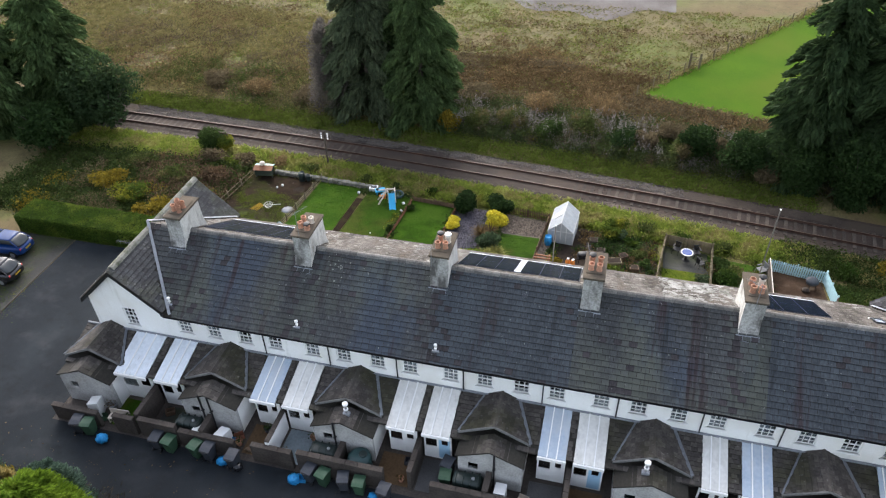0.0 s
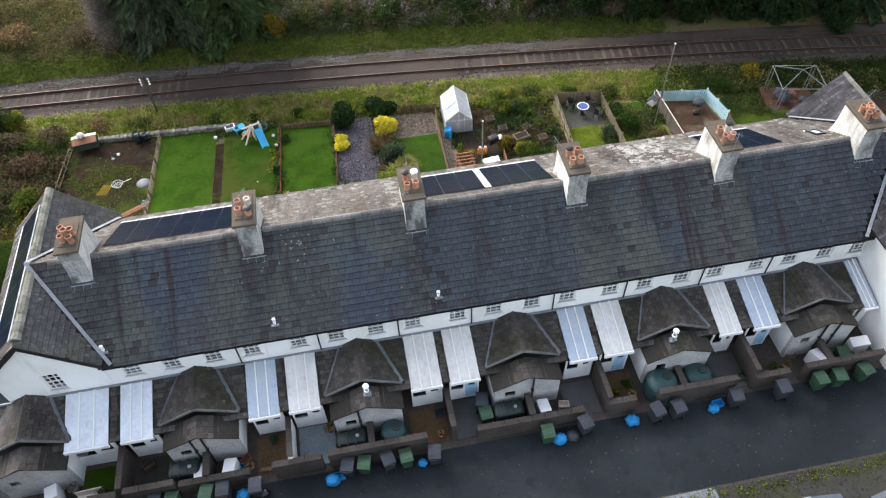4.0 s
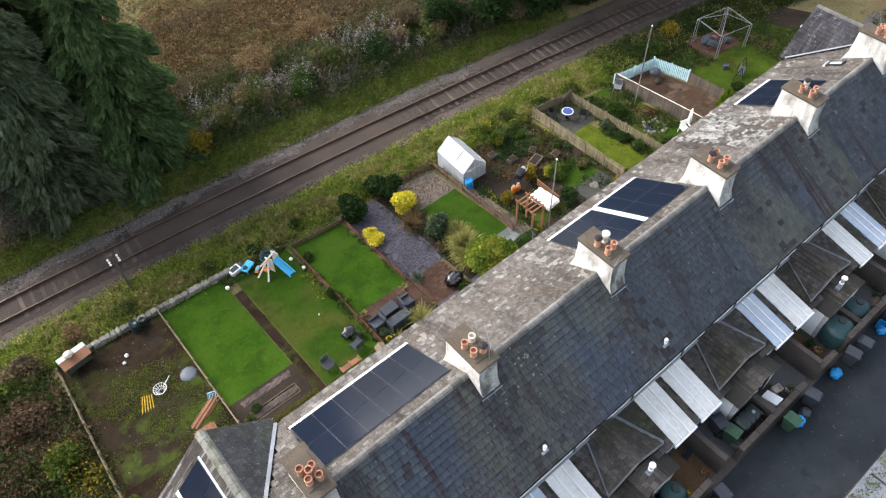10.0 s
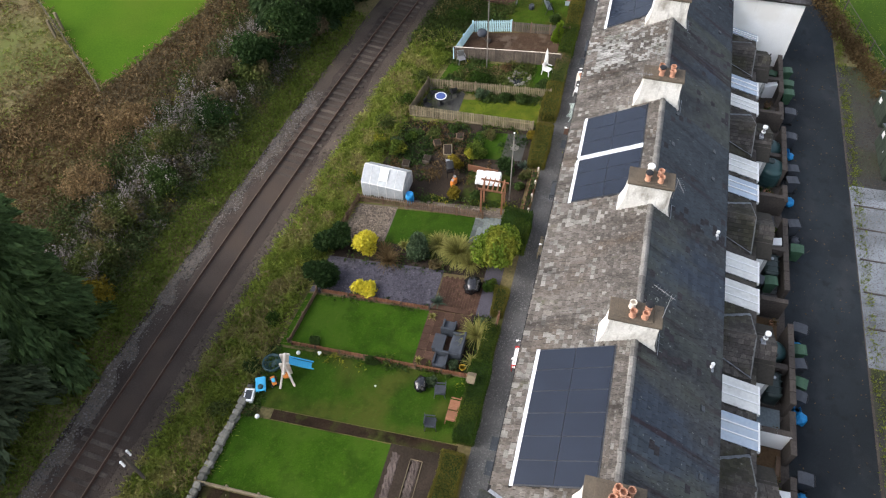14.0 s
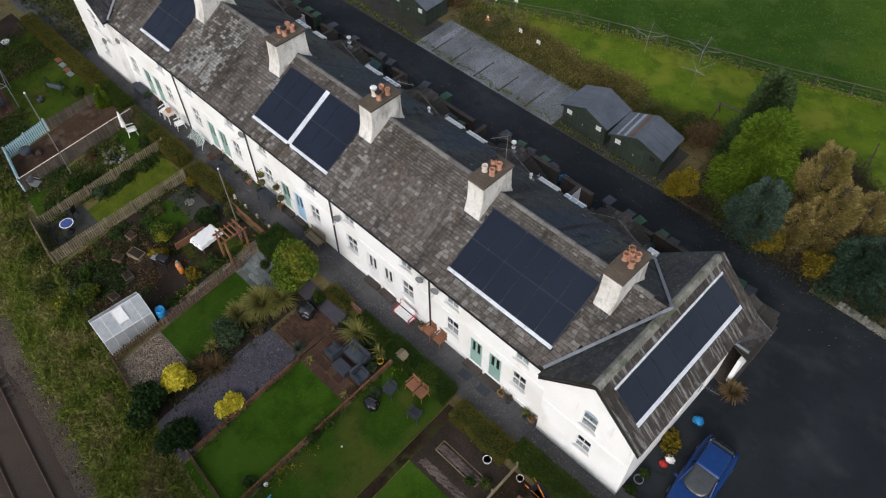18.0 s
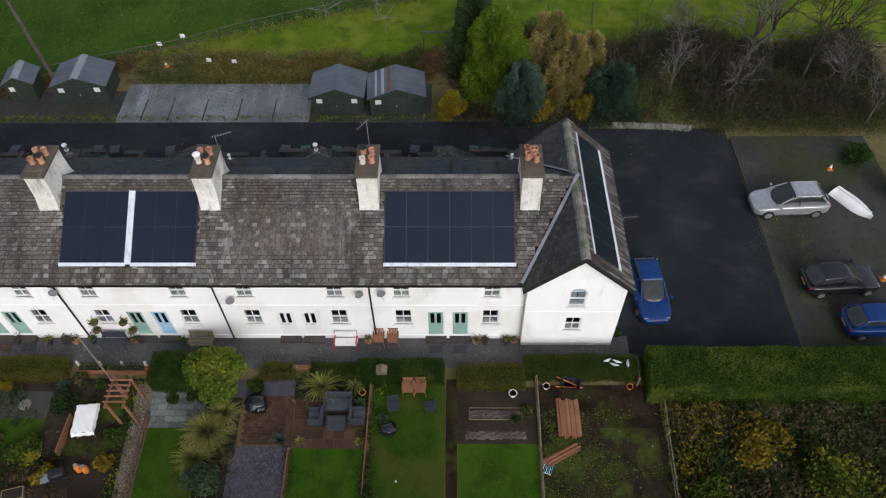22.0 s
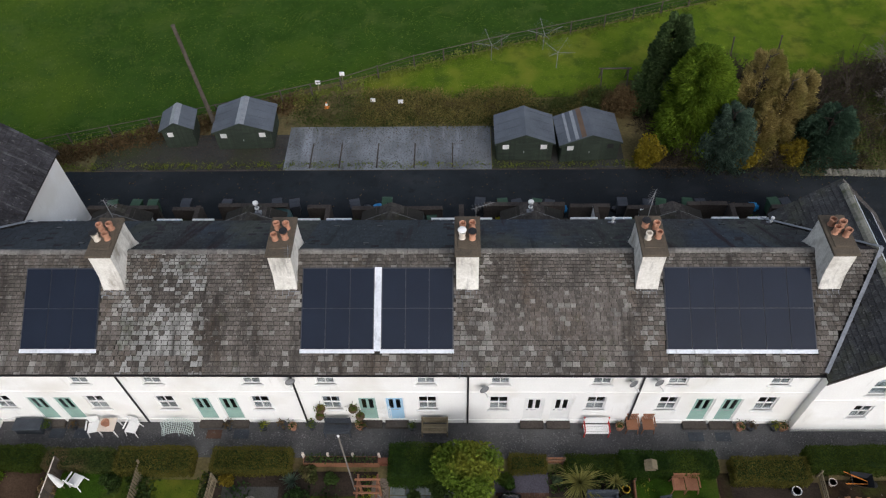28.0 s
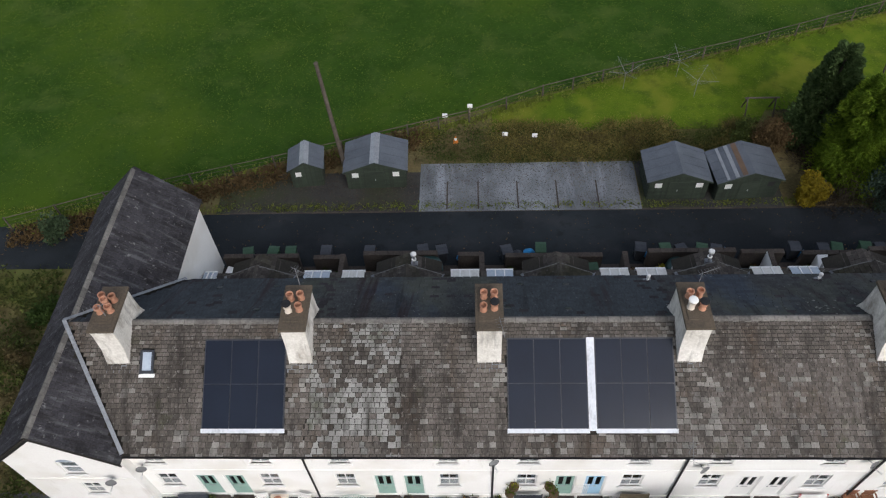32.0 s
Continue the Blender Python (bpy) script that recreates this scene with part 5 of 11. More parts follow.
def pale_share(p):
    """How many of the slates are pale, by the repairs and the wash below the stacks."""
    drift = 0.6 + 1.1 * noise.noise(Vector((p.x * 0.8, p.y * 0.9, 3.1)))
    if 31.3 < p.x < 35.0:
        run = noise.noise(Vector((p.x * 0.55, p.y * 1.3, 7.7)))
        return 0.82 if run > -0.1 else 0.3
    if 28.4 < p.x < 31.3:
        return 0.08
    if p.y > PV_Y1 + 0.1:
        return 0.36 * drift
    return (0.4 if min(abs(p.x - s) for s in STACKS) < 1.15 else 0.09) * drift * (0.4 if p.x > 38.5 else 1.0)


for x_a, x_b, other, gap, seed in ((2.4, 31.3, None, 0.065, 11), (31.3, 35.1, M_slate_cream, 0.11, 16), (35.1, 44.98, None, 0.065, 17)):
    roof_slope("front", (x_a, RY, RZ), (1, 0, 0), (0, FEY - RY, FEZ - RZ), x_b - x_a, LF, 0.192, 0.255, (M_slate_f, M_slate_fo), lambda p: above_wings(p) and not in_roof(p, cut), "", seed, lambda p: 12.9 < p.x < 19.4 and p.y > -2.6, 0.016, roof, pale_share, 0.26, 0.26, 0.038, gap, 0.024, other)
def rear_stain(p):
    """Plum-brown runs below the stacks and down a few other courses."""
    near = min(abs(p.x - s - 0.1) for s in STACKS[:-1]) < 0.75
    v = noise.noise(Vector((p.x * 2.6, p.y * 0.12, 9.3))) + 0.25 * noise.noise(Vector((p.x * 6.0, p.y * 0.5, 2.3)))
    return 0.55 if v > (0.16 if near else 0.6) else 0.02


for x_a, x_b, kinds, seed in ((2.4, 20.05, (M_slate_r, M_slate_ro), 12), (20.05, 27.3, (M_slate_b, M_slate_b), 13), (27.3, 36.4, (M_slate_r, M_slate_ro), 14), (36.4, 44.98, (M_slate_b, M_slate_b), 15)):
    roof_slope("rear", (x_a, RY, RZ), (1, 0, 0), (0, BEY - RY, BEZ - RZ), x_b - x_a, LB, 0.292, 0.37, kinds, above_wings, "", seed, lambda p: 5.5 < p.x < 16 and p.y < -6.2, 0.008, roof, rear_stain, 0.0, 0.08, 0.042, 0.05, 0.016, M_slate_stain)
lichen = bmesh.new()
r = np.random.default_rng(66)
for k in range(110):
    x, y = (r.normal(14.3, 0.7), r.normal(-4.75, 0.3)) if k < 24 else (r.uniform(5, 42), r.uniform(BEY + 0.2, RY - 0.4))
    size = r.uniform(0.025, 0.06) if k < 24 else r.uniform(0.018, 0.035)
    ring = []
    for q in range(7):
        a = q * 0.8976
        e = size * r.uniform(0.6, 1.2)
        ring.append(lichen.verts.new((x + e * math.cos(a), y + e * math.sin(a), main_z(y + e * math.sin(a)) + 0.072)))
    lichen.faces.new(ring)
tagged(part("lichen_spots", lichen, M_lichen, roof, "pale crusts of lichen"), kind="stuff")

for w, (front, back) in {"A": (1.1, -8.25), "B": (1.1, -13.05)}.items():
    c = WINGS[w]
    ex = (WZ - WE) / WS
    wr = setting("wing_roof", prism(bmesh.new(), [(c, WZ - 0.02), (c + ex, WE - 0.02), (c + ex, WE - 0.12), (c, WZ - 0.14), (c - ex, WE - 0.12), (c - ex, WE - 0.02)], back, front, "y"), M_slatebed_shade, "steep slate roof over the gabled end house", "roof")
    run = math.hypot(ex, WZ - WE)
    for s in (-1, 1):
        outer = (s < 0) == (w == "A")
        pv = (lambda p: -7.5 < p.y < 0.4 and 0.62 < p.x < 1.86) if (w == "A" and s < 0) else (lambda p: False)
        kp = (lambda p, pv=pv: not pv(p)) if outer else (lambda p: p.z > main_z(p.y) + 0.15 or p.y < BEY or p.y > FEY)
        roof_slope("wing", (c, front, WZ), (0, -1, 0), (s * ex, 0, WE - WZ), front - back, run, 0.25, 0.3, (M_slate_run if w == "A" and s < 0 else (M_slate_w if w == "A" else M_slate_dusk), M_slate_w), kp, "", 20 + s + ord(w), lambda p: False, 0.01, wr)
    for k in range(int((front - back) / 0.45)):
        y = front - k * 0.45
        bm = bmesh.new()
        k_w = 1.0 if w == "A" else 0.62
        prism(bm, [(-0.22 * k_w, -0.15 * k_w), (-0.13 * k_w, 0.0), (0, 0.07), (0.13 * k_w, 0.0), (0.22 * k_w, -0.15 * k_w), (0, -0.03)], -0.215, 0.215, "y")
        t = part("ridge_tile", bm, M_mossridge if w == "A" else M_ridge, wr)
        t.location = (c, y - 0.22, WZ + 0.05)
    # bargeboards of both gables
    for yy in (front - 0.03, back + 0.01):
        for s in (-1, 1):
            b = bmesh.new()
            prism(b, [(c, WZ - 0.12), (c + s * ex, WE - 0.12), (c + s * ex, WE - 0.3), (c, WZ - 0.3)], yy - 0.02, yy + 0.02, "y")
            part("bargeboard", b, M_black, wr, "dark bargeboard")
for k in range(int(40 / 0.45)):
    x = 3.4 + k * 0.462
    bm = bmesh.new()
    prism(bm, [(-0.17, -0.1), (-0.1, 0.01), (0, 0.05), (0.1, 0.01), (0.17, -0.1), (0, -0.04)], -0.222, 0.222, "x")
    t = part("ridge_tile", bm, M_ridge, roof)
    t.location = (x, RY, RZ + 0.04)

# lead valleys between the wings and the long roof
val = bmesh.new()


def valley(c, s, front):
    ye = FEY if front else BEY
    sl = SF if front else SB
    pts = []
    for y in np.linspace(RY, ye, 8):
        z = main_z(y)
        x = c + s * (WZ - z) / WS
        pts.append(Vector((x, y, z + 0.18)))
    for a, b in zip(pts, pts[1:]):
        d = (b - a).normalized()
        n = Vector((-d.y, d.x, 0)).normalized() * 0.08
        val.faces.new([val.verts.new(p) for p in (a - n, b - n, b + n + Vector((0, 0, 0.01)), a + n + Vector((0, 0, 0.01)))])


for c, s in ((2.4, 1), (44.98, -1)):
    valley(c, s, True)
    valley(c, s, False)
part("valley_lead", val, M_lead, roof, "pale lead valley gutters")

# gutters and downpipes
g = bmesh.new()
half = [(0.06 * math.cos(a), 0.06 * math.sin(a)) for a in np.linspace(math.pi, 2 * math.pi, 7)] + [(0.06, 0.015), (-0.06, 0.015)]
prism(g, [(FEY + 0.02 + p, FEZ - 0.07 + q) for p, q in half], 4.9, 42.5, "x")
setting("gutter_front", g, M_black, "black gutter under the front eave", "gutter")
g = bmesh.new()
prism(g, [(BEY - 0.02 + p, BEZ - 0.07 + q) for p, q in half], 4.9, 42.5, "x")
setting("gutter_rear", g, M_black, "black gutter under the rear eave", "gutter")
for x in (12.36, 19.95, 27.66, 35.37):
    setting("downpipe", rods(((x, FEY + 0.02, FEZ - 0.12), (x, FY + 0.07, FEZ - 0.5), 0.045), ((x, FY + 0.07, FEZ - 0.5), (x, FY + 0.07, -0.08), 0.045), seg=8), M_black, "black downpipe on the front wall", "downpipe")
for x in (10.75, 14.55, 18.38, 21.98, 26.1, 29.8, 33.8, 37.4):
    setting("downpipe", rods(((x, BEY - 0.02, BEZ - 0.1), (x, BY - 0.06, BEZ - 0.35), 0.035), ((x, BY - 0.06, BEZ - 0.35), (x, BY - 0.06, 2.7), 0.035), seg=8), M_black, "thin black downpipe on the rear wall", "downpipe")


# ---- chimneys ----
def chimney(x0, x1, pots, dark=False):
    c = thing("chimney", "pale rendered chimney stack with flared foot and clay pots", "chimney", ((x0 + x1) / 2, RY, 6.9), group="chimneys")
    w = (x1 - x0) / 2
    f, b = main_z(RY + 1.56) - 6.9, main_z(RY - 1.08) - 6.9
    side = [(1.56, f - 0.1), (1.44, f + 0.3), (1.3, f + 0.8), (1.25, 1.5), (1.24, 2.0), (-0.76, 2.0), (-0.76, 1.45), (-0.82, b + 0.6), (-0.95, b + 0.22), (-1.08, b - 0.1)]
    s = bmesh.new()
    prism(s, side, -w, w, "x")
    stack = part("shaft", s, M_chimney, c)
    stack.data.materials.append(M_chimney_rear)
    # faces turned to the rear take the darker, blotchier render
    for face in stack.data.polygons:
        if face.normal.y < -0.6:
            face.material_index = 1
    part("cap", boxes((-w - 0.07, w + 0.07, -0.84, 1.32, 2.0, 2.13), bevel=0.025), M_cap, c, "dark mossy capping slab")
    part("flashing", prism(bmesh.new(), [(1.52, f + 0.02), (1.8, f - 0.14), (1.8, f - 0.11), (1.52, f + 0.06)], -w - 0.08, w + 0.08, "x"), M_lead, c, "lead flashing at the foot")
    part("flashing", prism(bmesh.new(), [(-1.04, b + 0.02), (-1.3, b - 0.16), (-1.3, b - 0.12), (-1.04, b + 0.07)], -w - 0.08, w + 0.08, "x"), M_lead, c, "lead flashing at the foot")
    for px, py, hh, m, hood in pots:
        p = bmesh.new()
        lathe(p, [(0.13, 0), (0.15, 0.05), (0.125, 0.1), (0.12, hh - 0.12), (0.15, hh - 0.1), (0.15, hh), (0.11, hh), (0.105, hh - 0.15)], 14)
        pot = part("pot", p, m, c, "" if m is M_pot else "pale clay pot")
        pot.location = (px, py + 0.24, 2.12)
        if hood:
            part("cowl", lathe(lathe(bmesh.new(), [(0.07, hh), (0.07, hh + 0.1)], 10), [(0.17, hh + 0.1), (0.19, hh + 0.13), (0.17, hh + 0.17), (0.05, hh + 0.2)], 12), M_black if hood == 2 else M_white, pot, "metal rain cowl")
    part("flaunching", boxes((-w * 0.85, w * 0.85, -0.46, 0.94, 2.12, 2.17), bevel=0.02), M_cap, c)
    return c


T, W = M_pot, M_potpale
chimney(4.15, 5.08, [(-0.2, 0.1, 0.45, T, 0), (0.2, -0.05, 0.45, T, 0), (-0.16, -0.4, 0.42, T, 0), (0.22, -0.5, 0.42, T, 0), (0.02, -0.2, 0.6, T, 0)])
chimney(11.84, 12.79, [(-0.22, 0.15, 0.42, T, 0), (0.2, 0.2, 0.4, W, 0), (-0.2, -0.35, 0.42, T, 0), (0.22, -0.45, 0.3, T, 2)])
chimney(19.5, 20.45, [(-0.2, 0.2, 0.4, T, 2), (0.22, 0.15, 0.42, W, 1), (-0.2, -0.4, 0.42, T, 0), (0.2, -0.35, 0.42, T, 0)])
chimney(27.33, 28.28, [(-0.2, 0.15, 0.4, T, 2), (0.22, 0.2, 0.4, T, 0), (-0.2, -0.4, 0.42, T, 0), (0.2, -0.4, 0.42, T, 0)])
chimney(34.86, 35.8, [(-0.2, 0.15, 0.42, T, 0), (0.22, 0.2, 0.42, W, 2), (-0.2, -0.4, 0.42, T, 0), (0.2, -0.35, 0.42, T, 0)])
chimney(42.3, 43.22, [(-0.2, 0.15, 0.42, T, 0), (0.2, 0.2, 0.42, T, 0), (-0.2, -0.35, 0.42, T, 0), (0.22, -0.4, 0.42, T, 0), (0.0, -0.1, 0.55, T, 0)])


# ---- solar arrays ----
def on_front(x, y, h=0.0):
    n = Vector((0, SF, 1)).normalized()
    return Vector((x, y, main_z(y))) + n * h


def solar(xa, xb, cols):
    ar = thing("solar_array", "flush black-blue solar panels set into the slate slope", "solar panel", (xa, PV_Y0, main_z(PV_Y0)), group="solar arrays on the terrace")
    ang = -math.degrees(math.atan(SF))
    ln = math.hypot(PV_Y1 - PV_Y0, SF * (PV_Y1 - PV_Y0))
    ar.matrix_basis = pose(xa, PV_Y0, main_z(PV_Y0), ang, 0, 0) @ Matrix.Translation((0, 0, 0.045))
    w = (xb - xa) / cols
    part("tray", boxes((-0.03, xb - xa + 0.03, -0.04, ln + 0.02, -0.01, 0.035)), M_pvrib, ar)
    for i in range(cols):
        for r in range(2):
            md = part("module", boxes((i * w + 0.012, (i + 1) * w - 0.012, r * ln / 2 + 0.012, (r + 1) * ln / 2 - 0.012, 0.035, 0.062)), M_pvrib, ar)
            part("glass", boxes((i * w + 0.02, (i + 1) * w - 0.02, r * ln / 2 + 0.02, (r + 1) * ln / 2 - 0.02, 0.06, 0.066)), M_pv, md, "dark blue-black cells under glass")
    part("apron", boxes((-0.05, xb - xa + 0.05, ln + 0.0, ln + 0.17, 0.03, 0.055)), M_apron, ar, "pale lead apron along the bottom")
    for k in range(3):
        part("clip", boxes((k * w * cols / 3 + 0.2, k * w * cols / 3 + 0.24, ln / 2 - 0.02, ln / 2 + 0.02, 0.06, 0.075)), M_pvrib, ar)


for (a, b), n in zip(ARRAYS, (6, 3, 3, 3)):
    solar(a, b, n)
jn = on_front(23.82, PV_Y0, 0.085)
st = thing("lead_strip", "pale lead strip between two solar arrays", "flashing", tuple(jn))
st.matrix_basis = pose(*jn, -math.degrees(math.atan(SF)), 0, 0)
part("sheet", boxes((-0.15, 0.15, -0.05, 3.55, 0.0, 0.03)), M_apron, st)
ww = math.degrees(math.atan(WS))
wa = thing("solar_array", "strip of flush solar panels on the steep end roof", "solar panel", (1.86, 0.4, wing_z(1.86, "A")), group="solar arrays on the terrace")
wa.matrix_basis = pose(1.86, 0.4, wing_z(1.86, "A"), 0, 0, 90) @ pose(0, 0, 0, -ww, 0, 0) @ pose(0, 0, 0, 0, 0, 180) @ pose(0, 0, 0, 0, 0, 180)
wl = 1.24 / math.cos(math.radians(ww))
part("tray", boxes((-7.95, 0.02, -0.02, wl + 0.02, 0.0, 0.035)), M_pvrib, wa)
for i in range(7):
    md = part("module", boxes((-7.9 + i * 1.13 + 0.012, -7.9 + (i + 1) * 1.13 - 0.012, 0.012, wl - 0.012, 0.035, 0.062)), M_pvrib, wa)
    part("glass", boxes((-7.9 + i * 1.13 + 0.02, -7.9 + (i + 1) * 1.13 - 0.02, 0.02, wl - 0.02, 0.06, 0.066)), M_pv, md)
part("apron", boxes((-7.98, 0.05, wl, wl + 0.2, 0.03, 0.055)), M_apron, wa, "pale lead apron")
part("head_flashing", boxes((-7.98, 0.05, -0.12, -0.02, 0.03, 0.055)), M_apron, wa, "pale lead head flashing")

sk = thing("skylight", "dark framed roof window in the slates", "skylight", (0, 0, 0))
q = on_front(41.3, -2.9, 0.03)
sk.matrix_basis = pose(*q, -math.degrees(math.atan(SF)), 0, 0)
part("frame", boxes((0, 0.09, 0, 0.95, 0, 0.09), (0.46, 0.55, 0, 0.95, 0, 0.09), (0.09, 0.46, 0, 0.09, 0, 0.09), (0.09, 0.46, 0.82, 0.95, 0, 0.09)), M_pvrib, sk)
part("pane", boxes((0.09, 0.46, 0.09, 0.82, 0.04, 0.06)), M_polyblue, sk)
part("apron", boxes((-0.05, 0.6, 0.95, 1.1, 0.0, 0.03)), M_white, sk, "pale lead apron")

# ---- lean-to roofs behind the terrace ----
LZ0, LZ1, LY1 = 2.85, 2.2, -10.45
LS = (LZ0 - LZ1) / (BY - LY1)
GABLES = (0.9, 8.6, 16.3, 24.06, 31.74, 39.4)
PANELS = [(2.5, 4.5, M_poly), (5.0, 6.5, M_poly), (10.83, 12.3, M_polyblue), (12.7, 14.2, M_polywarm), (18.5, 20.03, M_polywarm), (20.4, 21.87, M_polywarm), (26.3, 27.7, M_polyblue), (28.05, 29.55, M_polywarm), (34.0, 35.2, M_polywarm), (35.8, 37.2, M_polyblue), (41.75, 42.5, M_polyblue)]


def lean_z(y):
    return LZ0 - LS * (BY - y)


def gab_z(x):
    c = min(GABLES, key=lambda g: abs(g - x))
    return 3.3 - 0.5 * abs(x - c)


def lean_keep(p):
    if any(a - 0.03 < p.x < b + 0.03 for a, b, _ in PANELS):
        return False
    return p.z > gab_z(p.x) - 0.03 or p.y < -10.15


bm = bmesh.new()
edges = [-0.75] + [v for a, b, _ in PANELS for v in (a, b)] + [42.55]
for a, b in zip(edges[::2], edges[1::2]):
    prism(bm, [(BY, LZ0 - 0.01), (LY1, LZ1 - 0.01), (LY1, LZ1 - 0.11), (BY, LZ0 - 0.11)], a, b, "x")
lean = setting("lean_to_roof", bm, M_slatebed_shade, "dark mossy slate lean-to roof along the rear wall", "roof")
roof_slope("lean", (-0.75, BY, LZ0), (1, 0, 0), (0, LY1 - BY, LZ1 - LZ0), 43.3, math.hypot(LY1 - BY, LZ1 - LZ0), 0.24, 0.3, (M_slate_p, M_slate_po), lean_keep, "", 41, lambda p: False, 0.006, lean)
part("abutment_flashing", boxes((-0.75, 42.55, BY - 0.1, BY - 0.02, LZ0 - 0.02, LZ0 + 0.1)), M_lead, lean, "lead strip where the lean-to meets the wall")

for c in GABLES:
    r = setting("porch_roof", prism(bmesh.new(), [(c, 3.28), (c + 1.9, 2.33), (c + 1.9, 2.23), (c, 3.16), (c - 1.9, 2.23), (c - 1.9, 2.33)], -10.1, BY, "y"), M_slatebed_shade, "small mossy slate gable roof over a back kitchen", "roof")
    for s in (-1, 1):
        roof_slope("porch", (c, BY, 3.29), (0, -1, 0), (s * 1.9, 0, -0.95), 2.24, math.hypot(1.9, 0.95), 0.23, 0.28, (M_slate_p, M_slate_po), lambda p: p.z > lean_z(p.y) - 0.03, "", 50 + int(c) + s, lambda p: False, 0.008, r)
        b = bmesh.new()
        prism(b, [(c, 3.3), (c + s * 1.85, 2.37), (c + s * 1.85, 2.26), (c, 3.16)], -10.19, -10.11, "y")
        part("bargeboard", b, M_oldlead, r, "grey bargeboard")
        # lead valley
        v = bmesh.new()
        p0, p1 = Vector((c + s * 0.9, BY - 0.02, 2.87)), Vector((c + s * 1.85, -10.15, 2.38))
        n = Vector((0.07, 0.04, 0))
        v.faces.new([v.verts.new(q) for q in (p0 - n, p0 + n, p1 + n, p1 - n)])
        bmesh.ops.solidify(v, geom=v.faces[:], thickness=-0.03)
        bmesh.ops.translate(v, verts=v.verts[:], vec=(0, 0, 0.05))
        part("valley_lead", v, M_lead, r, "pale lead valley")
    rt = bmesh.new()
    prism(rt, [(c - 0.13, 3.25), (c, 3.36), (c + 0.13, 3.25)], -10.15, BY, "y")
    part("ridge_tile", rt, M_slate_po, r)
    # the lower outhouse in front of it
    o = thing("outhouse", "grey rendered back-kitchen outhouse with a low slate roof", "outhouse", (c, -10.6, -0.2), group="outhouses behind the terrace")
    w = 1.62
    wl = wall_mesh(-w, w, -0.1, 2.15, -0.62, -0.42, [(-1.1, -0.6, 1.2, 1.7)])
    prism(wl, [(-w, 2.15), (w, 2.15), (0, 2.85)], -0.62, -0.42, "y")
    part("front_wall", wl, M_stone, o)
    part("side_wall", boxes((-w, -w + 0.2, -0.42, 2.7, -0.1, 2.15)), M_render, o)
    part("side_wall", boxes((w - 0.2, w, -0.42, 2.7, -0.1, 2.15)), M_render, o)
    part("window_pane", boxes((-1.1, -0.6, -0.54, -0.5, 1.2, 1.7)), M_glass, o)
    rf = part("roof", prism(bmesh.new(), [(0, 2.95), (1.72, 2.18), (1.72, 2.1), (0, 2.86), (-1.72, 2.1), (-1.72, 2.18)], -0.72, 0.42, "y"), M_slatebed_shade, o, "low slate roof")
    rng = np.random.default_rng(int(c * 10))
    for s in (-1, 1):
        for row in range(8):
            for k in range(4):
                u0, u1 = row * 0.23, row * 0.23 + 0.29
                y0 = -0.72 + k * 0.285 + rng.uniform(-0.02, 0.02)
                z0, z1 = 2.965 - u0 * 0.448, 2.99 - u1 * 0.448
                me = bpy.data.meshes.new("slate")
                me.from_pydata([(s * u0 * 0.913, y0, z0), (s * u0 * 0.913, y0 + 0.275, z0), (s * u1 * 0.913, y0 + 0.275, z1), (s * u1 * 0.913, y0, z1), (s * u1 * 0.913, y0 + 0.275, z1 - 0.02), (s * u1 * 0.913, y0, z1 - 0.02)], [], [(0, 1, 2, 3), (3, 2, 4, 5)])
                part("slate", me, M_slate_po, rf)

for i, (a, b, m) in enumerate(PANELS):
    t = thing("conservatory", "white framed glazed porch under a translucent sheet roof", "porch", ((a + b) / 2, -9.2, -0.2), group="glazed porches behind the terrace")
    o = t.location
    w = (b - a) / 2
    ln = Vector((0, LY1 - 0.08 - BY, LZ1 - 0.02 - LZ0))
    y0, y1 = BY - o.y, LY1 - 0.1 - o.y
    z0, z1 = LZ0 - o.z, LZ1 - 0.02 - o.z
    part("roof_sheet", prism(bmesh.new(), [(y0, z0 + 0.02), (y1, z1 + 0.02), (y1, z1 + 0.05), (y0, z0 + 0.05)], -w + 0.02, w - 0.02, "x"), m, t, "translucent ribbed roof sheet")
    for k in (1, 2):
        xx = -w + 2 * w * k / 3
        part("glazing_bar", prism(bmesh.new(), [(y0, z0 + 0.04), (y1 - 0.03, z1 + 0.04), (y1 - 0.03, z1 + 0.1), (y0, z0 + 0.1)], xx - 0.03, xx + 0.03, "x"), M_white, t)
    part("gutter", boxes((-w, w, y1 - 0.1, y1 - 0.01, z1 - 0.16, z1 + 0.03)), M_white, t, "white gutter")
    for k in range(2):
        xx = -w + 2 * w * (k + 1) / 3
        part("rafter", prism(bmesh.new(), [(y0, z0 - 0.06), (y1 + 0.1, z1 - 0.06), (y1 + 0.1, z1 + 0.01), (y0, z0 + 0.01)], xx - 0.025, xx + 0.025, "x"), M_white, t)
    yw = -10.2 - o.y
    fr = wall_mesh(-w, w, 0.0, 2.32, yw - 0.04, yw + 0.04, [(-w + 0.08, -0.05, 1.0, 2.2), (0.05, w - 0.08, 0.1, 2.2)])
    part("front_frame", fr, M_white, t)
    part("pane", boxes((-w + 0.08, -0.05, yw - 0.01, yw + 0.01, 1.0, 2.2)), M_glass, t)
    part("door", wall_mesh(0.05, w - 0.08, 0.1, 2.2, yw - 0.025, yw + 0.025, [(0.2, w - 0.2, 1.2, 2.0)]), M_blue if i in (5, 7, 9) else M_white, t, "panelled back door")

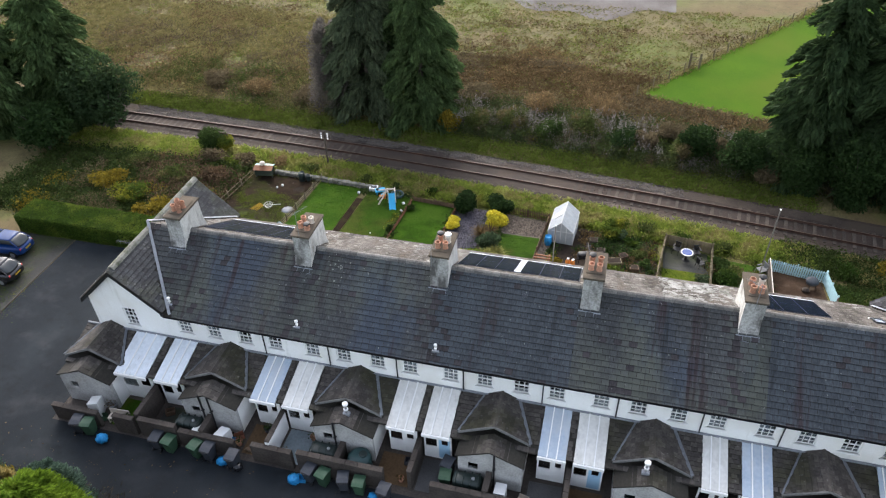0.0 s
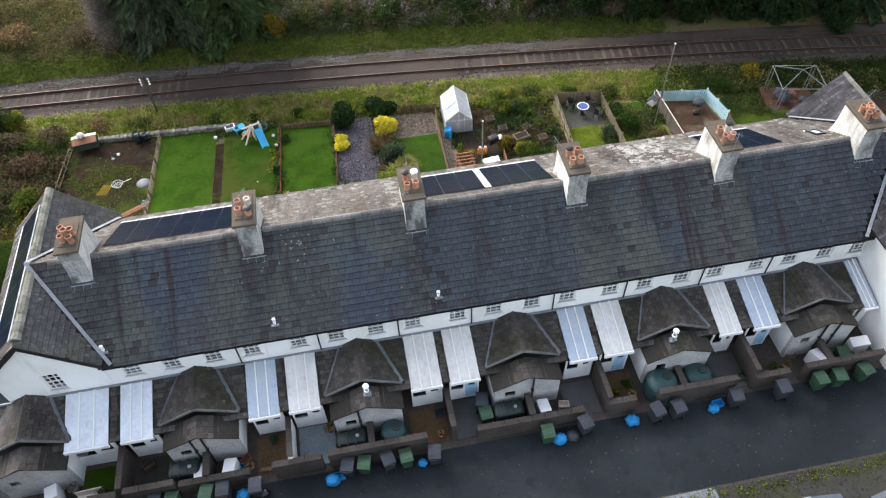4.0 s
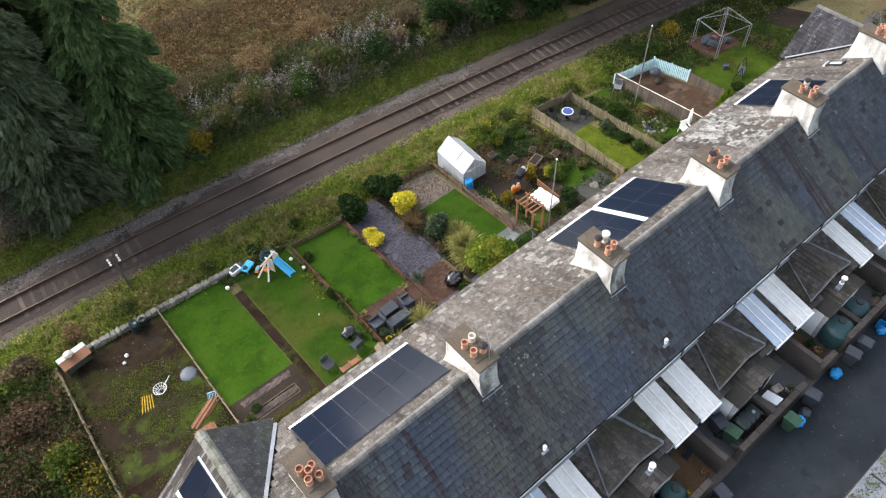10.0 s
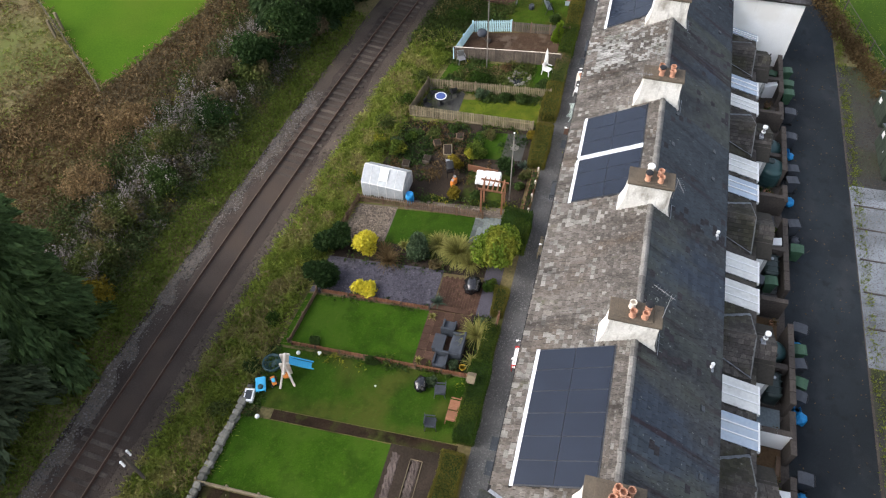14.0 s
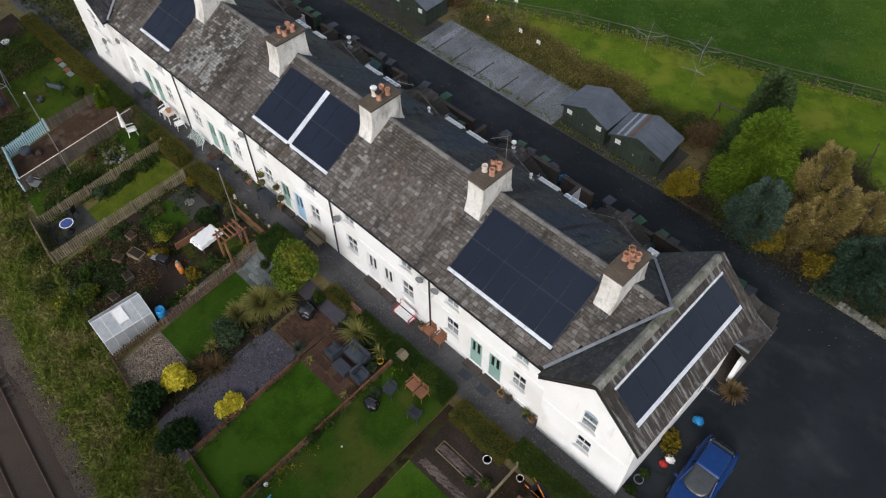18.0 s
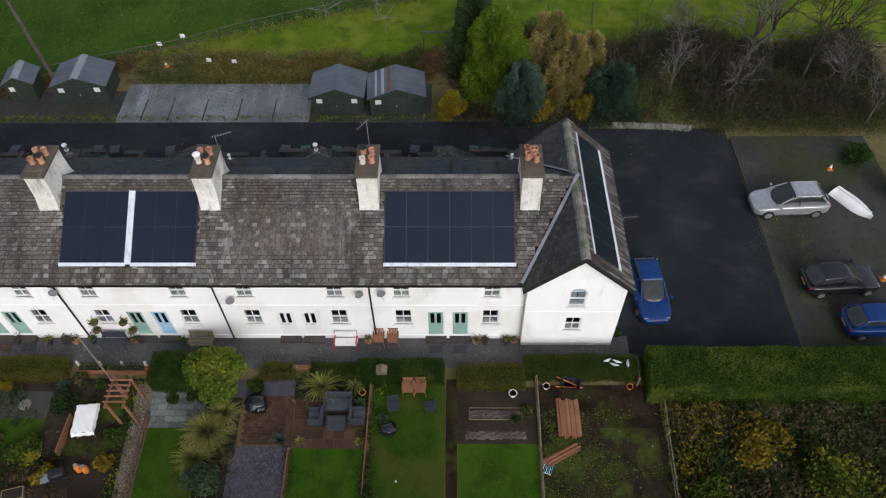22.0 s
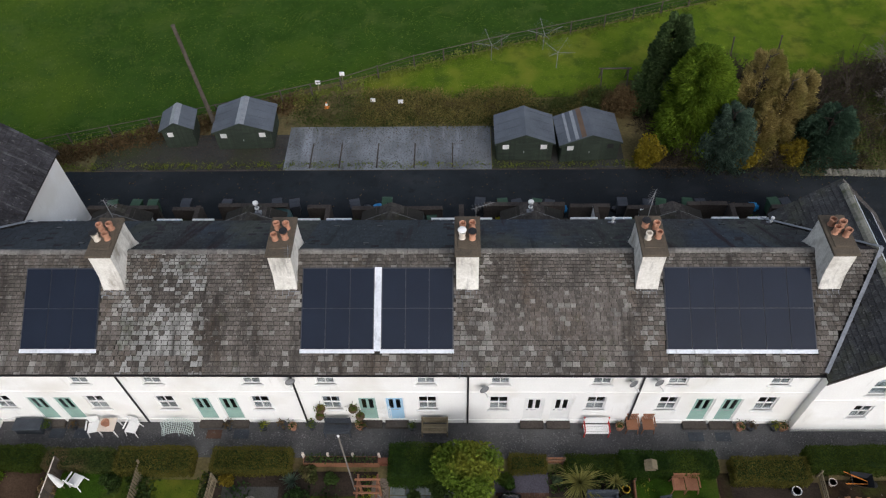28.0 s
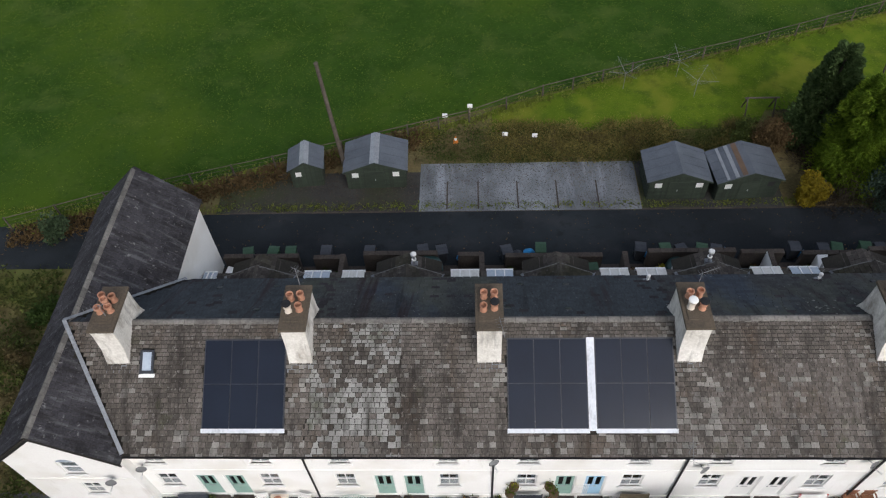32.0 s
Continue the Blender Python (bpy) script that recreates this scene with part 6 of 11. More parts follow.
# ---- back yards ----
def stone_wall(x0, x1, y0, y1, h, material, label, seed, name="yard_wall", coping=True):
    """A yard wall with separate coping pieces along its top."""
    z = ground_at((x0 + x1) / 2, (y0 + y1) / 2)
    w = thing(name, label, "wall", ((x0 + x1) / 2, (y0 + y1) / 2, z), group="yard walls")
    hx, hy = (x1 - x0) / 2, (y1 - y0) / 2
    part("body", boxes((-hx, hx, -hy, hy, -0.1, h)), material, w)
    if coping:
        long = max(hx, hy) * 2
        n = max(1, int(long / 0.6))
        for k in range(n):
            a, b = -long / 2 + long * k / n + 0.008, -long / 2 + long * (k + 1) / n - 0.008
            part("coping", boxes((a, b, -hy - 0.04, hy + 0.04, h, h + 0.07) if hx > hy else (-hx - 0.04, hx + 0.04, a, b, h, h + 0.05), bevel=0.015), M_yardwall, w)
    return w


outer = [(-0.6, 2.3), (3.3, 4.6), (4.9, 7.2), (7.3, 10.6), (11.6, 13.9), (14.2, 18.9), (21.3, 26.6), (27.8, 29.2), (30.3, 34.4), (35.4, 37.2), (38.0, 42.2)]
for i, (a, b) in enumerate(outer):
    stone_wall(a, b, -12.62, -12.4, 1.15 + 0.15 * (i % 3), M_yardwall, "dark weathered yard wall beside the lane", i)
for i, x in enumerate((4.75, 12.5, 20.2, 27.9, 35.5)):
    stone_wall(x - 0.1, x + 0.1, -12.4, -10.3, 1.55, M_render if i == 1 else M_yardwall, "dividing wall between two back yards", 20 + i)
for i, c in enumerate(GABLES[1:]):
    stone_wall(c - 0.12, c + 0.12, -12.4, -11.25, 1.3, M_yardwall, "short brick wall between two back yards", 30 + i)
setting("yard_paving_1", boxes((12.75, 14.5, -12.35, -10.3, -0.24, -0.16)), M_artgrass, "blue-grey paved yard floor", "patio")
patch("yard_lawn", 2.5, 4.1, -12.3, -10.5, M_lawn_d, "tiny patch of yard grass", "lawn", 0.05)
patch("yard_earth_1", 18.2, 20.0, -12.3, -10.5, M_ochre, "orange-brown yard earth", "bed", 0.05)
patch("yard_paving_2", 20.4, 22.3, -12.35, -10.4, M_gravel_d, "grey gravel yard", "gravel", 0.05)
patch("yard_earth_2", 26.0, 27.7, -12.3, -10.5, M_gravel_d, "dark yard floor", "gravel", 0.05)


# ---- bins, tanks and boilers ----
def bin_mesh(w, d, h):
    b = bmesh.new()
    lo = [(-w / 2 + 0.06, -d / 2 + 0.08), (w / 2 - 0.06, -d / 2 + 0.08), (w / 2 - 0.06, d / 2 - 0.1), (-w / 2 + 0.06, d / 2 - 0.1)]
    hi = [(-w / 2, -d / 2), (w / 2, -d / 2), (w / 2, d / 2), (-w / 2, d / 2)]
    v = [b.verts.new((*p, 0.06)) for p in lo] + [b.verts.new((*p, h)) for p in hi]
    for q in ((3, 2, 1, 0), (4, 5, 6, 7), (0, 1, 5, 4), (1, 2, 6, 5), (2, 3, 7, 6), (3, 0, 4, 7)):
        b.faces.new([v[i] for i in q])
    bmesh.ops.bevel(b, geom=b.edges[:], offset=0.025, segments=2, affect="EDGES")
    return b


def wheelie(m, label):
    t = thing("wheelie_bin", label, "bin", (0, 0, 0), group="bins along the lane")
    part("body", bin_mesh(0.56, 0.66, 0.95), m, t)
    lid = bmesh.new()
    prism(lid, [(-0.38, 0.95), (0.36, 0.95), (0.34, 1.0), (0.1, 1.05), (-0.2, 1.06), (-0.38, 1.02)], -0.3, 0.3, "x")
    part("lid", lid, m, t)
    part("handle", rods(((-0.24, 0.4, 0.97), (0.24, 0.4, 0.97), 0.02)), M_black, t)
    for s in (-0.24, 0.24):
        wh = lathe(bmesh.new(), [(0.1, -0.03), (0.11, 0), (0.1, 0.03)], 12)
        bmesh.ops.rotate(wh, verts=wh.verts[:], matrix=Matrix.Rotation(math.pi / 2, 3, "Y"))
        p = part("wheel", wh, M_black, t)
        p.location = (s, 0.26, 0.1)
    return t


rng = np.random.default_rng(5)
wb = {"g": wheelie(M_binG, "green wheelie bin standing by a yard wall"), "k": wheelie(M_binK, "blue-grey wheelie bin standing by a yard wall")}
placed = {"g": False, "k": False}
for x, y, kind in [(1.3, -13.05, "k"), (1.95, -13.05, "g"), (6.2, -13.02, "k"), (6.97, -13.04, "g"), (8.53, -13.0, "g"), (9.26, -13.02, "k"), (10.75, -13.15, "k"), (15.02, -13.0, "k"), (15.8, -13.03, "g"), (16.9, -13.05, "k"), (17.76, -13.07, "g"), (19.1, -13.2, "k"), (24.6, -13.2, "g"), (26.5, -13.1, "k"), (30.1, -13.15, "k"), (31.15, -13.2, "k"), (34.15, -13.15, "k"), (36.6, -13.2, "k"), (21.9, -11.7, "g"), (21.85, -11.0, "k"), (38.6, -13.1, "g"), (39.6, -13.1, "g"), (41.0, -13.05, "g"), (40.4, -12.0, "g")]:
    m = pose(x, y, ground_at(x, y) + 0.03, 0, 0, float(rng.uniform(-14, 14)) + (180 if kind == "k" else 0))
    if placed[kind]:
        copy_thing(wb[kind], m)
    else:
        wb[kind].matrix_basis = m
        placed[kind] = True


def bag(x, y, s, m, label, seed):
    r = np.random.default_rng(seed)
    b = bmesh.new()
    bmesh.ops.create_icosphere(b, subdivisions=3, radius=1)
    for v in b.verts:
        k = 1 + 0.3 * noise.noise(v.co * 2.3 + Vector((seed, 0, 0))) + 0.13 * noise.noise(v.co * 5.5 + Vector((0, seed, 0)))
        v.co = Vector((v.co.x * s * k, v.co.y * s * 0.85 * k, (v.co.z * 0.75 * k + 0.62) * s))
        v.co.z = max(v.co.z, 0.0)
    o = tagged(part("refuse_sack", b, m, None, "", True), label, "sack")
    o.location = (x, y, ground_at(x, y) + 0.03)
    return o


for i, (x, y, s) in enumerate([(2.85, -13.4, 0.42), (10.05, -13.15, 0.38), (14.2, -13.3, 0.42), (25.2, -13.4, 0.42), (28.95, -13.15, 0.42), (18.5, -13.25, 0.3), (33.1, -13.3, 0.34)]):
    bag(x, y, s * 0.82, M_bag, "bright blue recycling sack slumped by the lane", i)
bag(25.85, -13.35, 0.32, M_binK, "grey sack slumped by the lane", 9)
bag(11.0, -13.3, 0.28, M_carblack, "black sack slumped by the lane", 12)


def round_tank(x, y, r, h):
    t = thing("water_tank", "round teal plastic tank with a domed lid in a back yard", "tank", (x, y, ground_at(x, y)), group="tanks in the yards")
    part("body", lathe(bmesh.new(), [(r * 0.96, 0), (r, 0.1), (r, h * 0.8), (r * 0.97, h * 0.86), (r * 0.75, h * 0.96), (r * 0.3, h)], 26), M_tank, t, "", True)
    part("lid", lathe(bmesh.new(), [(0.22, h - 0.02), (0.22, h + 0.05), (0.18, h + 0.07)], 16, (r * 0.3, 0.1, 0)), M_tankdark, t, "dark screw lid")
    for k in range(3):
        part("band", lathe(bmesh.new(), [(r * 1.0, h * (0.2 + 0.22 * k)), (r * 1.02, h * (0.22 + 0.22 * k)), (r * 1.0, h * (0.24 + 0.22 * k))], 26), M_tank, t)


for x, y, r, h in ((17.35, -11.8, 0.62, 1.25), (30.8, -11.85, 0.78, 1.4), (32.7, -11.8, 0.7, 1.3)):
    round_tank(x, y, r, h)


def long_tank(x, y):
    t = thing("oil_tank", "long dark plastic oil tank with ribs in a back yard", "tank", (x, y, ground_at(x, y)), group="tanks in the yards")
    b = boxes((-0.75, 0.75, -0.38, 0.38, 0.1, 1.15), bevel=0.16)
    part("body", b, M_tankdark, t, "", True)
    for k in range(4):
        part("rib", boxes((-0.6 + k * 0.38, -0.54 + k * 0.38, -0.4, 0.4, 0.15, 1.17), bevel=0.02), M_tankdark, t)
    part("filler_cap", lathe(bmesh.new(), [(0.09, 1.15), (0.09, 1.22), (0.05, 1.24)], 12, (0.3, 0, 0)), M_metal, t, "pale filler cap")
    part("plinth", boxes((-0.7, 0.7, -0.36, 0.36, -0.05, 0.1)), M_concrete, t)


for x in (15.35, 23.05, 7.5):
    long_tank(x, -11.75)


def boiler(x, y, turn):
    t = thing("boiler_cabinet", "white slope-topped boiler cabinet in a back yard", "cabinet", (x, y, ground_at(x, y)), turn, group="boiler cabinets")
    b = bmesh.new()
    prism(b, [(-0.4, 0), (0.4, 0), (0.4, 0.95), (-0.4, 1.2)], -0.28, 0.28, "x")
    bmesh.ops.bevel(b, geom=b.edges[:], offset=0.015, segments=1, affect="EDGES")
    part("casing", b, M_white, t)
    part("louvre", boxes(*[(-0.2, 0.2, 0.395, 0.41, 0.2 + k * 0.06, 0.23 + k * 0.06) for k in range(5)]), M_dish, t, "row of vent slots")["kind"] = "stuff"


for x, y, a in ((1.5, -11.7, 20), (8.25, -12.0, 5), (9.6, -12.0, -4), (24.75, -11.9, 0), (39.15, -11.9, 10), (41.5, -11.6, 80)):
    boiler(x, y, a)


def flue(x, y, z, h, m, label, name="flue", s=1.0):
    t = thing(name, label, "flue", (x, y, z))
    part("pipe", lathe(bmesh.new(), [(0.07 * s, -0.15), (0.07 * s, h)], 12), m, t)
    part("collar", lathe(bmesh.new(), [(0.12 * s, h * 0.45), (0.13 * s, h * 0.5), (0.12 * s, h * 0.56)], 12), M_white, t, "white storm collar")
    part("cowl", lathe(bmesh.new(), [(0.09 * s, h), (0.15 * s, h + 0.03), (0.15 * s, h + 0.12), (0.08 * s, h + 0.16)], 12), M_white, t, "round white cowl")
    part("base", boxes((-0.18, 0.18, -0.12, 0.12, -0.12, 0.03), bevel=0.015), M_lead, t, "pale lead base")


for x in (16.45, 31.4):
    flue(x, -10.65, 2.75, 0.65, M_metal, "tall steel flue with a white cowl on an outhouse roof")
for x, y in ((5.13, -7.55), (12.8, -7.6), (20.46, -7.6)):
    flue(x, y, main_z(y) + 0.03, 0.3, M_white, "short white soil vent through the rear slates", "roof_vent", 0.6)
for x, y in ((7.6, -7.3), (9.1, -7.3), (10.6, -7.25), (24.2, -7.2), (26.3, -7.2), (24.5, -4.7), (27.0, -4.8), (37.4, -7.2), (40.0, -7.1), (37.5, -4.8)):
    t = thing("slate_vent", "small raised vent among the rear slates", "vent", (x, y, main_z(y)))
    t.matrix_basis = pose(x, y, main_z(y) + 0.02, math.degrees(math.atan(SB)), 0, 0)
    part("hood", boxes((-0.13, 0.13, -0.12, 0.1, 0.02, 0.07), bevel=0.015), M_pvrib, t)
for i, (x, y, m) in enumerate([(29.3, -11.3, L_shrub), (28.6, -11.6, L_olive), (18.0, -12.1, L_yellow), (35.9, -11.7, L_shrub), (3.6, -11.9, L_shrub), (37.0, -11.8, L_bramble)]):
    shrub((x, y), 0.35, 0.8, m, "small potted shrub in a back yard", "yard_shrub", 160, 0.08, i)

# ---- yard floors and clutter ----
patch("yard_flags_1", 5.2, 7.3, -12.35, -10.45, M_gravel_m, "mossy olive yard floor", "pavement", 0.045)
patch("yard_earth_3", 10.7, 12.35, -12.35, -10.45, M_ochre, "mossy ochre yard floor", "bed", 0.045)
patch("yard_earth_4", 28.0, 29.7, -12.35, -10.45, M_ochre, "damp brown yard floor", "bed", 0.045)
patch("yard_paving_3", 33.9, 35.4, -12.35, -10.45, M_gravel_d, "dark yard floor", "gravel", 0.045)
patch("yard_paving_4", 35.7, 38.4, -12.35, -10.45, M_yardwall, "stained yard floor", "pavement", 0.045)
for i, (x, y, a, m) in enumerate(((9.9, -11.9, 10, M_bag), (10.2, -11.5, 40, M_brick), (14.55, -13.15, 8, M_bag), (25.9, -11.7, -12, M_cream), (19.75, -10.9, 5, M_binK), (2.0, -12.1, 20, M_binG), (38.2, -11.2, -20, M_wood), (33.4, -13.1, 4, M_bag), (5.6, -10.9, 30, M_wood), (22.0, -12.1, 0, M_dish), (35.2, -11.9, 12, M_binG))):
    t = thing("storage_crate", "open plastic storage crate standing in a back yard", "crate", (x, y, ground_at(x, y) + 0.04), a, "crates in the yards")
    part("base", boxes((-0.24, 0.24, -0.17, 0.17, 0, 0.02)), m, t)
    for s in (-1, 1):
        part("side", boxes((s * 0.24 - 0.012, s * 0.24 + 0.012, -0.17, 0.17, 0.02, 0.3)), m, t)
        part("end", boxes((-0.228, 0.228, s * 0.17 - 0.012, s * 0.17 + 0.012, 0.02, 0.3)), m, t)
for i, (x, y, r, m) in enumerate(((3.0, -12.2, 0.18, M_potpale), (3.35, -12.2, 0.22, M_cream), (2.2, -11.4, 0.24, M_dish), (10.4, -11.9, 0.2, M_pot), (10.1, -12.15, 0.15, M_pot), (13.1, -12.1, 0.2, M_binG), (14.3, -10.7, 0.22, M_pot), (29.4, -11.8, 0.2, M_pot), (37.6, -11.9, 0.22, M_wood), (36.6, -12.1, 0.18, M_pot), (26.3, -12.1, 0.16, M_potpale), (19.6, -12.0, 0.17, M_pot), (11.6, -10.8, 0.2, M_binK))):
    t = thing("yard_pot", "round pot with a straggling plant in a back yard", "pot", (x, y, ground_at(x, y) + 0.04), group="pots in the yards")
    part("pot", lathe(bmesh.new(), [(r * 0.65, 0), (r, r * 1.6), (r * 1.06, r * 1.7), (r * 0.9, r * 1.7), (r * 0.85, r * 1.4)], 14), m, t)
    rng = np.random.default_rng(i + 400)
    leaves("plant", rng.normal(0, 1, (60, 3)) * np.array([r * 0.6, r * 0.6, r * 0.5]) + np.array([0, 0, r * 2.2]), 0.07, (L_shrub, L_olive, L_brown)[i % 3], t, rng=rng)["kind"] = "stuff"
for i, (x, y, a) in enumerate(((6.3, -12.2, 4), (11.4, -12.15, -6), (34.6, -12.1, 8), (23.9, -12.15, 2))):
    t = thing("plank_stack", "short stack of old boards against a yard wall", "timber", (x, y, ground_at(x, y) + 0.05), a, "boards in the yards")
    for k in range(4):
        part("plank", boxes((-0.6 + 0.05 * k, 0.6 - 0.03 * k, -0.1, 0.08, k * 0.045, k * 0.045 + 0.04)), (M_woodpale, M_wood)[k % 2], t)
for x, c in ((8.25, 0), (8.75, 0), (39.2, 0), (39.9, 0), (15.9, 0), (24.3, 0)):
    t = thing("soil_pipe", "black soil pipe rising past an outhouse roof", "pipe", (x, -11.32, ground_at(x, -11.3)))
    part("pipe", rods(((0, 0, 0), (0, 0, 2.9), 0.05), seg=8), M_black, t)
    part("bracket", boxes((-0.07, 0.07, -0.06, 0.09, 1.6, 1.66)), M_black, t)
t = thing("rocking_seat", "white plank garden seat in the end yard", "bench", (3.1, -12.05, ground_at(3.1, -12) + 0.05), 3)
part("seat", boxes((-0.6, 0.6, -0.2, 0.2, 0.38, 0.42)), M_cream, t)
part("backrest", boxes((-0.6, 0.6, 0.2, 0.24, 0.38, 0.8)), M_cream, t)
for s in (-0.55, 0.55):
    part("leg", boxes((s - 0.03, s + 0.03, -0.2, 0.2, 0, 0.38)), M_cream, t)
t = thing("green_trough", "long green plastic trough in a back yard", "trough", (40.6, -11.75, ground_at(40.6, -11.8) + 0.04), 2)
part("body", boxes((-0.6, 0.6, -0.24, 0.24, 0, 0.45), bevel=0.05), M_binG, t)
part("lid", boxes((-0.63, 0.63, -0.27, 0.27, 0.45, 0.5), bevel=0.02), M_binG, t)

# ---- garden walls and fences ----
def fence(p0, p1, h, label, board=0.09, gap=0.05, boards=M_woodpale, posts=M_woodpale, rails=2, pointed=True, step=1.8, thick=0.02, name="fence", top=None, post_h=None):
    """A timber fence that follows the ground: posts, rails and single boards."""
    x0, y0 = p0
    x1, y1 = p1
    L = math.hypot(x1 - x0, y1 - y0)
    a = math.degrees(math.atan2(y1 - y0, x1 - x0))
    t = thing(name, label, "fence", (x0, y0, ground_at(x0, y0)), a)
    zb = t.location.z

    def hgt(s):
        return ground_at(x0 + (x1 - x0) * s / L, y0 + (y1 - y0) * s / L) - zb

    n = max(1, round(L / step))
    pm = bpy.data.meshes.new("post")
    b = boxes((-0.045, 0.045, -0.045, 0.045, -0.2, post_h or h + 0.06), bevel=0.008)
    b.to_mesh(pm)
    b.free()
    for k in range(n + 1):
        s = L * k / n
        part("post", pm, posts, t).location = (s, 0, hgt(s))
    for k in range(n):
        s0, s1 = L * k / n, L * (k + 1) / n
        for r in range(rails):
            z = h * (0.22 + 0.56 * r / max(1, rails - 1))
            part("rail", rods(((s0, 0.03, hgt(s0) + z), (s1, 0.03, hgt(s1) + z), 0.03), seg=4), posts, t)
        if top:
            part("top_rail", rods(((s0, 0, hgt(s0) + h + 0.04), (s1, 0, hgt(s1) + h + 0.04), 0.028), seg=4), top, t, "pale top rail")
    bm = bmesh.new()
    if pointed:
        prism(bm, [(-board / 2, 0.04), (board / 2, 0.04), (board / 2, h - 0.04), (0, h + 0.02), (-board / 2, h - 0.04)], -thick, 0.0, "y")
    else:
        box(bm, -board / 2, board / 2, -thick, 0.0, 0.04, h)
    me = bpy.data.meshes.new("board")
    bm.to_mesh(me)
    bm.free()
    if board:
        m = int(L / (board + gap))
        for k in range(m):
            s = (k + 0.5) * L / m
            part("board", me, boards, t).location = (s, -0.02, hgt(s))
    return t


def stones(name, label, path, h, w, size, seed, material=M_drystone):
    """A rubble wall laid stone by stone along a line on the ground."""
    rng = np.random.default_rng(seed + 40)
    (x0, y0), (x1, y1) = path[0], path[-1]
    t = thing(name, label, "wall", (x0, y0, ground_at(x0, y0)), kind="structure")
    base = t.location
    protos = []
    for k in range(7):
        b = bmesh.new()
        bmesh.ops.create_cube(b, size=1.0)
        bmesh.ops.bevel(b, geom=b.edges[:], offset=0.16, segments=1, affect="EDGES")
        for v in b.verts:
            v.co += Vector(rng.normal(0, 0.06, 3))
        me = bpy.data.meshes.new("stone")
        b.to_mesh(me)
        b.free()
        protos.append(me)
    count = 0
    for (ax, ay), (bx, by) in zip(path, path[1:]):
        L = math.hypot(bx - ax, by - ay)
        ang = math.degrees(math.atan2(by - ay, bx - ax))
        for row in range(max(1, int(h / (size * 0.6)))):
            s = rng.uniform(0, size * 0.5)
            while s < L:
                d = size * rng.uniform(0.7, 1.4)
                x, y = ax + (bx - ax) * (s + d / 2) / L, ay + (by - ay) * (s + d / 2) / L
                z = ground_at(x, y) + row * size * 0.58 + size * 0.27
                o = part("stone", protos[count % 7], material, t)
                o.matrix_basis = Matrix.Translation((x - base.x, y - base.y, z - base.z)) @ pose(0, 0, 0, rng.uniform(-8, 8), rng.uniform(-8, 8), ang + rng.uniform(-9, 9)) @ Matrix.Diagonal((d * 0.98, w * rng.uniform(0.8, 1.1), size * 0.62, 1))
                s += d
                count += 1
    return t


stones("stone_wall_garden", "low rubble stone wall at the foot of the gardens", [(x, float(garden_end(x))) for x in (-0.3, 2.0, 4.2, 6.5, 9.4)], 0.55, 0.4, 0.34, 1)
stones("stone_edge", "line of rough stones along the bank", [(-2.4, -16.42), (-4.2, -16.38), (-6.2, -16.25), (-7.6, -16.05)], 0.3, 0.42, 0.16, 2)
fence((4.1, 3.0), (4.15, 15.1), 0.62, "low grey weathered plank fence between two plots", 0.0001, 3.0, M_woodpale, M_woodpale, 3, False, 1.7)
fence((-2.1, 3.6), (-1.9, 14.6), 0.7, "sparse post and wire fence half overgrown", 0.0001, 4.0, M_woodpale, M_woodpale, 2, False, 2.2)
fence((12.42, 3.3), (12.6, 13.5), 0.34, "low reddish log-roll edging beside the lawn", 0.085, 0.015, M_woodorange, M_wood, 1, True, 1.5, 0.05)
fence((16.2, 6.5), (16.35, 13.1), 0.34, "low reddish log-roll edging beside the slate bed", 0.085, 0.015, M_woodorange, M_wood, 1, True, 1.5, 0.05)
fence((12.7, 13.75), (16.4, 13.45), 0.42, "low dark log-roll edging at the lawn's end", 0.1, 0.015, M_wood, M_wood, 1, True, 1.5, 0.05)
fence((23.35, 5.0), (23.8, 13.35), 0.72, "brown picket fence beside the small lawn", 0.075, 0.065, M_wood, M_wood, 2, True, 1.8)
fence((23.8, 13.35), (20.4, 13.75), 0.72, "brown picket fence across the pebble bed's end", 0.075, 0.065, M_wood, M_wood, 2, True, 1.8)
fence((31.5, 3.4), (32.5, 12.4), 1.0, "pale timber board fence with stout posts", 0.1, 0.035, M_woodpale, M_woodpale, 2, False, 1.75)
fence((32.5, 12.4), (35.8, 11.95), 1.0, "pale close-boarded fence behind the concrete pad", 0.12, 0.005, M_woodpale, M_woodpale, 2, False, 1.65)
fence((35.8, 11.95), (35.0, 2.8), 0.95, "pale picket fence beside the pond garden", 0.085, 0.045, M_woodpale, M_woodpale, 2, True, 1.8)
fence((39.5, 10.9), (38.8, 2.7), 1.1, "grey-brown board fence with a thin white top rail", 0.12, 0.015, M_greyboard, M_greyboard, 2, False, 1.7, top=M_cream)
fence((39.5, 10.95), (43.15, 10.3), 1.0, "pale icy blue picket fence", 0.1, 0.045, M_icefence, M_icefence, 2, True, 1.8)
fence((43.15, 10.3), (43.2, 7.2), 1.05, "pale icy blue picket fence", 0.1, 0.045, M_icefence, M_icefence, 2, True, 1.6)
fence((43.2, 7.1), (42.5, 2.6), 0.9, "brown board fence with a few missing boards", 0.12, 0.03, M_greyboard, M_wood, 2, False, 1.5)
fence((-1.0, 3.2), (-1.0, 2.0), 0.8, "small pale timber gate by the hedge", 0.09, 0.04, M_woodpale, M_woodpale, 2, False, 1.1, name="garden_gate")
fence((15.55, 2.5), (16.35, 2.5), 0.7, "small red-brown garden gate", 0.1, 0.01, M_woodorange, M_wood, 2, False, 0.8, name="garden_gate")

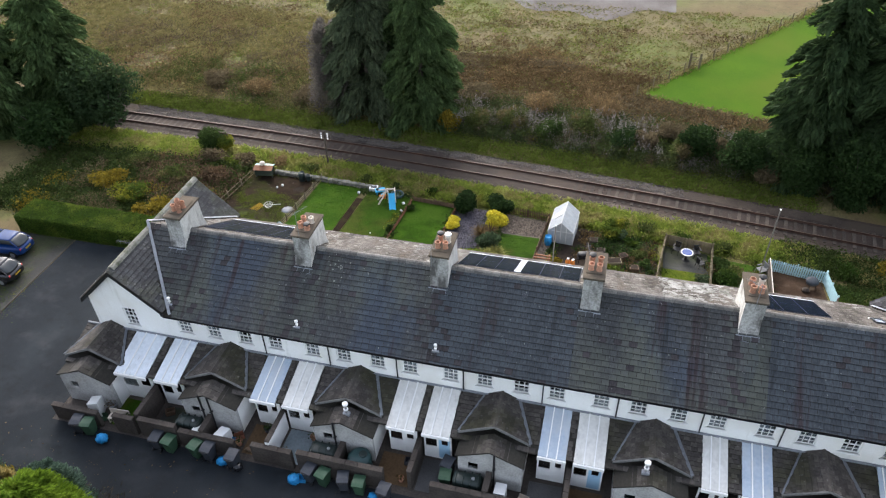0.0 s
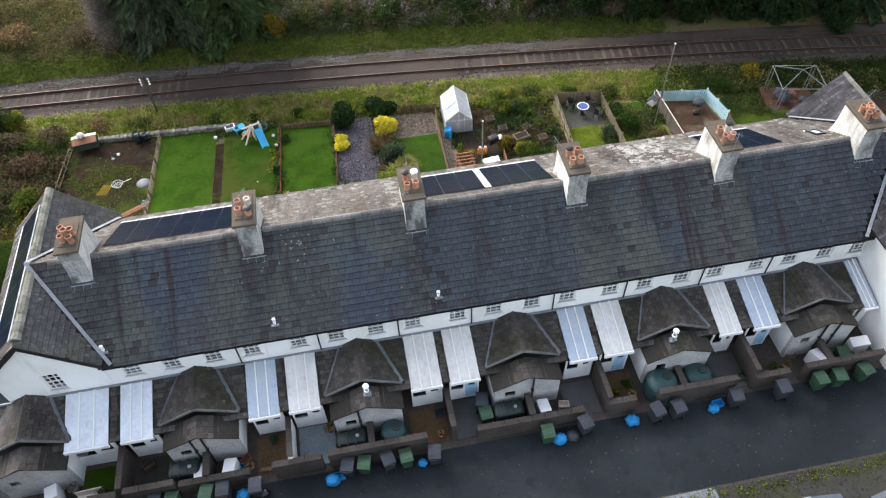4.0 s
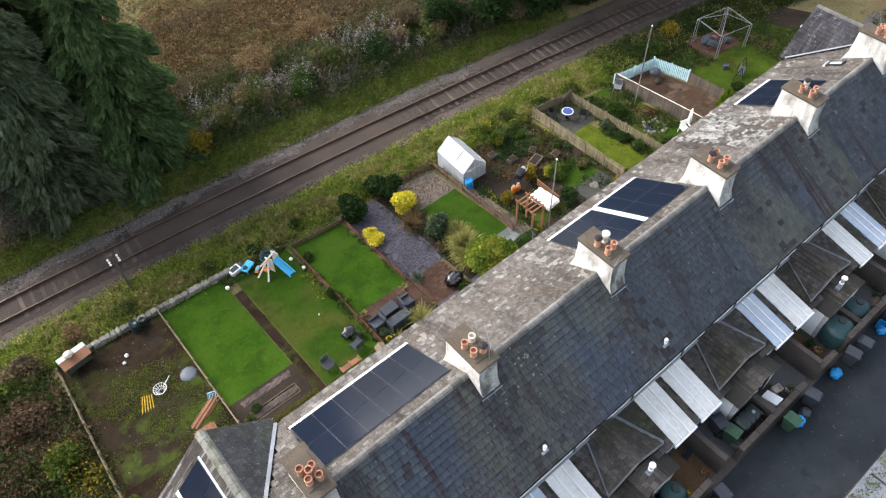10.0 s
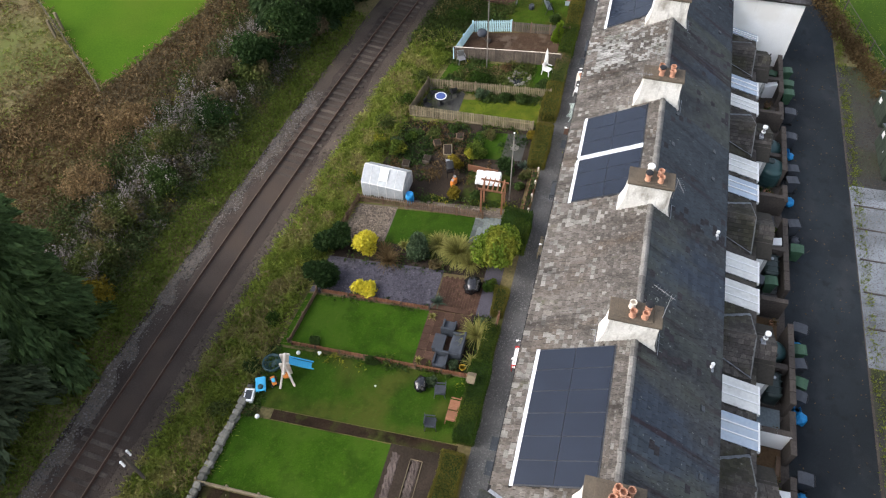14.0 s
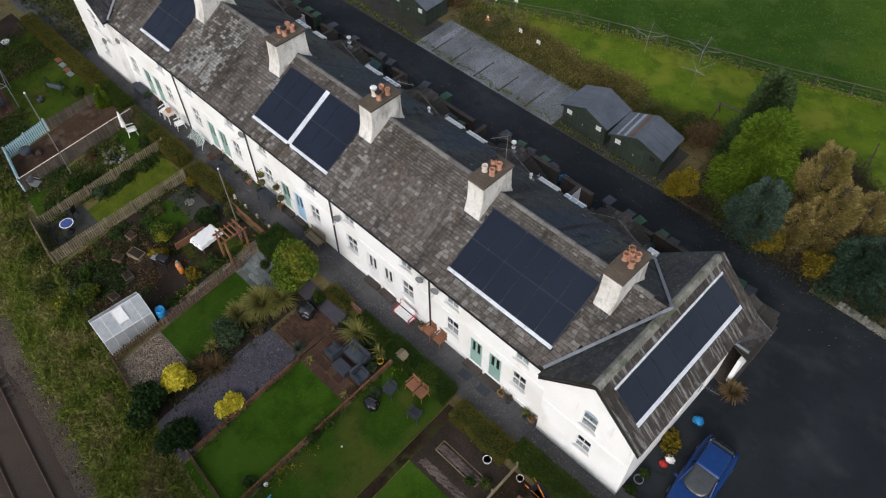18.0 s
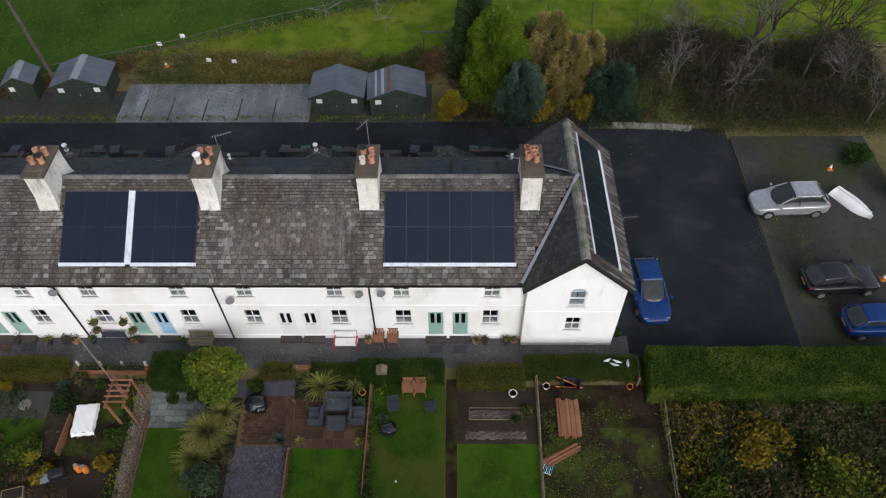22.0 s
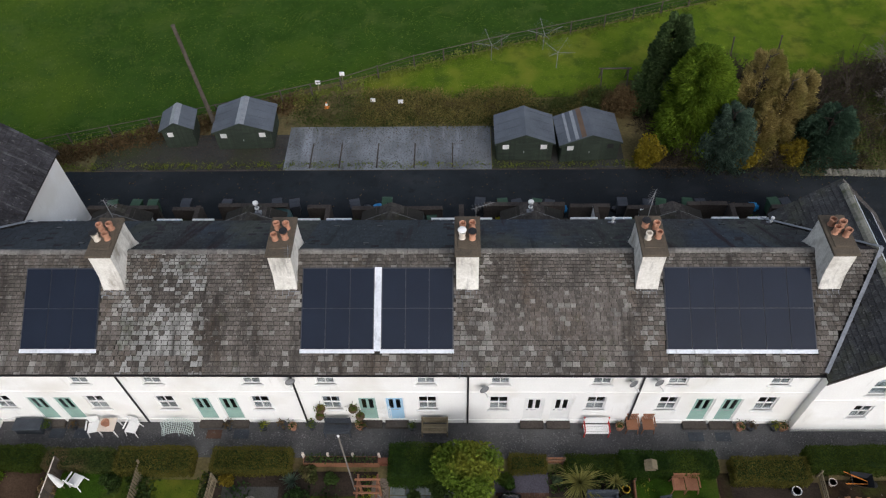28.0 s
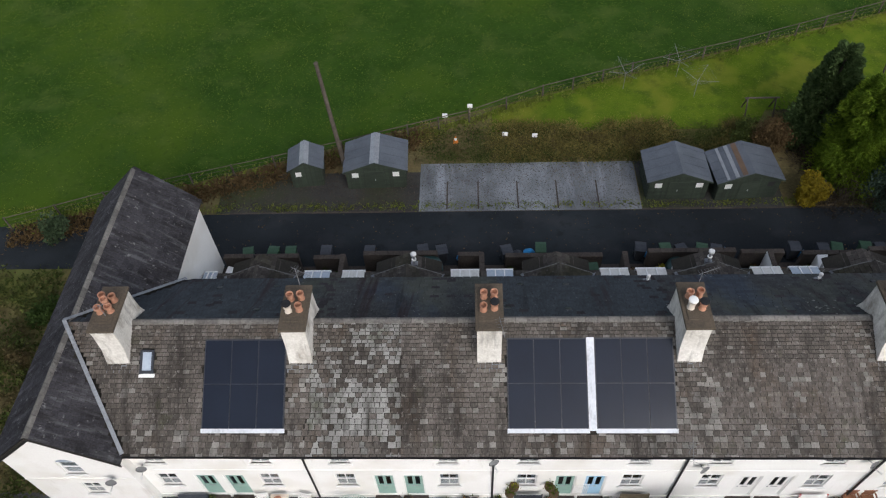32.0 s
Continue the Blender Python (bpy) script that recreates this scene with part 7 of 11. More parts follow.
# red planter trough and brick pier by the path
t = thing("planter_trough", "long orange-brown timber trough with white posts by the path", "planter", (25.8, 2.5, -0.12))
part("trough", boxes((-1.75, 1.75, -0.18, 0.18, 0.0, 0.42), bevel=0.012), M_woodorange, t)
part("soil", boxes((-1.7, 1.7, -0.14, 0.14, 0.4, 0.43)), M_soil, t)
for x in (-1.75, -0.55, 0.6, 1.75):
    part("post", boxes((x - 0.05, x + 0.05, -0.22, -0.12, 0, 0.75)), M_cream, t)
rng = np.random.default_rng(9)
leaves("planting", np.stack([rng.uniform(-1.6, 1.6, 260), rng.normal(0, 0.1, 260), rng.uniform(0.42, 0.7, 260)], -1), 0.07, L_shrub, t)["kind"] = "stuff"
t = thing("brick_pier", "short red brick wall by the garden entrance", "wall", (23.8, 2.5, -0.12))
part("body", boxes((-0.28, 0.28, -0.1, 0.1, 0, 0.45)), M_brick, t)
for r in range(6):
    for k in range(3):
        x = -0.27 + k * 0.22 + (0.1 if r % 2 else 0)
        part("brick", boxes((x - 0.02, min(x + 0.19, 0.3), -0.112, 0.112, r * 0.075 + 0.004, r * 0.075 + 0.067)), M_brick, t)

# ---- hedges ----
hedge(-14.8, -1.4, 1.8, 4.1, 1.55, L_bighedge, "tall bright broad-leaved hedge beside the parking yard", 1, "hedge", 900, 0.052)
hedge(-0.95, 4.62, 1.95, 2.95, 1.0, L_hedge, "clipped green privet hedge along the path", 2)
hedge(4.72, 8.05, 2.4, 3.5, 0.85, L_hedgebrown, "clipped bronze box hedge along the path", 3)
hedge(8.8, 13.1, 2.2, 3.2, 1.0, L_privet, "clipped bright green hedge along the path", 4)
hedge(13.15, 15.5, 2.3, 3.05, 0.75, L_hedge, "low clipped hedge along the path", 5)
hedge(16.4, 18.05, 2.3, 3.0, 0.78, L_hedgebrown, "low clipped bronze hedge along the path", 6)
hedge(20.95, 23.5, 2.0, 3.6, 1.25, L_privet, "square clipped privet by the paved corner", 7)
hedge(28.1, 31.7, 2.05, 3.1, 0.85, L_hedgebrown, "clipped brownish hedge along the path", 8)
hedge(32.65, 36.1, 2.05, 3.15, 0.9, L_hedgebrown, "clipped brownish hedge along the path", 9)
hedge(36.4, 39.5, 2.1, 3.0, 0.8, L_bramble, "loose straggling hedge along the path", 10)
hedge(39.8, 43.0, 2.0, 3.0, 0.9, L_hedge, "clipped hedge along the path", 11)
hedge(43.3, 55.0, 2.0, 3.0, 0.9, L_hedgebrown, "long clipped hedge along the path", 12)

# ---- paved pieces ----
paved = thing("paved_corner", "irregular grey flagstone paving", "patio", (22.1, 4.45, ground_at(22.1, 4.45) + 0.05), kind="structure")
rng = np.random.default_rng(17)
y = -0.95
while y < 0.9:
    d = rng.choice([0.3, 0.45, 0.45])
    x = -1.4
    while x < 1.35:
        w = rng.choice([0.3, 0.45, 0.6])
        zz = ground_at(22.1 + x, 4.45 + y) - paved.location.z
        part("flag", boxes((x + 0.01, min(x + w, 1.4) - 0.01, y + 0.01, y + d - 0.01, zz + 0.01, zz + 0.06), bevel=0.006), M_paving, paved)
        x += w
    y += d
patio = thing("brown_patio", "wet red-brown stone patio under the sofa set", "patio", (14.4, 5.2, ground_at(14.4, 5.2) + 0.05), kind="structure")
for i in range(7):
    for j in range(5):
        x, yy = -1.82 + i * 0.52, -1.2 + j * 0.49
        zz = ground_at(14.4 + x, 5.2 + yy + 0.25) - patio.location.z
        part("flag", boxes((x + 0.01, x + 0.51, yy + 0.01, yy + 0.48, zz - 0.05, zz + 0.04), bevel=0.006), M_deck, patio)
bricks = thing("brick_terrace", "weathered brown brick terrace with mossy joints", "patio", (17.5, 5.0, ground_at(17.5, 5.0) + 0.05), kind="structure")
for i in range(11):
    for j in range(16):
        x, yy = -1.2 + i * 0.22 + (0.11 if j % 2 else 0), -1.2 + j * 0.155
        if x > 1.05:
            continue
        zz = ground_at(17.5 + x, 5.0 + yy) - bricks.location.z
        part("brick", boxes((x, x + 0.205, yy, yy + 0.14, zz - 0.03, zz + 0.035)), M_deck, bricks)
deck = thing("timber_deck", "dark red-brown timber deck under the gazebo", "deck", (48.7, 8.5, ground_at(48.7, 8.5) + 0.05), -12, kind="structure")
for k in range(22):
    part("board", boxes((-1.75, 1.75, -1.5 + k * 0.137, -1.5 + k * 0.137 + 0.125, 0, 0.16)), M_deck, deck)
setting("timber_deck_side", boxes((16.25, 16.55, 3.9, 6.4, ground_at(16.4, 5) - 0.05, ground_at(16.4, 5) + 0.1)), M_deck, "narrow timber strip beside the patio", "deck")


# ---- garden things ----
def rattan(x, y, turn, w, label, group):
    t = thing("armchair" if w < 1 else "sofa", label, "chair" if w < 1 else "sofa", (x, y, ground_at(x, y) + 0.05), turn, group)
    part("base", boxes((-w / 2, w / 2, -0.36, 0.36, 0.05, 0.3), bevel=0.02), M_rattan, t)
    part("seat", boxes((-w / 2 + 0.12, w / 2 - 0.12, -0.24, 0.36, 0.3, 0.42), bevel=0.035), M_cushion, t, "dark grey cushion")
    part("backrest", boxes((-w / 2, w / 2, -0.4, -0.26, 0.05, 0.78), bevel=0.03), M_rattan, t)
    for s in (-1, 1):
        part("arm", boxes((s * (w / 2 - 0.06) - 0.06, s * (w / 2 - 0.06) + 0.06, -0.26, 0.36, 0.3, 0.58), bevel=0.02), M_rattan, t)
    return t


rattan(14.0, 4.3, 0, 1.4, "dark grey rattan two-seat sofa on the patio", "patio set")
rattan(15.05, 5.0, -90, 0.75, "dark grey rattan armchair on the patio", "patio set")
rattan(12.98, 4.95, 90, 0.75, "dark grey rattan armchair on the patio", "patio set")
t = thing("coffee_table", "dark grey rattan coffee table on the patio", "table", (14.05, 5.3, ground_at(14.05, 5.3) + 0.05), group="patio set")
part("tabletop", boxes((-0.48, 0.48, -0.32, 0.32, 0.36, 0.42), bevel=0.01), M_binK, t)
part("base", boxes((-0.44, 0.44, -0.28, 0.28, 0, 0.36)), M_rattan, t)


def garden_chair(x, y, turn, m, label, z=0.04, w=0.55, group="", mesh_back=True):
    t = thing("garden_chair", label, "chair", (x, y, ground_at(x, y) + z), turn, group)
    part("seat", boxes((-w / 2, w / 2, -w / 2, w / 2, 0.4, 0.44), bevel=0.012), m, t)
    for k in range(6):
        part("back_slat", boxes((-w / 2 + 0.03 + k * (w - 0.06) / 6, -w / 2 + 0.03 + (k + 0.72) * (w - 0.06) / 6, -w / 2 - 0.03, -w / 2 + 0.0, 0.44, 0.86)), m, t)
    part("top_rail", boxes((-w / 2, w / 2, -w / 2 - 0.04, -w / 2 + 0.005, 0.86, 0.92)), m, t)
    for sx in (-1, 1):
        part("arm", boxes((sx * w / 2 - 0.03, sx * w / 2 + 0.03, -w / 2, w / 2 - 0.05, 0.63, 0.67)), m, t)
        for sy in (-1, 1):
            part("leg", rods(((sx * (w / 2 - 0.03), sy * (w / 2 - 0.03), 0.4), (sx * (w / 2 + 0.02), sy * (w / 2 + 0.02), 0), 0.025)), m, t)
    return t


def bench(x, y, turn, w, m, label, arms=None, z=0.04):
    t = thing("garden_bench", label, "bench", (x, y, ground_at(x, y) + z), turn)
    for k in range(4):
        part("seat_slat", boxes((-w / 2, w / 2, -0.2 + k * 0.12, -0.2 + k * 0.12 + 0.1, 0.42, 0.45)), m, t)
    for k in range(5):
        part("back_slat", boxes((-w / 2, w / 2, -0.28 - k * 0.012, -0.25 - k * 0.012, 0.5 + k * 0.085, 0.57 + k * 0.085)), m, t)
    for s in (-1, 1):
        part("end_frame", rods(((s * (w / 2 - 0.03), 0.24, 0), (s * (w / 2 - 0.03), 0.24, 0.64), 0.035), ((s * (w / 2 - 0.03), -0.24, 0), (s * (w / 2 - 0.03), -0.33, 0.93), 0.035), ((s * (w / 2 - 0.03), 0.26, 0.63), (s * (w / 2 - 0.03), -0.28, 0.63), 0.035)), arms or m, t)
    return t


G1 = "chairs on the toy lawn"
for x, y, a in ((11.24, 4.5, 10), (9.4, 4.5, -170)):
    garden_chair(x, y, a, M_binK, "dark grey garden chair on the grass", group=G1)
for x, y, a in ((9.95, 3.55, 0), (10.55, 3.55, 0)):
    garden_chair(x, y, a, M_woodorange, "slatted orange-brown folding chair by the hedge", group=G1)
garden_chair(11.45, 0.72, 0, M_woodorange, "slatted brown wooden chair against the house", group="seats along the front wall")
garden_chair(12.2, 0.72, 0, M_woodorange, "slatted brown wooden chair against the house", group="seats along the front wall")
bench(13.9, 0.95, 0, 1.2, M_white, "white slatted bench with red ends against the house", M_red)
bench(21.5, 0.95, 0, 1.25, M_woodpale, "weathered grey-brown wooden bench against the house")
bench(26.1, 1.0, 0, 1.25, M_rattan, "dark slatted bench below a window")
for x, y, a in ((37.8, 0.95, 10), (35.95, 0.95, -10), (37.85, 3.5, 160)):
    garden_chair(x, y, a, M_white, "white moulded plastic garden chair", group="white garden chairs")
t = thing("garden_table", "white square plastic table with a pot on it", "table", (37.05, 0.95, ground_at(37, 0.95) + 0.04))
part("tabletop", boxes((-0.4, 0.4, -0.35, 0.35, 0.68, 0.72), bevel=0.01), M_cream, t)
for sx in (-1, 1):
    for sy in (-1, 1):
        part("leg", rods(((sx * 0.34, sy * 0.29, 0.68), (sx * 0.37, sy * 0.32, 0), 0.03)), M_white, t)
p = tagged(part("plant_pot", lathe(bmesh.new(), [(0.12, 0), (0.18, 0.22), (0.2, 0.24), (0.17, 0.24), (0.14, 0.18)], 16), M_pot), "terracotta bowl on the white table", "pot")
p.location = (37.05, 0.95, ground_at(37, 0.95) + 0.76)
# curved green mesh bench
t = thing("mesh_bench", "curved pale green wire-mesh bench against the house", "bench", (33.75, 0.95, ground_at(33.75, 0.95) + 0.04))
s, b = bmesh.new(), bmesh.new()
for k in range(15):
    a = -0.75 + 1.5 * k / 14
    rod(s, (a, -0.18 + 0.2 * (a / 0.75) ** 2, 0.43), (a * 0.9, 0.25 + 0.12 * (a / 0.75) ** 2, 0.42), 0.016, 4)
    rod(b, (a, -0.18 + 0.2 * (a / 0.75) ** 2, 0.43), (a * 1.04, -0.3 + 0.2 * (a / 0.75) ** 2, 0.86 - 0.16 * (a / 0.75) ** 2), 0.014, 4)
for k in range(5):
    for j in range(14):
        a0, a1 = -0.75 + 1.5 * j / 14, -0.75 + 1.5 * (j + 1) / 14
        f = k / 4
        rod(b, (a0 * (1 + 0.04 * f), -0.18 - 0.12 * f + 0.2 * (a0 / 0.75) ** 2, 0.43 + (0.43 - 0.16 * (a0 / 0.75) ** 2) * f), (a1 * (1 + 0.04 * f), -0.18 - 0.12 * f + 0.2 * (a1 / 0.75) ** 2, 0.43 + (0.43 - 0.16 * (a1 / 0.75) ** 2) * f), 0.012, 4)
        rod(s, (a0 * (1 - 0.1 * f), -0.18 + 0.43 * f + 0.2 * (a0 / 0.75) ** 2, 0.43), (a1 * (1 - 0.1 * f), -0.18 + 0.43 * f + 0.2 * (a1 / 0.75) ** 2, 0.43), 0.012, 4)
part("seat", s, M_sagepale, t)
part("backrest", b, M_sagepale, t)
for x in (-0.7, 0.0, 0.7):
    part("leg", rods(((x, 0.05, 0.42), (x * 1.05, 0.25, 0), 0.02)), M_sagepale, t)

# cloth-covered table
tz = ground_at(26.3, 5.3) + 0.05
t = thing("dining_table", "garden table hidden under a draped white cloth", "table", (26.3, 5.3, tz), 6)
part("tabletop", boxes((-0.48, 0.48, -0.75, 0.75, 0.68, 0.72)), M_wood, t)
for sx in (-1, 1):
    for sy in (-1, 1):
        part("leg", boxes((sx * 0.42 - 0.03, sx * 0.42 + 0.03, sy * 0.68 - 0.03, sy * 0.68 + 0.03, 0, 0.68)), M_wood, t)
c = bmesh.new()
N = 26
grid = []
for i in range(N + 1):
    row = []
    for j in range(N + 1):
        u, v = -0.66 + 1.32 * i / N, -0.95 + 1.9 * j / N
        ox, oy = max(0, abs(u) - 0.5), max(0, abs(v) - 0.77)
        z = 0.735 - 1.5 * max(ox, oy) + 0.01 * math.sin(u * 17 + v * 9)
        cx = math.copysign(min(abs(u), 0.5 + ox * 0.25), u)
        cy = math.copysign(min(abs(v), 0.77 + oy * 0.25), v)
        row.append(c.verts.new((cx + 0.015 * math.sin(v * 14), cy + 0.015 * math.sin(u * 15), z)))
    grid.append(row)
for i in range(N):
    for j in range(N):
        c.faces.new((grid[i][j], grid[i + 1][j], grid[i + 1][j + 1], grid[i][j + 1]))
cl = part("tablecloth", c, M_white, None, "", True)
tagged(cl, "white creased cloth draped over the garden table", "cloth")
cl.matrix_basis = pose(26.3, 5.3, tz, 0, 0, 6)

# pergola arch
t = thing("pergola", "orange-brown timber arch with a slatted top", "pergola", (24.3, 4.6, ground_at(24.3, 4.6)))
for sx in (-0.42, 0.42):
    for sy in (-0.65, 0.65):
        part("post", boxes((sx - 0.05, sx + 0.05, sy - 0.05, sy + 0.05, 0, 2.05)), M_woodorange, t)
    part("beam", boxes((sx - 0.04, sx + 0.04, -0.85, 0.85, 2.05, 2.15)), M_woodorange, t)
for k in range(5):
    part("slat", boxes((-0.55, 0.55, -0.62 + k * 0.29, -0.55 + k * 0.29, 2.15, 2.23)), M_woodorange, t)


def post(x, y, h, r, m, label, name="post", lean=0.0):
    t = thing(name, label, "pole", (x, y, ground_at(x, y) - 0.1))
    part("shaft_pole", rods(((0, 0, 0), (lean, 0, h), r, ), seg=8), m, t)
    part("cap", lathe(bmesh.new(), [(r * 1.4, h), (r * 1.4, h + 0.06), (r * 0.6, h + 0.08)], 10, (lean, 0, 0)), M_bark if m is M_bark else M_white, t)
    return t


post(25.1, 3.7, 5.85, 0.036, M_concrete, "slim pale grey pole in the kitchen garden", "tall_pole")
post(38.4, 8.1, 6.7, 0.04, M_concrete, "slim pale grey pole in the pond garden", "tall_pole")
t = post(3.65, 17.8, 3.5, 0.09, M_bark, "short dark telegraph pole beside the track", "telegraph_pole")
for k in range(3):
    part("insulator", rods(((-0.3, 0, 3.2 - 0.22 * k), (0.3, 0, 3.2 - 0.22 * k), 0.03)), M_bark, t)
    for s in (-0.28, 0.28):
        part("cup", lathe(bmesh.new(), [(0.05, 3.22 - 0.22 * k), (0.07, 3.3 - 0.22 * k), (0.04, 3.36 - 0.22 * k)], 8, (s, 0, 0)), M_white, t, "white insulator cup")

# greenhouse
gx, gy = 25.05, 11.75
gh = thing("greenhouse", "white framed greenhouse with milky panes", "greenhouse", (gx, gy, ground_at(gx, gy) - 0.05), -3)
L2, W2, EH, RH = 1.4, 0.92, 1.35, 2.15
for s in (-1, 1):
    for k in range(6):
        y = -L2 + 2 * L2 * k / 5
        part("glazing_bar", rods(((s * W2, y, 0), (s * W2, y, EH), 0.022), ((s * W2, y, EH), (0, y, RH), 0.022), seg=4), M_white, gh)
    for k in range(5):
        y0, y1 = -L2 + 2 * L2 * k / 5 + 0.02, -L2 + 2 * L2 * (k + 1) / 5 - 0.02
        part("pane", boxes((s * W2 - 0.004, s * W2 + 0.004, y0, y1, 0.05, EH)), M_ghglass, gh)
        v = bmesh.new()
        prism(v, [(s * W2, EH), (0, RH), (0, RH + 0.012), (s * W2, EH + 0.012)], y0, y1, "y")
        part("roof_pane", v, M_ghglass, gh, "milky white roof sheet")
    part("eave_bar", rods(((s * W2, -L2, EH), (s * W2, L2, EH), 0.028), seg=4), M_white, gh)
part("ridge_bar", rods(((0, -L2, RH + 0.01), (0, L2, RH + 0.01), 0.03), seg=4), M_white, gh)
for yy in (-L2, L2):
    part("gable_frame", rods(((-W2, yy, EH), (W2, yy, EH), 0.02), ((0, yy, 0), (0, yy, RH), 0.02), ((0.4, yy, 0), (0.4, yy, RH - 0.35), 0.02), seg=4), M_white, gh)
    g = bmesh.new()
    prism(g, [(-W2, 0.05), (W2, 0.05), (W2, EH), (0, RH), (-W2, EH)], yy - 0.004, yy + 0.004, "y")
    part("gable_pane", g, M_ghglass, gh)
part("base_plinth", boxes((-W2 - 0.03, W2 + 0.03, -L2 - 0.03, L2 + 0.03, -0.1, 0.05)), M_concrete, gh)
part("roof_vent", prism(bmesh.new(), [(-W2 * 0.75, EH + 0.24), (-0.08, RH - 0.02), (-0.08, RH + 0.03), (-W2 * 0.75, EH + 0.29)], -0.3, 0.25, "y"), M_white, gh, "white hinged roof vent")


def barrel(x, y, r, h, m, label):
    t = thing("water_butt", label, "barrel", (x, y, ground_at(x, y) + 0.03))
    part("body", lathe(bmesh.new(), [(r * 0.88, 0), (r, h * 0.3), (r, h * 0.7), (r * 0.9, h), (r * 0.8, h), (r * 0.78, h - 0.08)], 18), m, t, "", True)
    part("hoop", lathe(bmesh.new(), [(r * 1.01, h * 0.48), (r * 1.03, h * 0.5), (r * 1.01, h * 0.52)], 18), m, t)


barrel(24.15, 9.95, 0.27, 0.8, M_bag, "bright blue plastic water butt by the greenhouse")
barrel(2.6, 14.55, 0.28, 0.85, M_tankdark, "dark blue-green barrel by the stone wall")
barrel(3.1, 14.7, 0.2, 0.55, M_tankdark, "dark small barrel by the stone wall")

# barbecue, gas bottles and pots
t = thing("barbecue", "black kettle barbecue trolley on bare soil", "barbecue", (26.9, 8.0, ground_at(26.9, 8)), 20)
part("lid", boxes((-0.45, 0.3, -0.24, 0.24, 0.8, 1.08), bevel=0.1), M_black, t, "", True)
part("firebox", boxes((-0.45, 0.3, -0.25, 0.25, 0.66, 0.8)), M_black, t)
part("shelf", boxes((0.3, 0.7, -0.22, 0.22, 0.76, 0.8)), M_metal, t)
for sx in (-0.4, 0.62):
    for sy in (-0.2, 0.2):
        part("leg", rods(((sx, sy, 0), (sx, sy, 0.76), 0.02)), M_black, t)
for i, (x, y) in enumerate(((26.2, 7.5), (25.85, 7.55))):
    t = thing("gas_bottle", "orange gas bottle beside the barbecue", "gas bottle", (x, y, ground_at(x, y) + 0.03), group="gas bottles")
    part("body", lathe(bmesh.new(), [(0.14, 0), (0.16, 0.05), (0.16, 0.42), (0.1, 0.52), (0.05, 0.54)], 16), M_orange, t, "", True)
    part("collar", lathe(bmesh.new(), [(0.08, 0.54), (0.09, 0.64), (0.07, 0.64)], 12), M_metal, t)

# blue mosaic table and stools
t = thing("patio_table", "round dark patio table with a blue mosaic top", "table", (33.95, 10.5, ground_at(33.95, 10.5) + 0.05))
part("tabletop", lathe(bmesh.new(), [(0.5, 0.7), (0.52, 0.72), (0.5, 0.74)], 30), M_black, t)
part("mosaic", lathe(bmesh.new(), [(0.36, 0.742), (0.36, 0.759), (0.02, 0.759)], 30), M_poolblue, t, "blue mosaic disc")
part("rim_ring", lathe(bmesh.new(), [(0.38, 0.742), (0.42, 0.746), (0.42, 0.752), (0.38, 0.752)], 30), M_white, t, "white ring round the mosaic")
part("pedestal", lathe(bmesh.new(), [(0.3, 0), (0.1, 0.1), (0.08, 0.7)], 14), M_black, t)
for x, y, a in ((34.7, 11.2, 200), (33.3, 11.3, 160), (34.9, 9.8, -60)):
    garden_chair(x, y, a, M_black, "dark metal garden chair round the mosaic table", 0.05, 0.45, "mosaic table chairs")


# toys on the lawn
t = thing("toddler_slide", "cream and blue plastic toddler slide with a swing seat", "toy", (11.15, 12.9, ground_at(11.15, 12.9) + 0.03), 200)
sl = bmesh.new()
prof = [(u * 0.12, 0.85 * (1 - u / 10) ** 1.3 + 0.08) for u in range(11)]
prism(sl, prof + [(y, z - 0.05) for y, z in prof[::-1]], -0.2, 0.2, "x")
part("chute", sl, M_cyan, t, "sky-blue chute")
for s in (-1, 1):
    part("side_rail", rods(((s * 0.22, 0, 0.98), (s * 0.22, 1.2, 0.14), 0.04)), M_cyan, t)
    part("ladder_side", boxes((s * 0.28 - 0.05, s * 0.28 + 0.05, -0.5, 0.05, 0, 1.15), bevel=0.03), M_cream, t)
    part("swing_leg", rods(((0.3 + s * 0.0, -0.2, 1.2), (1.15, s * 0.4 - 0.2, 0), 0.06)), M_cream, t)
part("crossbar", rods(((-0.3, -0.2, 1.2), (1.0, -0.2, 1.2), 0.06)), M_cream, t)
part("swing_seat", boxes((0.5, 0.8, -0.35, -0.05, 0.4, 0.62), bevel=0.04), M_orange, t, "orange swing seat")
part("swing_rope", rods(((0.65, -0.2, 0.6), (0.65, -0.2, 1.2), 0.012)), M_white, t)
t = thing("toy_table", "sky-blue plastic sand table with a green shell", "toy", (9.75, 14.1, ground_at(9.75, 14.1) + 0.03), 25)
part("tray", boxes((-0.42, 0.42, -0.28, 0.28, 0.3, 0.45), bevel=0.07), M_cyan, t)
part("shell", lathe(bmesh.new(), [(0.16, 0.45), (0.12, 0.55), (0.03, 0.6)], 12, (-0.2, 0, 0)), M_tank, t, "green shell")
for sx in (-0.3, 0.3):
    for sy in (-0.18, 0.18):
        part("leg", rods(((sx, sy, 0), (sx, sy, 0.32), 0.04)), M_cyan, t)
t = thing("toy_car", "small red and blue plastic ride-on toy", "toy", (10.15, 13.55, ground_at(10.15, 13.55) + 0.03), 40)
part("body", boxes((-0.28, 0.28, -0.12, 0.12, 0.12, 0.28), bevel=0.05), M_orange, t)
part("seat", boxes((-0.15, 0.1, -0.1, 0.1, 0.28, 0.36), bevel=0.03), M_cyan, t)
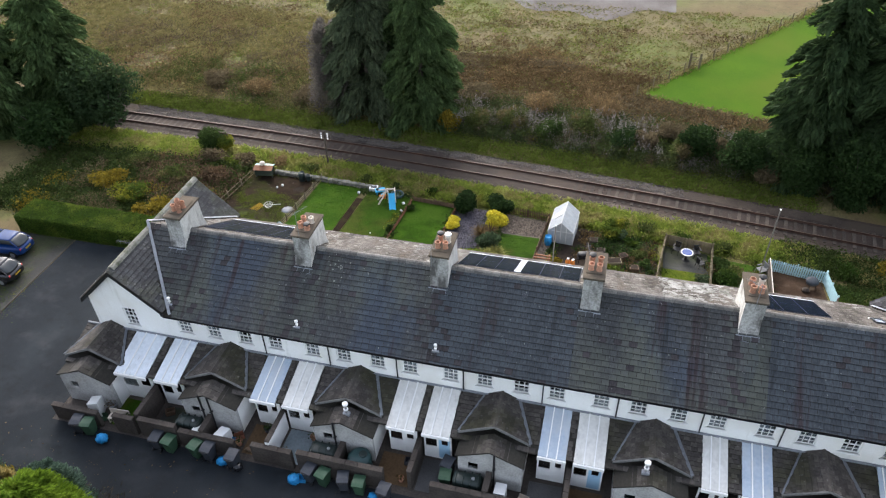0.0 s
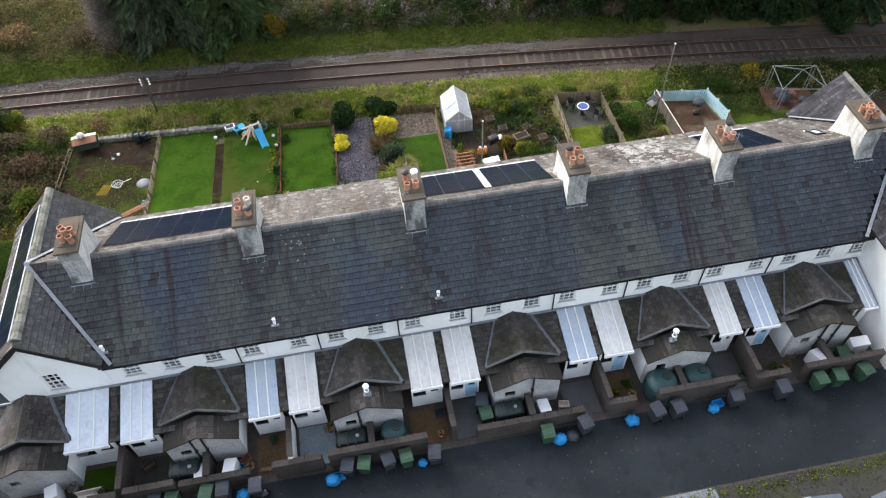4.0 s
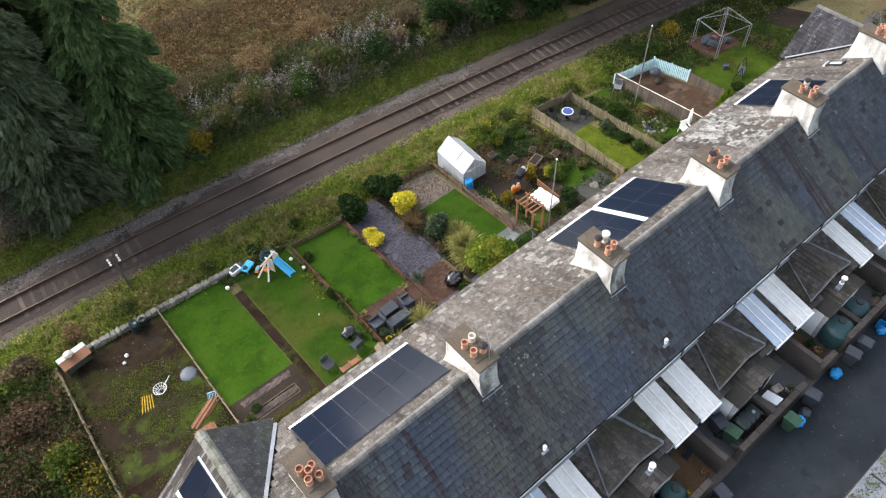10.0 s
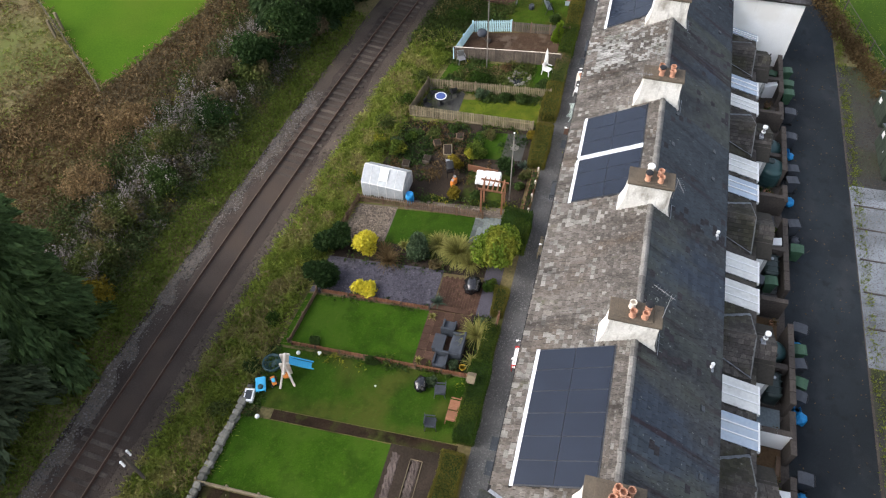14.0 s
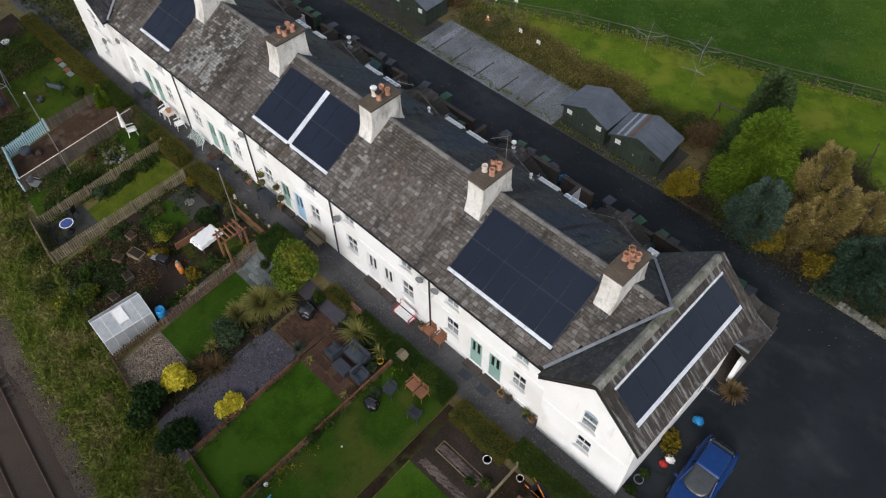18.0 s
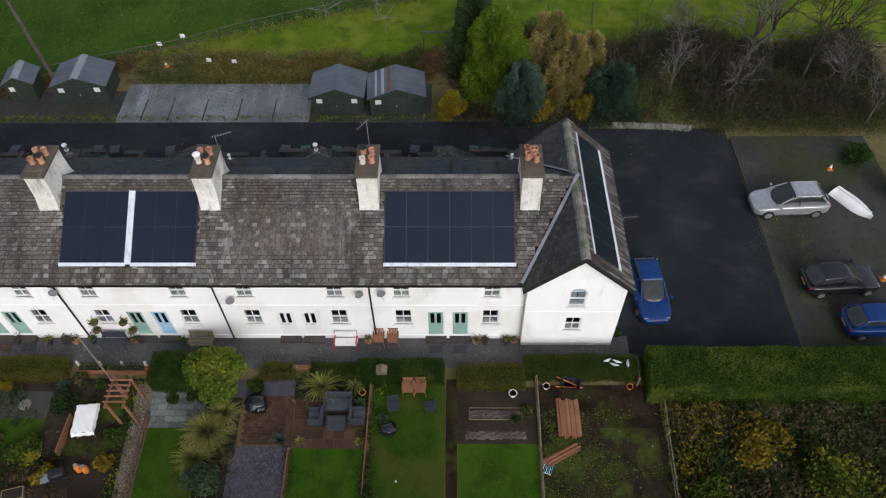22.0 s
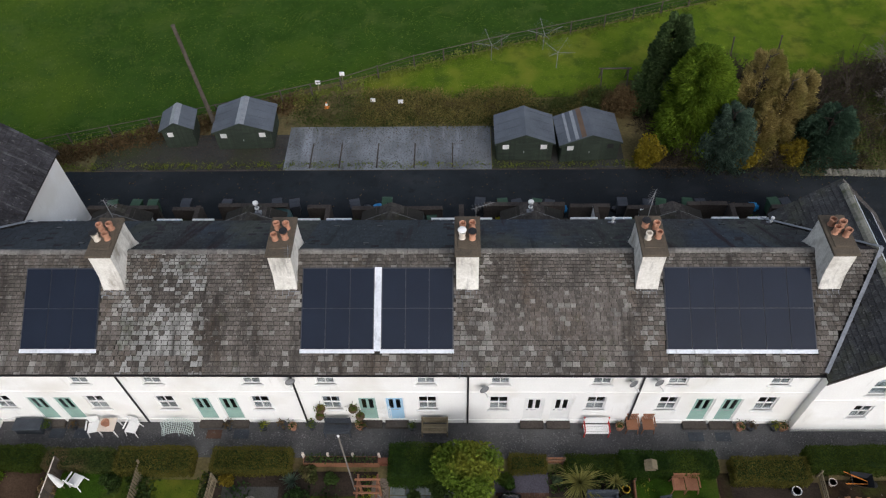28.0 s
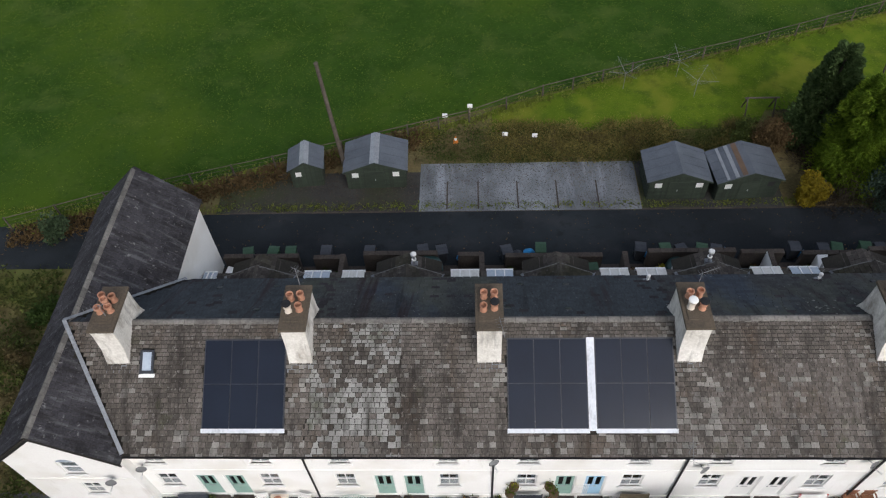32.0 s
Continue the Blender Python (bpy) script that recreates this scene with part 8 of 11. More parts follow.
for sx in (-0.2, 0.2):
    for sy in (-0.13, 0.13):
        part("wheel", lathe(bmesh.new(), [(0.09, 0.0), (0.1, 0.08), (0.09, 0.16)], 10, (sx, sy, 0)), M_black, t)
t = thing("paddling_pool", "round teal plastic pool leaning by the wall", "pool", (11.2, 14.1, ground_at(11.2, 14.1) + 0.03))
part("rim", lathe(bmesh.new(), [(0.5, 0), (0.56, 0.12), (0.54, 0.26), (0.48, 0.26), (0.46, 0.08)], 24), M_tank, t, "", True)
t = thing("sand_tray", "white plastic tray with dark contents by the stone wall", "tray", (9.05, 14.5, ground_at(9.05, 14.5) + 0.03), 12)
part("tray", wall_mesh(-0.36, 0.36, 0.0, 0.35, -0.25, 0.25, []), M_white, t)
part("contents", boxes((-0.26, 0.26, -0.17, 0.17, 0.33, 0.36)), M_binK, t, "dark wet sand")
for i, (x, y, r) in enumerate(((8.05, 13.6, 0.13), (12.3, 11.7, 0.12), (12.1, 12.9, 0.12), (1.4, 13.2, 0.12), (11.0, 8.0, 0.05), (1.1, 12.8, 0.1))):
    b = bmesh.new()
    bmesh.ops.create_icosphere(b, subdivisions=2, radius=r)
    o = tagged(part("ball", b, M_white, None, "", True), "white ball lying on the grass", "ball", "balls on the grass")
    o.location = (x, y, ground_at(x, y) + r + 0.03)

# rough first plot: hutch, timber, barrow
t = thing("rabbit_hutch", "low dark hutch with a green and brown felt roof", "hutch", (-0.85, 14.6, ground_at(-0.85, 14.6)), 8)
part("box", boxes((-0.75, 0.75, -0.35, 0.35, 0.25, 0.85)), M_shed, t)
for sx in (-0.7, 0.7):
    for sy in (-0.3, 0.3):
        part("leg", boxes((sx - 0.03, sx + 0.03, sy - 0.03, sy + 0.03, 0, 0.25)), M_shed, t)
part("roof", prism(bmesh.new(), [(-0.5, 0.85), (0.05, 1.02), (0.05, 1.05), (-0.5, 0.88)], -0.82, 0.82, "x"), M_woodorange, t, "brown felt roof slope")
part("roof", prism(bmesh.new(), [(0.5, 0.9), (0.05, 1.02), (0.05, 1.05), (0.5, 0.93)], -0.82, 0.82, "x"), M_green, t, "green felt roof slope")
bag(-1.0, 14.7, 0.26, M_cream, "pinkish white bundle lying on the hutch roof", 3).location.z += 1.0
t = thing("timber_stack", "loose stack of orange-brown boards on the ground", "timber", (2.6, 4.9, ground_at(2.6, 4.9) + 0.03), group="timber in the first plot")
rng = np.random.default_rng(31)
for lay in range(3):
    for k in range(9):
        x = -0.55 + k * 0.125 + rng.uniform(-0.02, 0.02)
        b = part("plank", boxes((x, x + 0.11, -0.95 + rng.uniform(-0.1, 0.1), 0.95 + rng.uniform(-0.12, 0.12), lay * 0.055, lay * 0.055 + 0.05)), M_woodorange, t)
t = thing("timber_stack", "slanting pile of orange-brown boards by the fence", "timber", (3.05, 6.7, ground_at(3.05, 6.7) + 0.03), 28, group="timber in the first plot")
for k in range(8):
    y = -0.25 + k * 0.06
    part("plank", boxes((-0.95 + rng.uniform(-0.1, 0.1), 0.95 + rng.uniform(-0.15, 0.15), y, y + 0.09, 0.05 * (k % 3), 0.05 * (k % 3) + 0.045)), M_woodorange, t)
t = thing("barrow", "dark wheelbarrow with orange handles", "wheelbarrow", (2.4, 3.35, ground_at(2.4, 3.35) + 0.03), -8)
tr = bmesh.new()
v = [tr.verts.new(p) for p in ((-0.3, -0.2, 0.25), (0.3, -0.2, 0.25), (0.3, 0.2, 0.25), (-0.3, 0.2, 0.25), (-0.45, -0.32, 0.55), (0.5, -0.32, 0.58), (0.5, 0.32, 0.58), (-0.45, 0.32, 0.55))]
for q in ((3, 2, 1, 0), (0, 1, 5, 4), (1, 2, 6, 5), (2, 3, 7, 6), (3, 0, 4, 7)):
    tr.faces.new([v[i] for i in q])
bmesh.ops.solidify(tr, geom=tr.faces[:], thickness=0.02)
part("tray", tr, M_binK, t)
for s in (-1, 1):
    part("handle", rods(((-0.6, 0.0, 0.2), (0.75, s * 0.28, 0.5), 0.025)), M_orange, t)
    part("leg", rods(((0.2, s * 0.18, 0.3), (0.3, s * 0.2, 0.0), 0.02)), M_black, t)
part("wheel", lathe(bmesh.new(), [(0.14, -0.04), (0.17, 0), (0.14, 0.04)], 14, (-0.62, 0, 0.17)), M_tyre, t)
t = thing("wire_chair", "white wire basket chair lying on weedy soil", "chair", (1.9, 9.6, ground_at(1.9, 9.6) + 0.03))
w = bmesh.new()
for k in range(14):
    a = 2 * math.pi * k / 14
    rod(w, (0.12 * math.cos(a), 0.12 * math.sin(a), 0.05), (0.36 * math.cos(a), 0.36 * math.sin(a), 0.34), 0.014, 4)
    a2 = 2 * math.pi * (k + 1) / 14
    for r, z in ((0.36, 0.34), (0.25, 0.2)):
        rod(w, (r * math.cos(a), r * math.sin(a), z), (r * math.cos(a2), r * math.sin(a2), z), 0.016, 4)
part("basket", w, M_white, t)
part("stem", rods(((0.3, 0.1, 0.3), (0.75, 0.6, 0.06), 0.025)), M_white, t)
t = thing("trestle", "yellow folded timber trestle lying on the soil", "trestle", (1.0, 9.4, ground_at(1, 9.4) + 0.05), 70)
for k in range(5):
    part("bar", rods(((-0.5, -0.3 + k * 0.15, 0.03), (0.5, -0.25 + k * 0.12, 0.05), 0.03), seg=4), M_yellowp, t)
t = thing("fire_pit", "shallow round dark hollow ringed with soil", "cover", (3.0, 12.9, ground_at(3, 12.9) + 0.02))
part("disc", lathe(bmesh.new(), [(0.5, 0), (0.5, 0.05), (0.45, 0.06), (0.44, 0.04)], 24), M_soil, t)
t = thing("cloche", "blue-grey plastic cover lying on the soil", "cover", (3.5, 9.6, ground_at(3.5, 9.6) + 0.02))
part("sheet", lathe(bmesh.new(), [(0.5, 0), (0.47, 0.07), (0.35, 0.12), (0.1, 0.14)], 10), M_felt, t, "", True)
for i, (x0, y0, w) in enumerate(((6.2, 4.7, 2.6), (6.2, 5.75, 3.0))):
    t = thing("raised_bed", "ragged low strip of pinkish compost across the dug bed", "raised bed", (x0, y0, ground_at(x0, y0) + 0.02))
    fill = bmesh.new()
    r2 = np.random.default_rng(i + 90)
    vs = [[fill.verts.new((-w / 2 + w * a / 24 + r2.normal(0, 0.03), (-0.24 + 0.48 * b / 6) * r2.uniform(0.7, 1.2), 0.0 if b in (0, 6) or a in (0, 24) else 0.03 + 0.06 * r2.uniform())) for b in range(7)] for a in range(25)]
    for a in range(24):
        for b in range(6):
            fill.faces.new((vs[a][b], vs[a + 1][b], vs[a + 1][b + 1], vs[a][b + 1]))
    part("compost", fill, M_mulch, t)
    if i == 0:
        for sy in (-0.3, 0.3):
            part("edge_lath", boxes((-w / 2, w / 2, sy - 0.015, sy + 0.015, -0.03, 0.08)), M_woodpale, t)
        for sx in (-w / 2, w / 2):
            part("end_lath", boxes((sx - 0.015, sx + 0.015, -0.28, 0.28, -0.03, 0.08)), M_woodpale, t)

# tubs and scraps along the hedge
for x, y, r, m, lab in ((5.3, 3.75, 0.2, M_white, "white round tub on the dug bed"), (3.6, 3.35, 0.17, M_cream, "pinkish round bowl behind the hedge"), (12.85, 3.7, 0.17, M_yellowp, "yellow tub among the blade plants"), (-0.6, 3.35, 0.15, M_orange, "small orange pot by the gate")):
    t = thing("garden_tub", lab, "tub", (x, y, ground_at(x, y) + 0.035))
    part("tub", lathe(bmesh.new(), [(r * 0.7, 0), (r, r * 1.3), (r * 1.08, r * 1.35), (r * 0.9, r * 1.32), (r * 0.6, r * 0.2), (0.01, r * 0.2)], 16), m, t)
    part("rim", lathe(bmesh.new(), [(r * 0.95, r * 1.3), (r * 1.1, r * 1.33), (r * 1.1, r * 1.42), (r * 0.95, r * 1.42), (r * 0.95, r * 1.3)], 16), m, t)
t = thing("clothes_horse", "small folded blue and white rack lying by the fence", "rack", (3.75, 7.25, ground_at(3.75, 7.25) + 0.05), 70)
for k in range(6):
    part("bar", rods(((-0.4, -0.2 + 0.08 * k, 0.02), (0.4, -0.2 + 0.08 * k, 0.05), 0.014), seg=5), M_cyan if k % 2 else M_white, t)
for sx in (-0.4, 0.4):
    part("side_bar", rods(((sx, -0.24, 0.02), (sx, 0.24, 0.05), 0.016), seg=5), M_white, t)

# small things of the middle gardens
bag(11.45, 5.6, 0.42, M_carblack, "dark plastic cover slumped on the lawn", 21)
bag(18.1, 4.35, 0.55, M_carblack, "black weatherproof cover over a garden seat", 22)
bag(17.95, 4.5, 0.4, M_carblack, "black weatherproof cover over a garden seat", 23)
t = thing("bird_table", "small roofed wooden bird table on a tripod", "bird table", (11.85, 3.0, ground_at(11.85, 3.0)))
part("roof", prism(bmesh.new(), [(-0.28, 1.25), (0, 1.42), (0.28, 1.25), (0, 1.38)], -0.22, 0.22, "y"), M_woodpale, t)
part("tray", boxes((-0.24, 0.24, -0.18, 0.18, 1.0, 1.04)), M_woodpale, t)
part("stem", rods(((0, 0, 0.4), (0, 0, 1.25), 0.03)), M_woodorange, t)
for k in range(3):
    a = k * 2.09
    part("leg", rods(((0, 0, 0.45), (0.3 * math.cos(a), 0.3 * math.sin(a), 0), 0.025)), M_woodorange, t)
t = thing("stone_disc", "round pale stepping stone on the paving", "paving", (29.85, 4.3, ground_at(29.85, 4.3) + 0.04))
part("disc", lathe(bmesh.new(), [(0.3, 0), (0.3, 0.05), (0.27, 0.06), (0.2, 0.05), (0.18, 0.06), (0.02, 0.06)], 26), M_concrete, t)
patch("patio_3", 28.6, 31.2, 3.6, 5.0, M_gravel_m, "dark worn paving behind the hedge", "patio", 0.05)
t = thing("cold_frame", "wooden cold frame box with soil", "planter", (29.0, 8.7, ground_at(29, 8.7)), 15)
part("box", wall_mesh(-0.5, 0.5, 0, 0.3, -0.3, 0.3, []), M_woodpale, t)
part("soil", boxes((-0.45, 0.45, -0.25, 0.25, 0.29, 0.31)), M_soil, t)
for i, (x, y, a) in enumerate(((29.6, 9.6, 30), (30.4, 8.2, 10), (28.0, 9.9, 0), (27.4, 11.2, 5))):
    t = thing("planter_box", "square wooden planter among the beds", "planter", (x, y, ground_at(x, y)), a, group="planters in the kitchen garden")
    part("box", boxes((-0.3, 0.3, -0.25, 0.25, 0, 0.32), bevel=0.015), M_wood if i < 2 else M_greyboard, t)
    part("soil", boxes((-0.25, 0.25, -0.2, 0.2, 0.31, 0.335)), M_soil, t)
t = thing("brick_path_edge", "low red fence panel beside the table", "fence", (27.3, 5.9, ground_at(27.3, 5.9)), 88)
part("panel", boxes((-1.0, 1.0, -0.03, 0.03, 0, 0.55), bevel=0.01), M_woodorange, t)

# pond, its stones and a parasol
pd = thing("pond", "small dark garden pond ringed with stones", "pond", (37.1, 5.3, ground_at(37.1, 5.3) + 0.03), kind="structure")
part("water", lathe(bmesh.new(), [(0.75, 0), (0.75, 0.03), (0.02, 0.03)], 22, squash=(1, 0.75)), M_water, pd)
rng = np.random.default_rng(8)
for k in range(18):
    a = 2 * math.pi * k / 18
    b = bmesh.new()
    bmesh.ops.create_icosphere(b, subdivisions=1, radius=0.15 * rng.uniform(0.7, 1.3))
    o = part("stone", b, M_drystone, pd)
    o.location = ((0.85 + rng.normal(0, 0.12)) * math.cos(a), (0.64 + rng.normal(0, 0.12)) * math.sin(a), 0.06)
t = thing("parasol", "folded white parasol standing on the grass", "parasol", (38.5, 3.7, ground_at(38.5, 3.7)))
part("canopy", lathe(bmesh.new(), [(0.16, 0.5), (0.14, 0.8), (0.08, 1.5), (0.02, 1.75)], 10), M_white, t)
part("pole", rods(((0, 0, 0), (0, 0, 0.6), 0.025)), M_woodpale, t)
garden_chair(39.0, 10.2, 120, M_dish, "pale plastic chair by the white fence", 0.03, 0.55)
t = thing("barbecue_drum", "dark round brazier in the bare plot", "barbecue", (42.1, 9.3, ground_at(42.1, 9.3) + 0.03))
bag(41.7, 8.7, 0.24, M_sleeper, "brown heap beside the brazier", 33)
part("bowl", lathe(bmesh.new(), [(0.2, 0.3), (0.36, 0.45), (0.42, 0.62), (0.35, 0.75), (0.1, 0.8)], 18), M_rattan, t, "", True)
for k in range(3):
    a = k * 2.09
    part("leg", rods(((0.2 * math.cos(a), 0.2 * math.sin(a), 0.4), (0.4 * math.cos(a), 0.4 * math.sin(a), 0), 0.02)), M_black, t)

# gazebo frame
t = thing("gazebo_frame", "bare grey metal gazebo frame on the deck", "gazebo", (48.7, 8.5, ground_at(48.7, 8.5) + 0.2), -12)
for sx in (-1.5, 1.5):
    for sy in (-1.3, 1.3):
        for o in (0, 0.22):
            part("leg", rods(((sx - math.copysign(o, sx), sy, 0), (sx - math.copysign(o, sx), sy, 2.1), 0.026)), M_dish, t)
        part("rafter", rods(((sx, sy, 2.1), (0, 0, 2.75), 0.026)), M_dish, t)
for a, b in (((-1.5, -1.3), (1.5, -1.3)), ((1.5, -1.3), (1.5, 1.3)), ((1.5, 1.3), (-1.5, 1.3)), ((-1.5, 1.3), (-1.5, -1.3))):
    part("beam", rods(((*a, 2.1), (*b, 2.1), 0.026)), M_dish, t)
garden_chair(48.1, 8.6, 20, M_rattan, "dark seat under the gazebo", 0.2, 0.8)
bag(49.2, 9.2, 0.4, M_brick, "reddish cushion heap under the gazebo", 31)
bag(48.5, 9.3, 0.6, M_rattan, "dark covered furniture under the gazebo", 34)
bag(49.6, 8.3, 0.36, M_rattan, "dark covered furniture under the gazebo", 35)
t = thing("garden_bench", "low dark hanging bench between two slim posts on the lawn", "bench", (46.15, 4.8, ground_at(46.15, 4.8) + 0.04), 24)
part("seat", boxes((-0.6, 0.6, -0.2, 0.2, 0.32, 0.4), bevel=0.03), M_felt, t)
part("backrest", boxes((-0.6, 0.6, 0.16, 0.22, 0.36, 0.7), bevel=0.02), M_felt, t)
for sx in (-0.7, 0.7):
    part("post", rods(((sx, -0.35, 0), (sx, 0.02, 1.1), 0.025), ((sx, 0.4, 0), (sx, 0.02, 1.1), 0.025)), M_black, t)
    part("hanger", rods(((sx, 0.02, 1.08), (sx * 0.86, 0.0, 0.4), 0.012)), M_black, t)
barrel(46.27, 6.15, 0.22, 0.4, M_binK, "small dark tub on the lawn")
for x, y, m, lab in ((46.9, 3.35, M_artgrass, "blue-grey"), (47.5, 3.3, M_brick, "red"), (48.3, 3.25, M_artgrass, "blue-grey"), (49.1, 3.2, M_brick, "red")):
    t = thing("stepping_slab", lab + " square slab set in the grass by the hedge", "paving", (x, y, ground_at(x, y) + 0.035), 6, group="slabs by the hedge")
    part("slab", boxes((-0.3, 0.3, -0.2, 0.2, 0, 0.035), bevel=0.008), m, t)
t = thing("wash_bowl", "white plastic bowl lying on dug soil", "bowl", (54.5, 4.9, ground_at(54.5, 4.9) + 0.06))
part("bowl", lathe(bmesh.new(), [(0.2, 0), (0.3, 0.22), (0.33, 0.23), (0.28, 0.2), (0.18, 0.03), (0.02, 0.03)], 18), M_white, t)

# ---- planting ----
G = "garden shrubs"
for i, (x, y, r, h, m, lab, sz) in enumerate([
    (20.05, 3.3, 1.65, 3.3, L_sunbush, "large round gold-variegated bush beside the path", 0.12),
    (20.0, 8.0, 1.15, 1.5, L_grey, "round grey-green shrub at the lawn's edge", 0.1),
    (19.85, 13.5, 1.25, 1.8, L_hedgedark, "dense dark rhododendron by the back fence", 0.13),
    (17.15, 13.5, 1.25, 1.8, L_hedgedark, "dense dark rhododendron by the back fence", 0.13),
    (19.9, 11.5, 1.1, 1.35, L_yellow, "brilliant yellow golden shrub over slate chips", 0.13),
    (16.8, 10.6, 0.8, 0.95, L_yellow, "brilliant yellow golden shrub by the low edging", 0.12),
    (18.2, 3.4, 0.5, 0.6, L_privet, "small bright green shrub by the hedge", 0.1),
    (21.2, 3.9, 0.7, 0.9, L_shrub, "green shrub beside the paving", 0.1),
    (27.7, 4.4, 0.75, 1.2, L_hedgedark, "round dark bush behind the table", 0.09),
    (28.7, 6.7, 0.95, 1.0, L_olive, "loose olive shrub in the kitchen garden", 0.1),
    (27.7, 7.8, 0.6, 0.95, L_gold, "golden-leaved shrub in the kitchen garden", 0.12),
    (25.0, 5.9, 0.45, 0.7, L_shrub, "green shrub along the gravel strip", 0.09),
    (25.0, 7.3, 0.5, 0.8, L_gold, "yellow-green potted shrub along the gravel strip", 0.1),
    (28.6, 12.2, 0.8, 1.1, L_olive, "olive shrub by the back of the beds", 0.1),
    (30.2, 11.6, 0.7, 0.5, L_privet, "low bright green patch of leaves", 0.12),
    (29.3, 12.4, 0.6, 0.8, L_grey, "grey twiggy shrub by the bank", 0.1),
    (30.8, 6.2, 0.6, 0.6, L_bramble, "straggling brown-green border plants on soil", 0.09),
    (30.6, 10.2, 0.7, 0.5, L_bramble, "straggling brown-green border plants on soil", 0.09),
    (31.2, 8.9, 0.5, 0.6, L_shrub, "straggling brown-green border plants on soil", 0.09),
    (34.95, 7.7, 0.65, 0.8, L_grey, "grey-green shrub beside the fence", 0.09),
    (34.6, 6.0, 0.6, 0.75, L_shrub, "green shrub beside the fence", 0.09),
    (34.6, 4.7, 0.55, 0.7, L_shrub, "green shrub beside the fence", 0.09),
    (36.6, 8.4, 1.1, 0.9, L_privet, "spreading green shrub by the pond garden fence", 0.11),
    (36.2, 10.2, 0.9, 0.7, L_shrub, "spreading green shrub by the bank", 0.11),
    (38.2, 6.5, 0.5, 0.5, L_brown, "low brown rockery plants by stones", 0.08),
    (36.4, 3.6, 0.6, 0.6, L_shrub, "low shrub near the hedge", 0.09),
    (39.2, 3.9, 0.5, 0.7, L_bracken, "russet shrub near the hedge", 0.09),
    (44.5, 4.0, 0.6, 0.6, L_shrub, "low shrub at the lawn's edge", 0.09),
    (12.9, 12.2, 0.4, 0.5, L_shrub, "small shrub against the low edging", 0.08),
    (12.3, 8.6, 0.4, 0.6, L_shrub, "small shrub against the low edging", 0.08),
    (11.7, 5.1, 0.35, 0.6, L_grey, "pale green plant beside the dark cover", 0.1),
    (12.9, 4.2, 0.35, 0.5, L_grey, "potted plant at the patio corner", 0.08),
    (15.9, 3.3, 0.3, 0.4, L_grey, "potted plant at the patio corner", 0.08),
    (5.2, 5.0, 0.3, 0.4, L_shrub, "cabbage plant in the dug bed", 0.1),
    (4.6, 4.6, 0.4, 0.5, L_bramble, "leafy plant by the plank fence", 0.09),
    (19.2, 6.9, 0.5, 0.6, L_bramble, "low shrub in the border", 0.09),
    (26.2, 3.3, 0.4, 0.5, L_shrub, "green border plant behind the trough", 0.09),
    (27.2, 3.1, 0.5, 0.7, L_bramble, "border plant behind the trough", 0.09),
    (31.0, 3.4, 0.4, 0.5, L_gold, "small yellow plant near the hedge", 0.08),
    (22.4, 4.0, 0.35, 0.3, L_shrub, "low plant on the paving's edge", 0.08),
]):
    shrub((x, y), r, h, m, lab, "shrub", None, sz, i, group=G)
cone_tree((42.0, 3.3), 0.45, 1.7, L_cypress, "small bright green upright conifer by the hedge", 13, 5200, 0.06, "dwarf_conifer", 0.75, 0.4, 1.2)
for i, (x, y, r, h, m, lab, n) in enumerate([
    (20.2, 5.8, 1.55, 1.8, L_cord, "large straw-green arching blade plant", 760),
    (20.7, 7.0, 1.2, 1.3, L_cord, "straw-green arching blade plant", 480),
    (19.6, 4.9, 1.1, 1.5, L_cord, "straw-green arching blade plant", 480),
    (19.1, 9.8, 1.2, 1.3, L_brown, "russet feathery ornamental grass clump", 160),
    (19.7, 10.3, 1.1, 1.1, L_brown, "russet feathery ornamental grass clump", 120),
    (20.4, 9.2, 0.6, 0.8, L_cord, "straw-yellow blade clump beside the grasses", 80),
    (16.7, 6.1, 0.65, 0.8, L_yucca, "blue-green spiky yucca beside the edging", 110),
    (14.9, 3.4, 1.4, 1.4, L_cord, "yellow striped blade plant behind the sofa", 240),
    (13.3, 3.35, 0.7, 0.9, L_cord, "yellow striped blade plant behind the sofa", 70),
    (15.75, 6.15, 0.35, 0.5, L_cord, "small spiky plant in a pot on the patio", 50),
    (12.85, 6.15, 0.35, 0.5, L_cord, "small spiky plant in a pot on the patio", 50),
    (28.0, 3.4, 0.6, 0.8, L_yucca, "green spiky plant behind the hedge", 70),
    (10.0, 3.0, 0.4, 0.5, L_brown, "dry tuft of grass by the chairs", 60),
]):
    fountain((x, y), r, h, m, lab, i, n, group="blade plants")

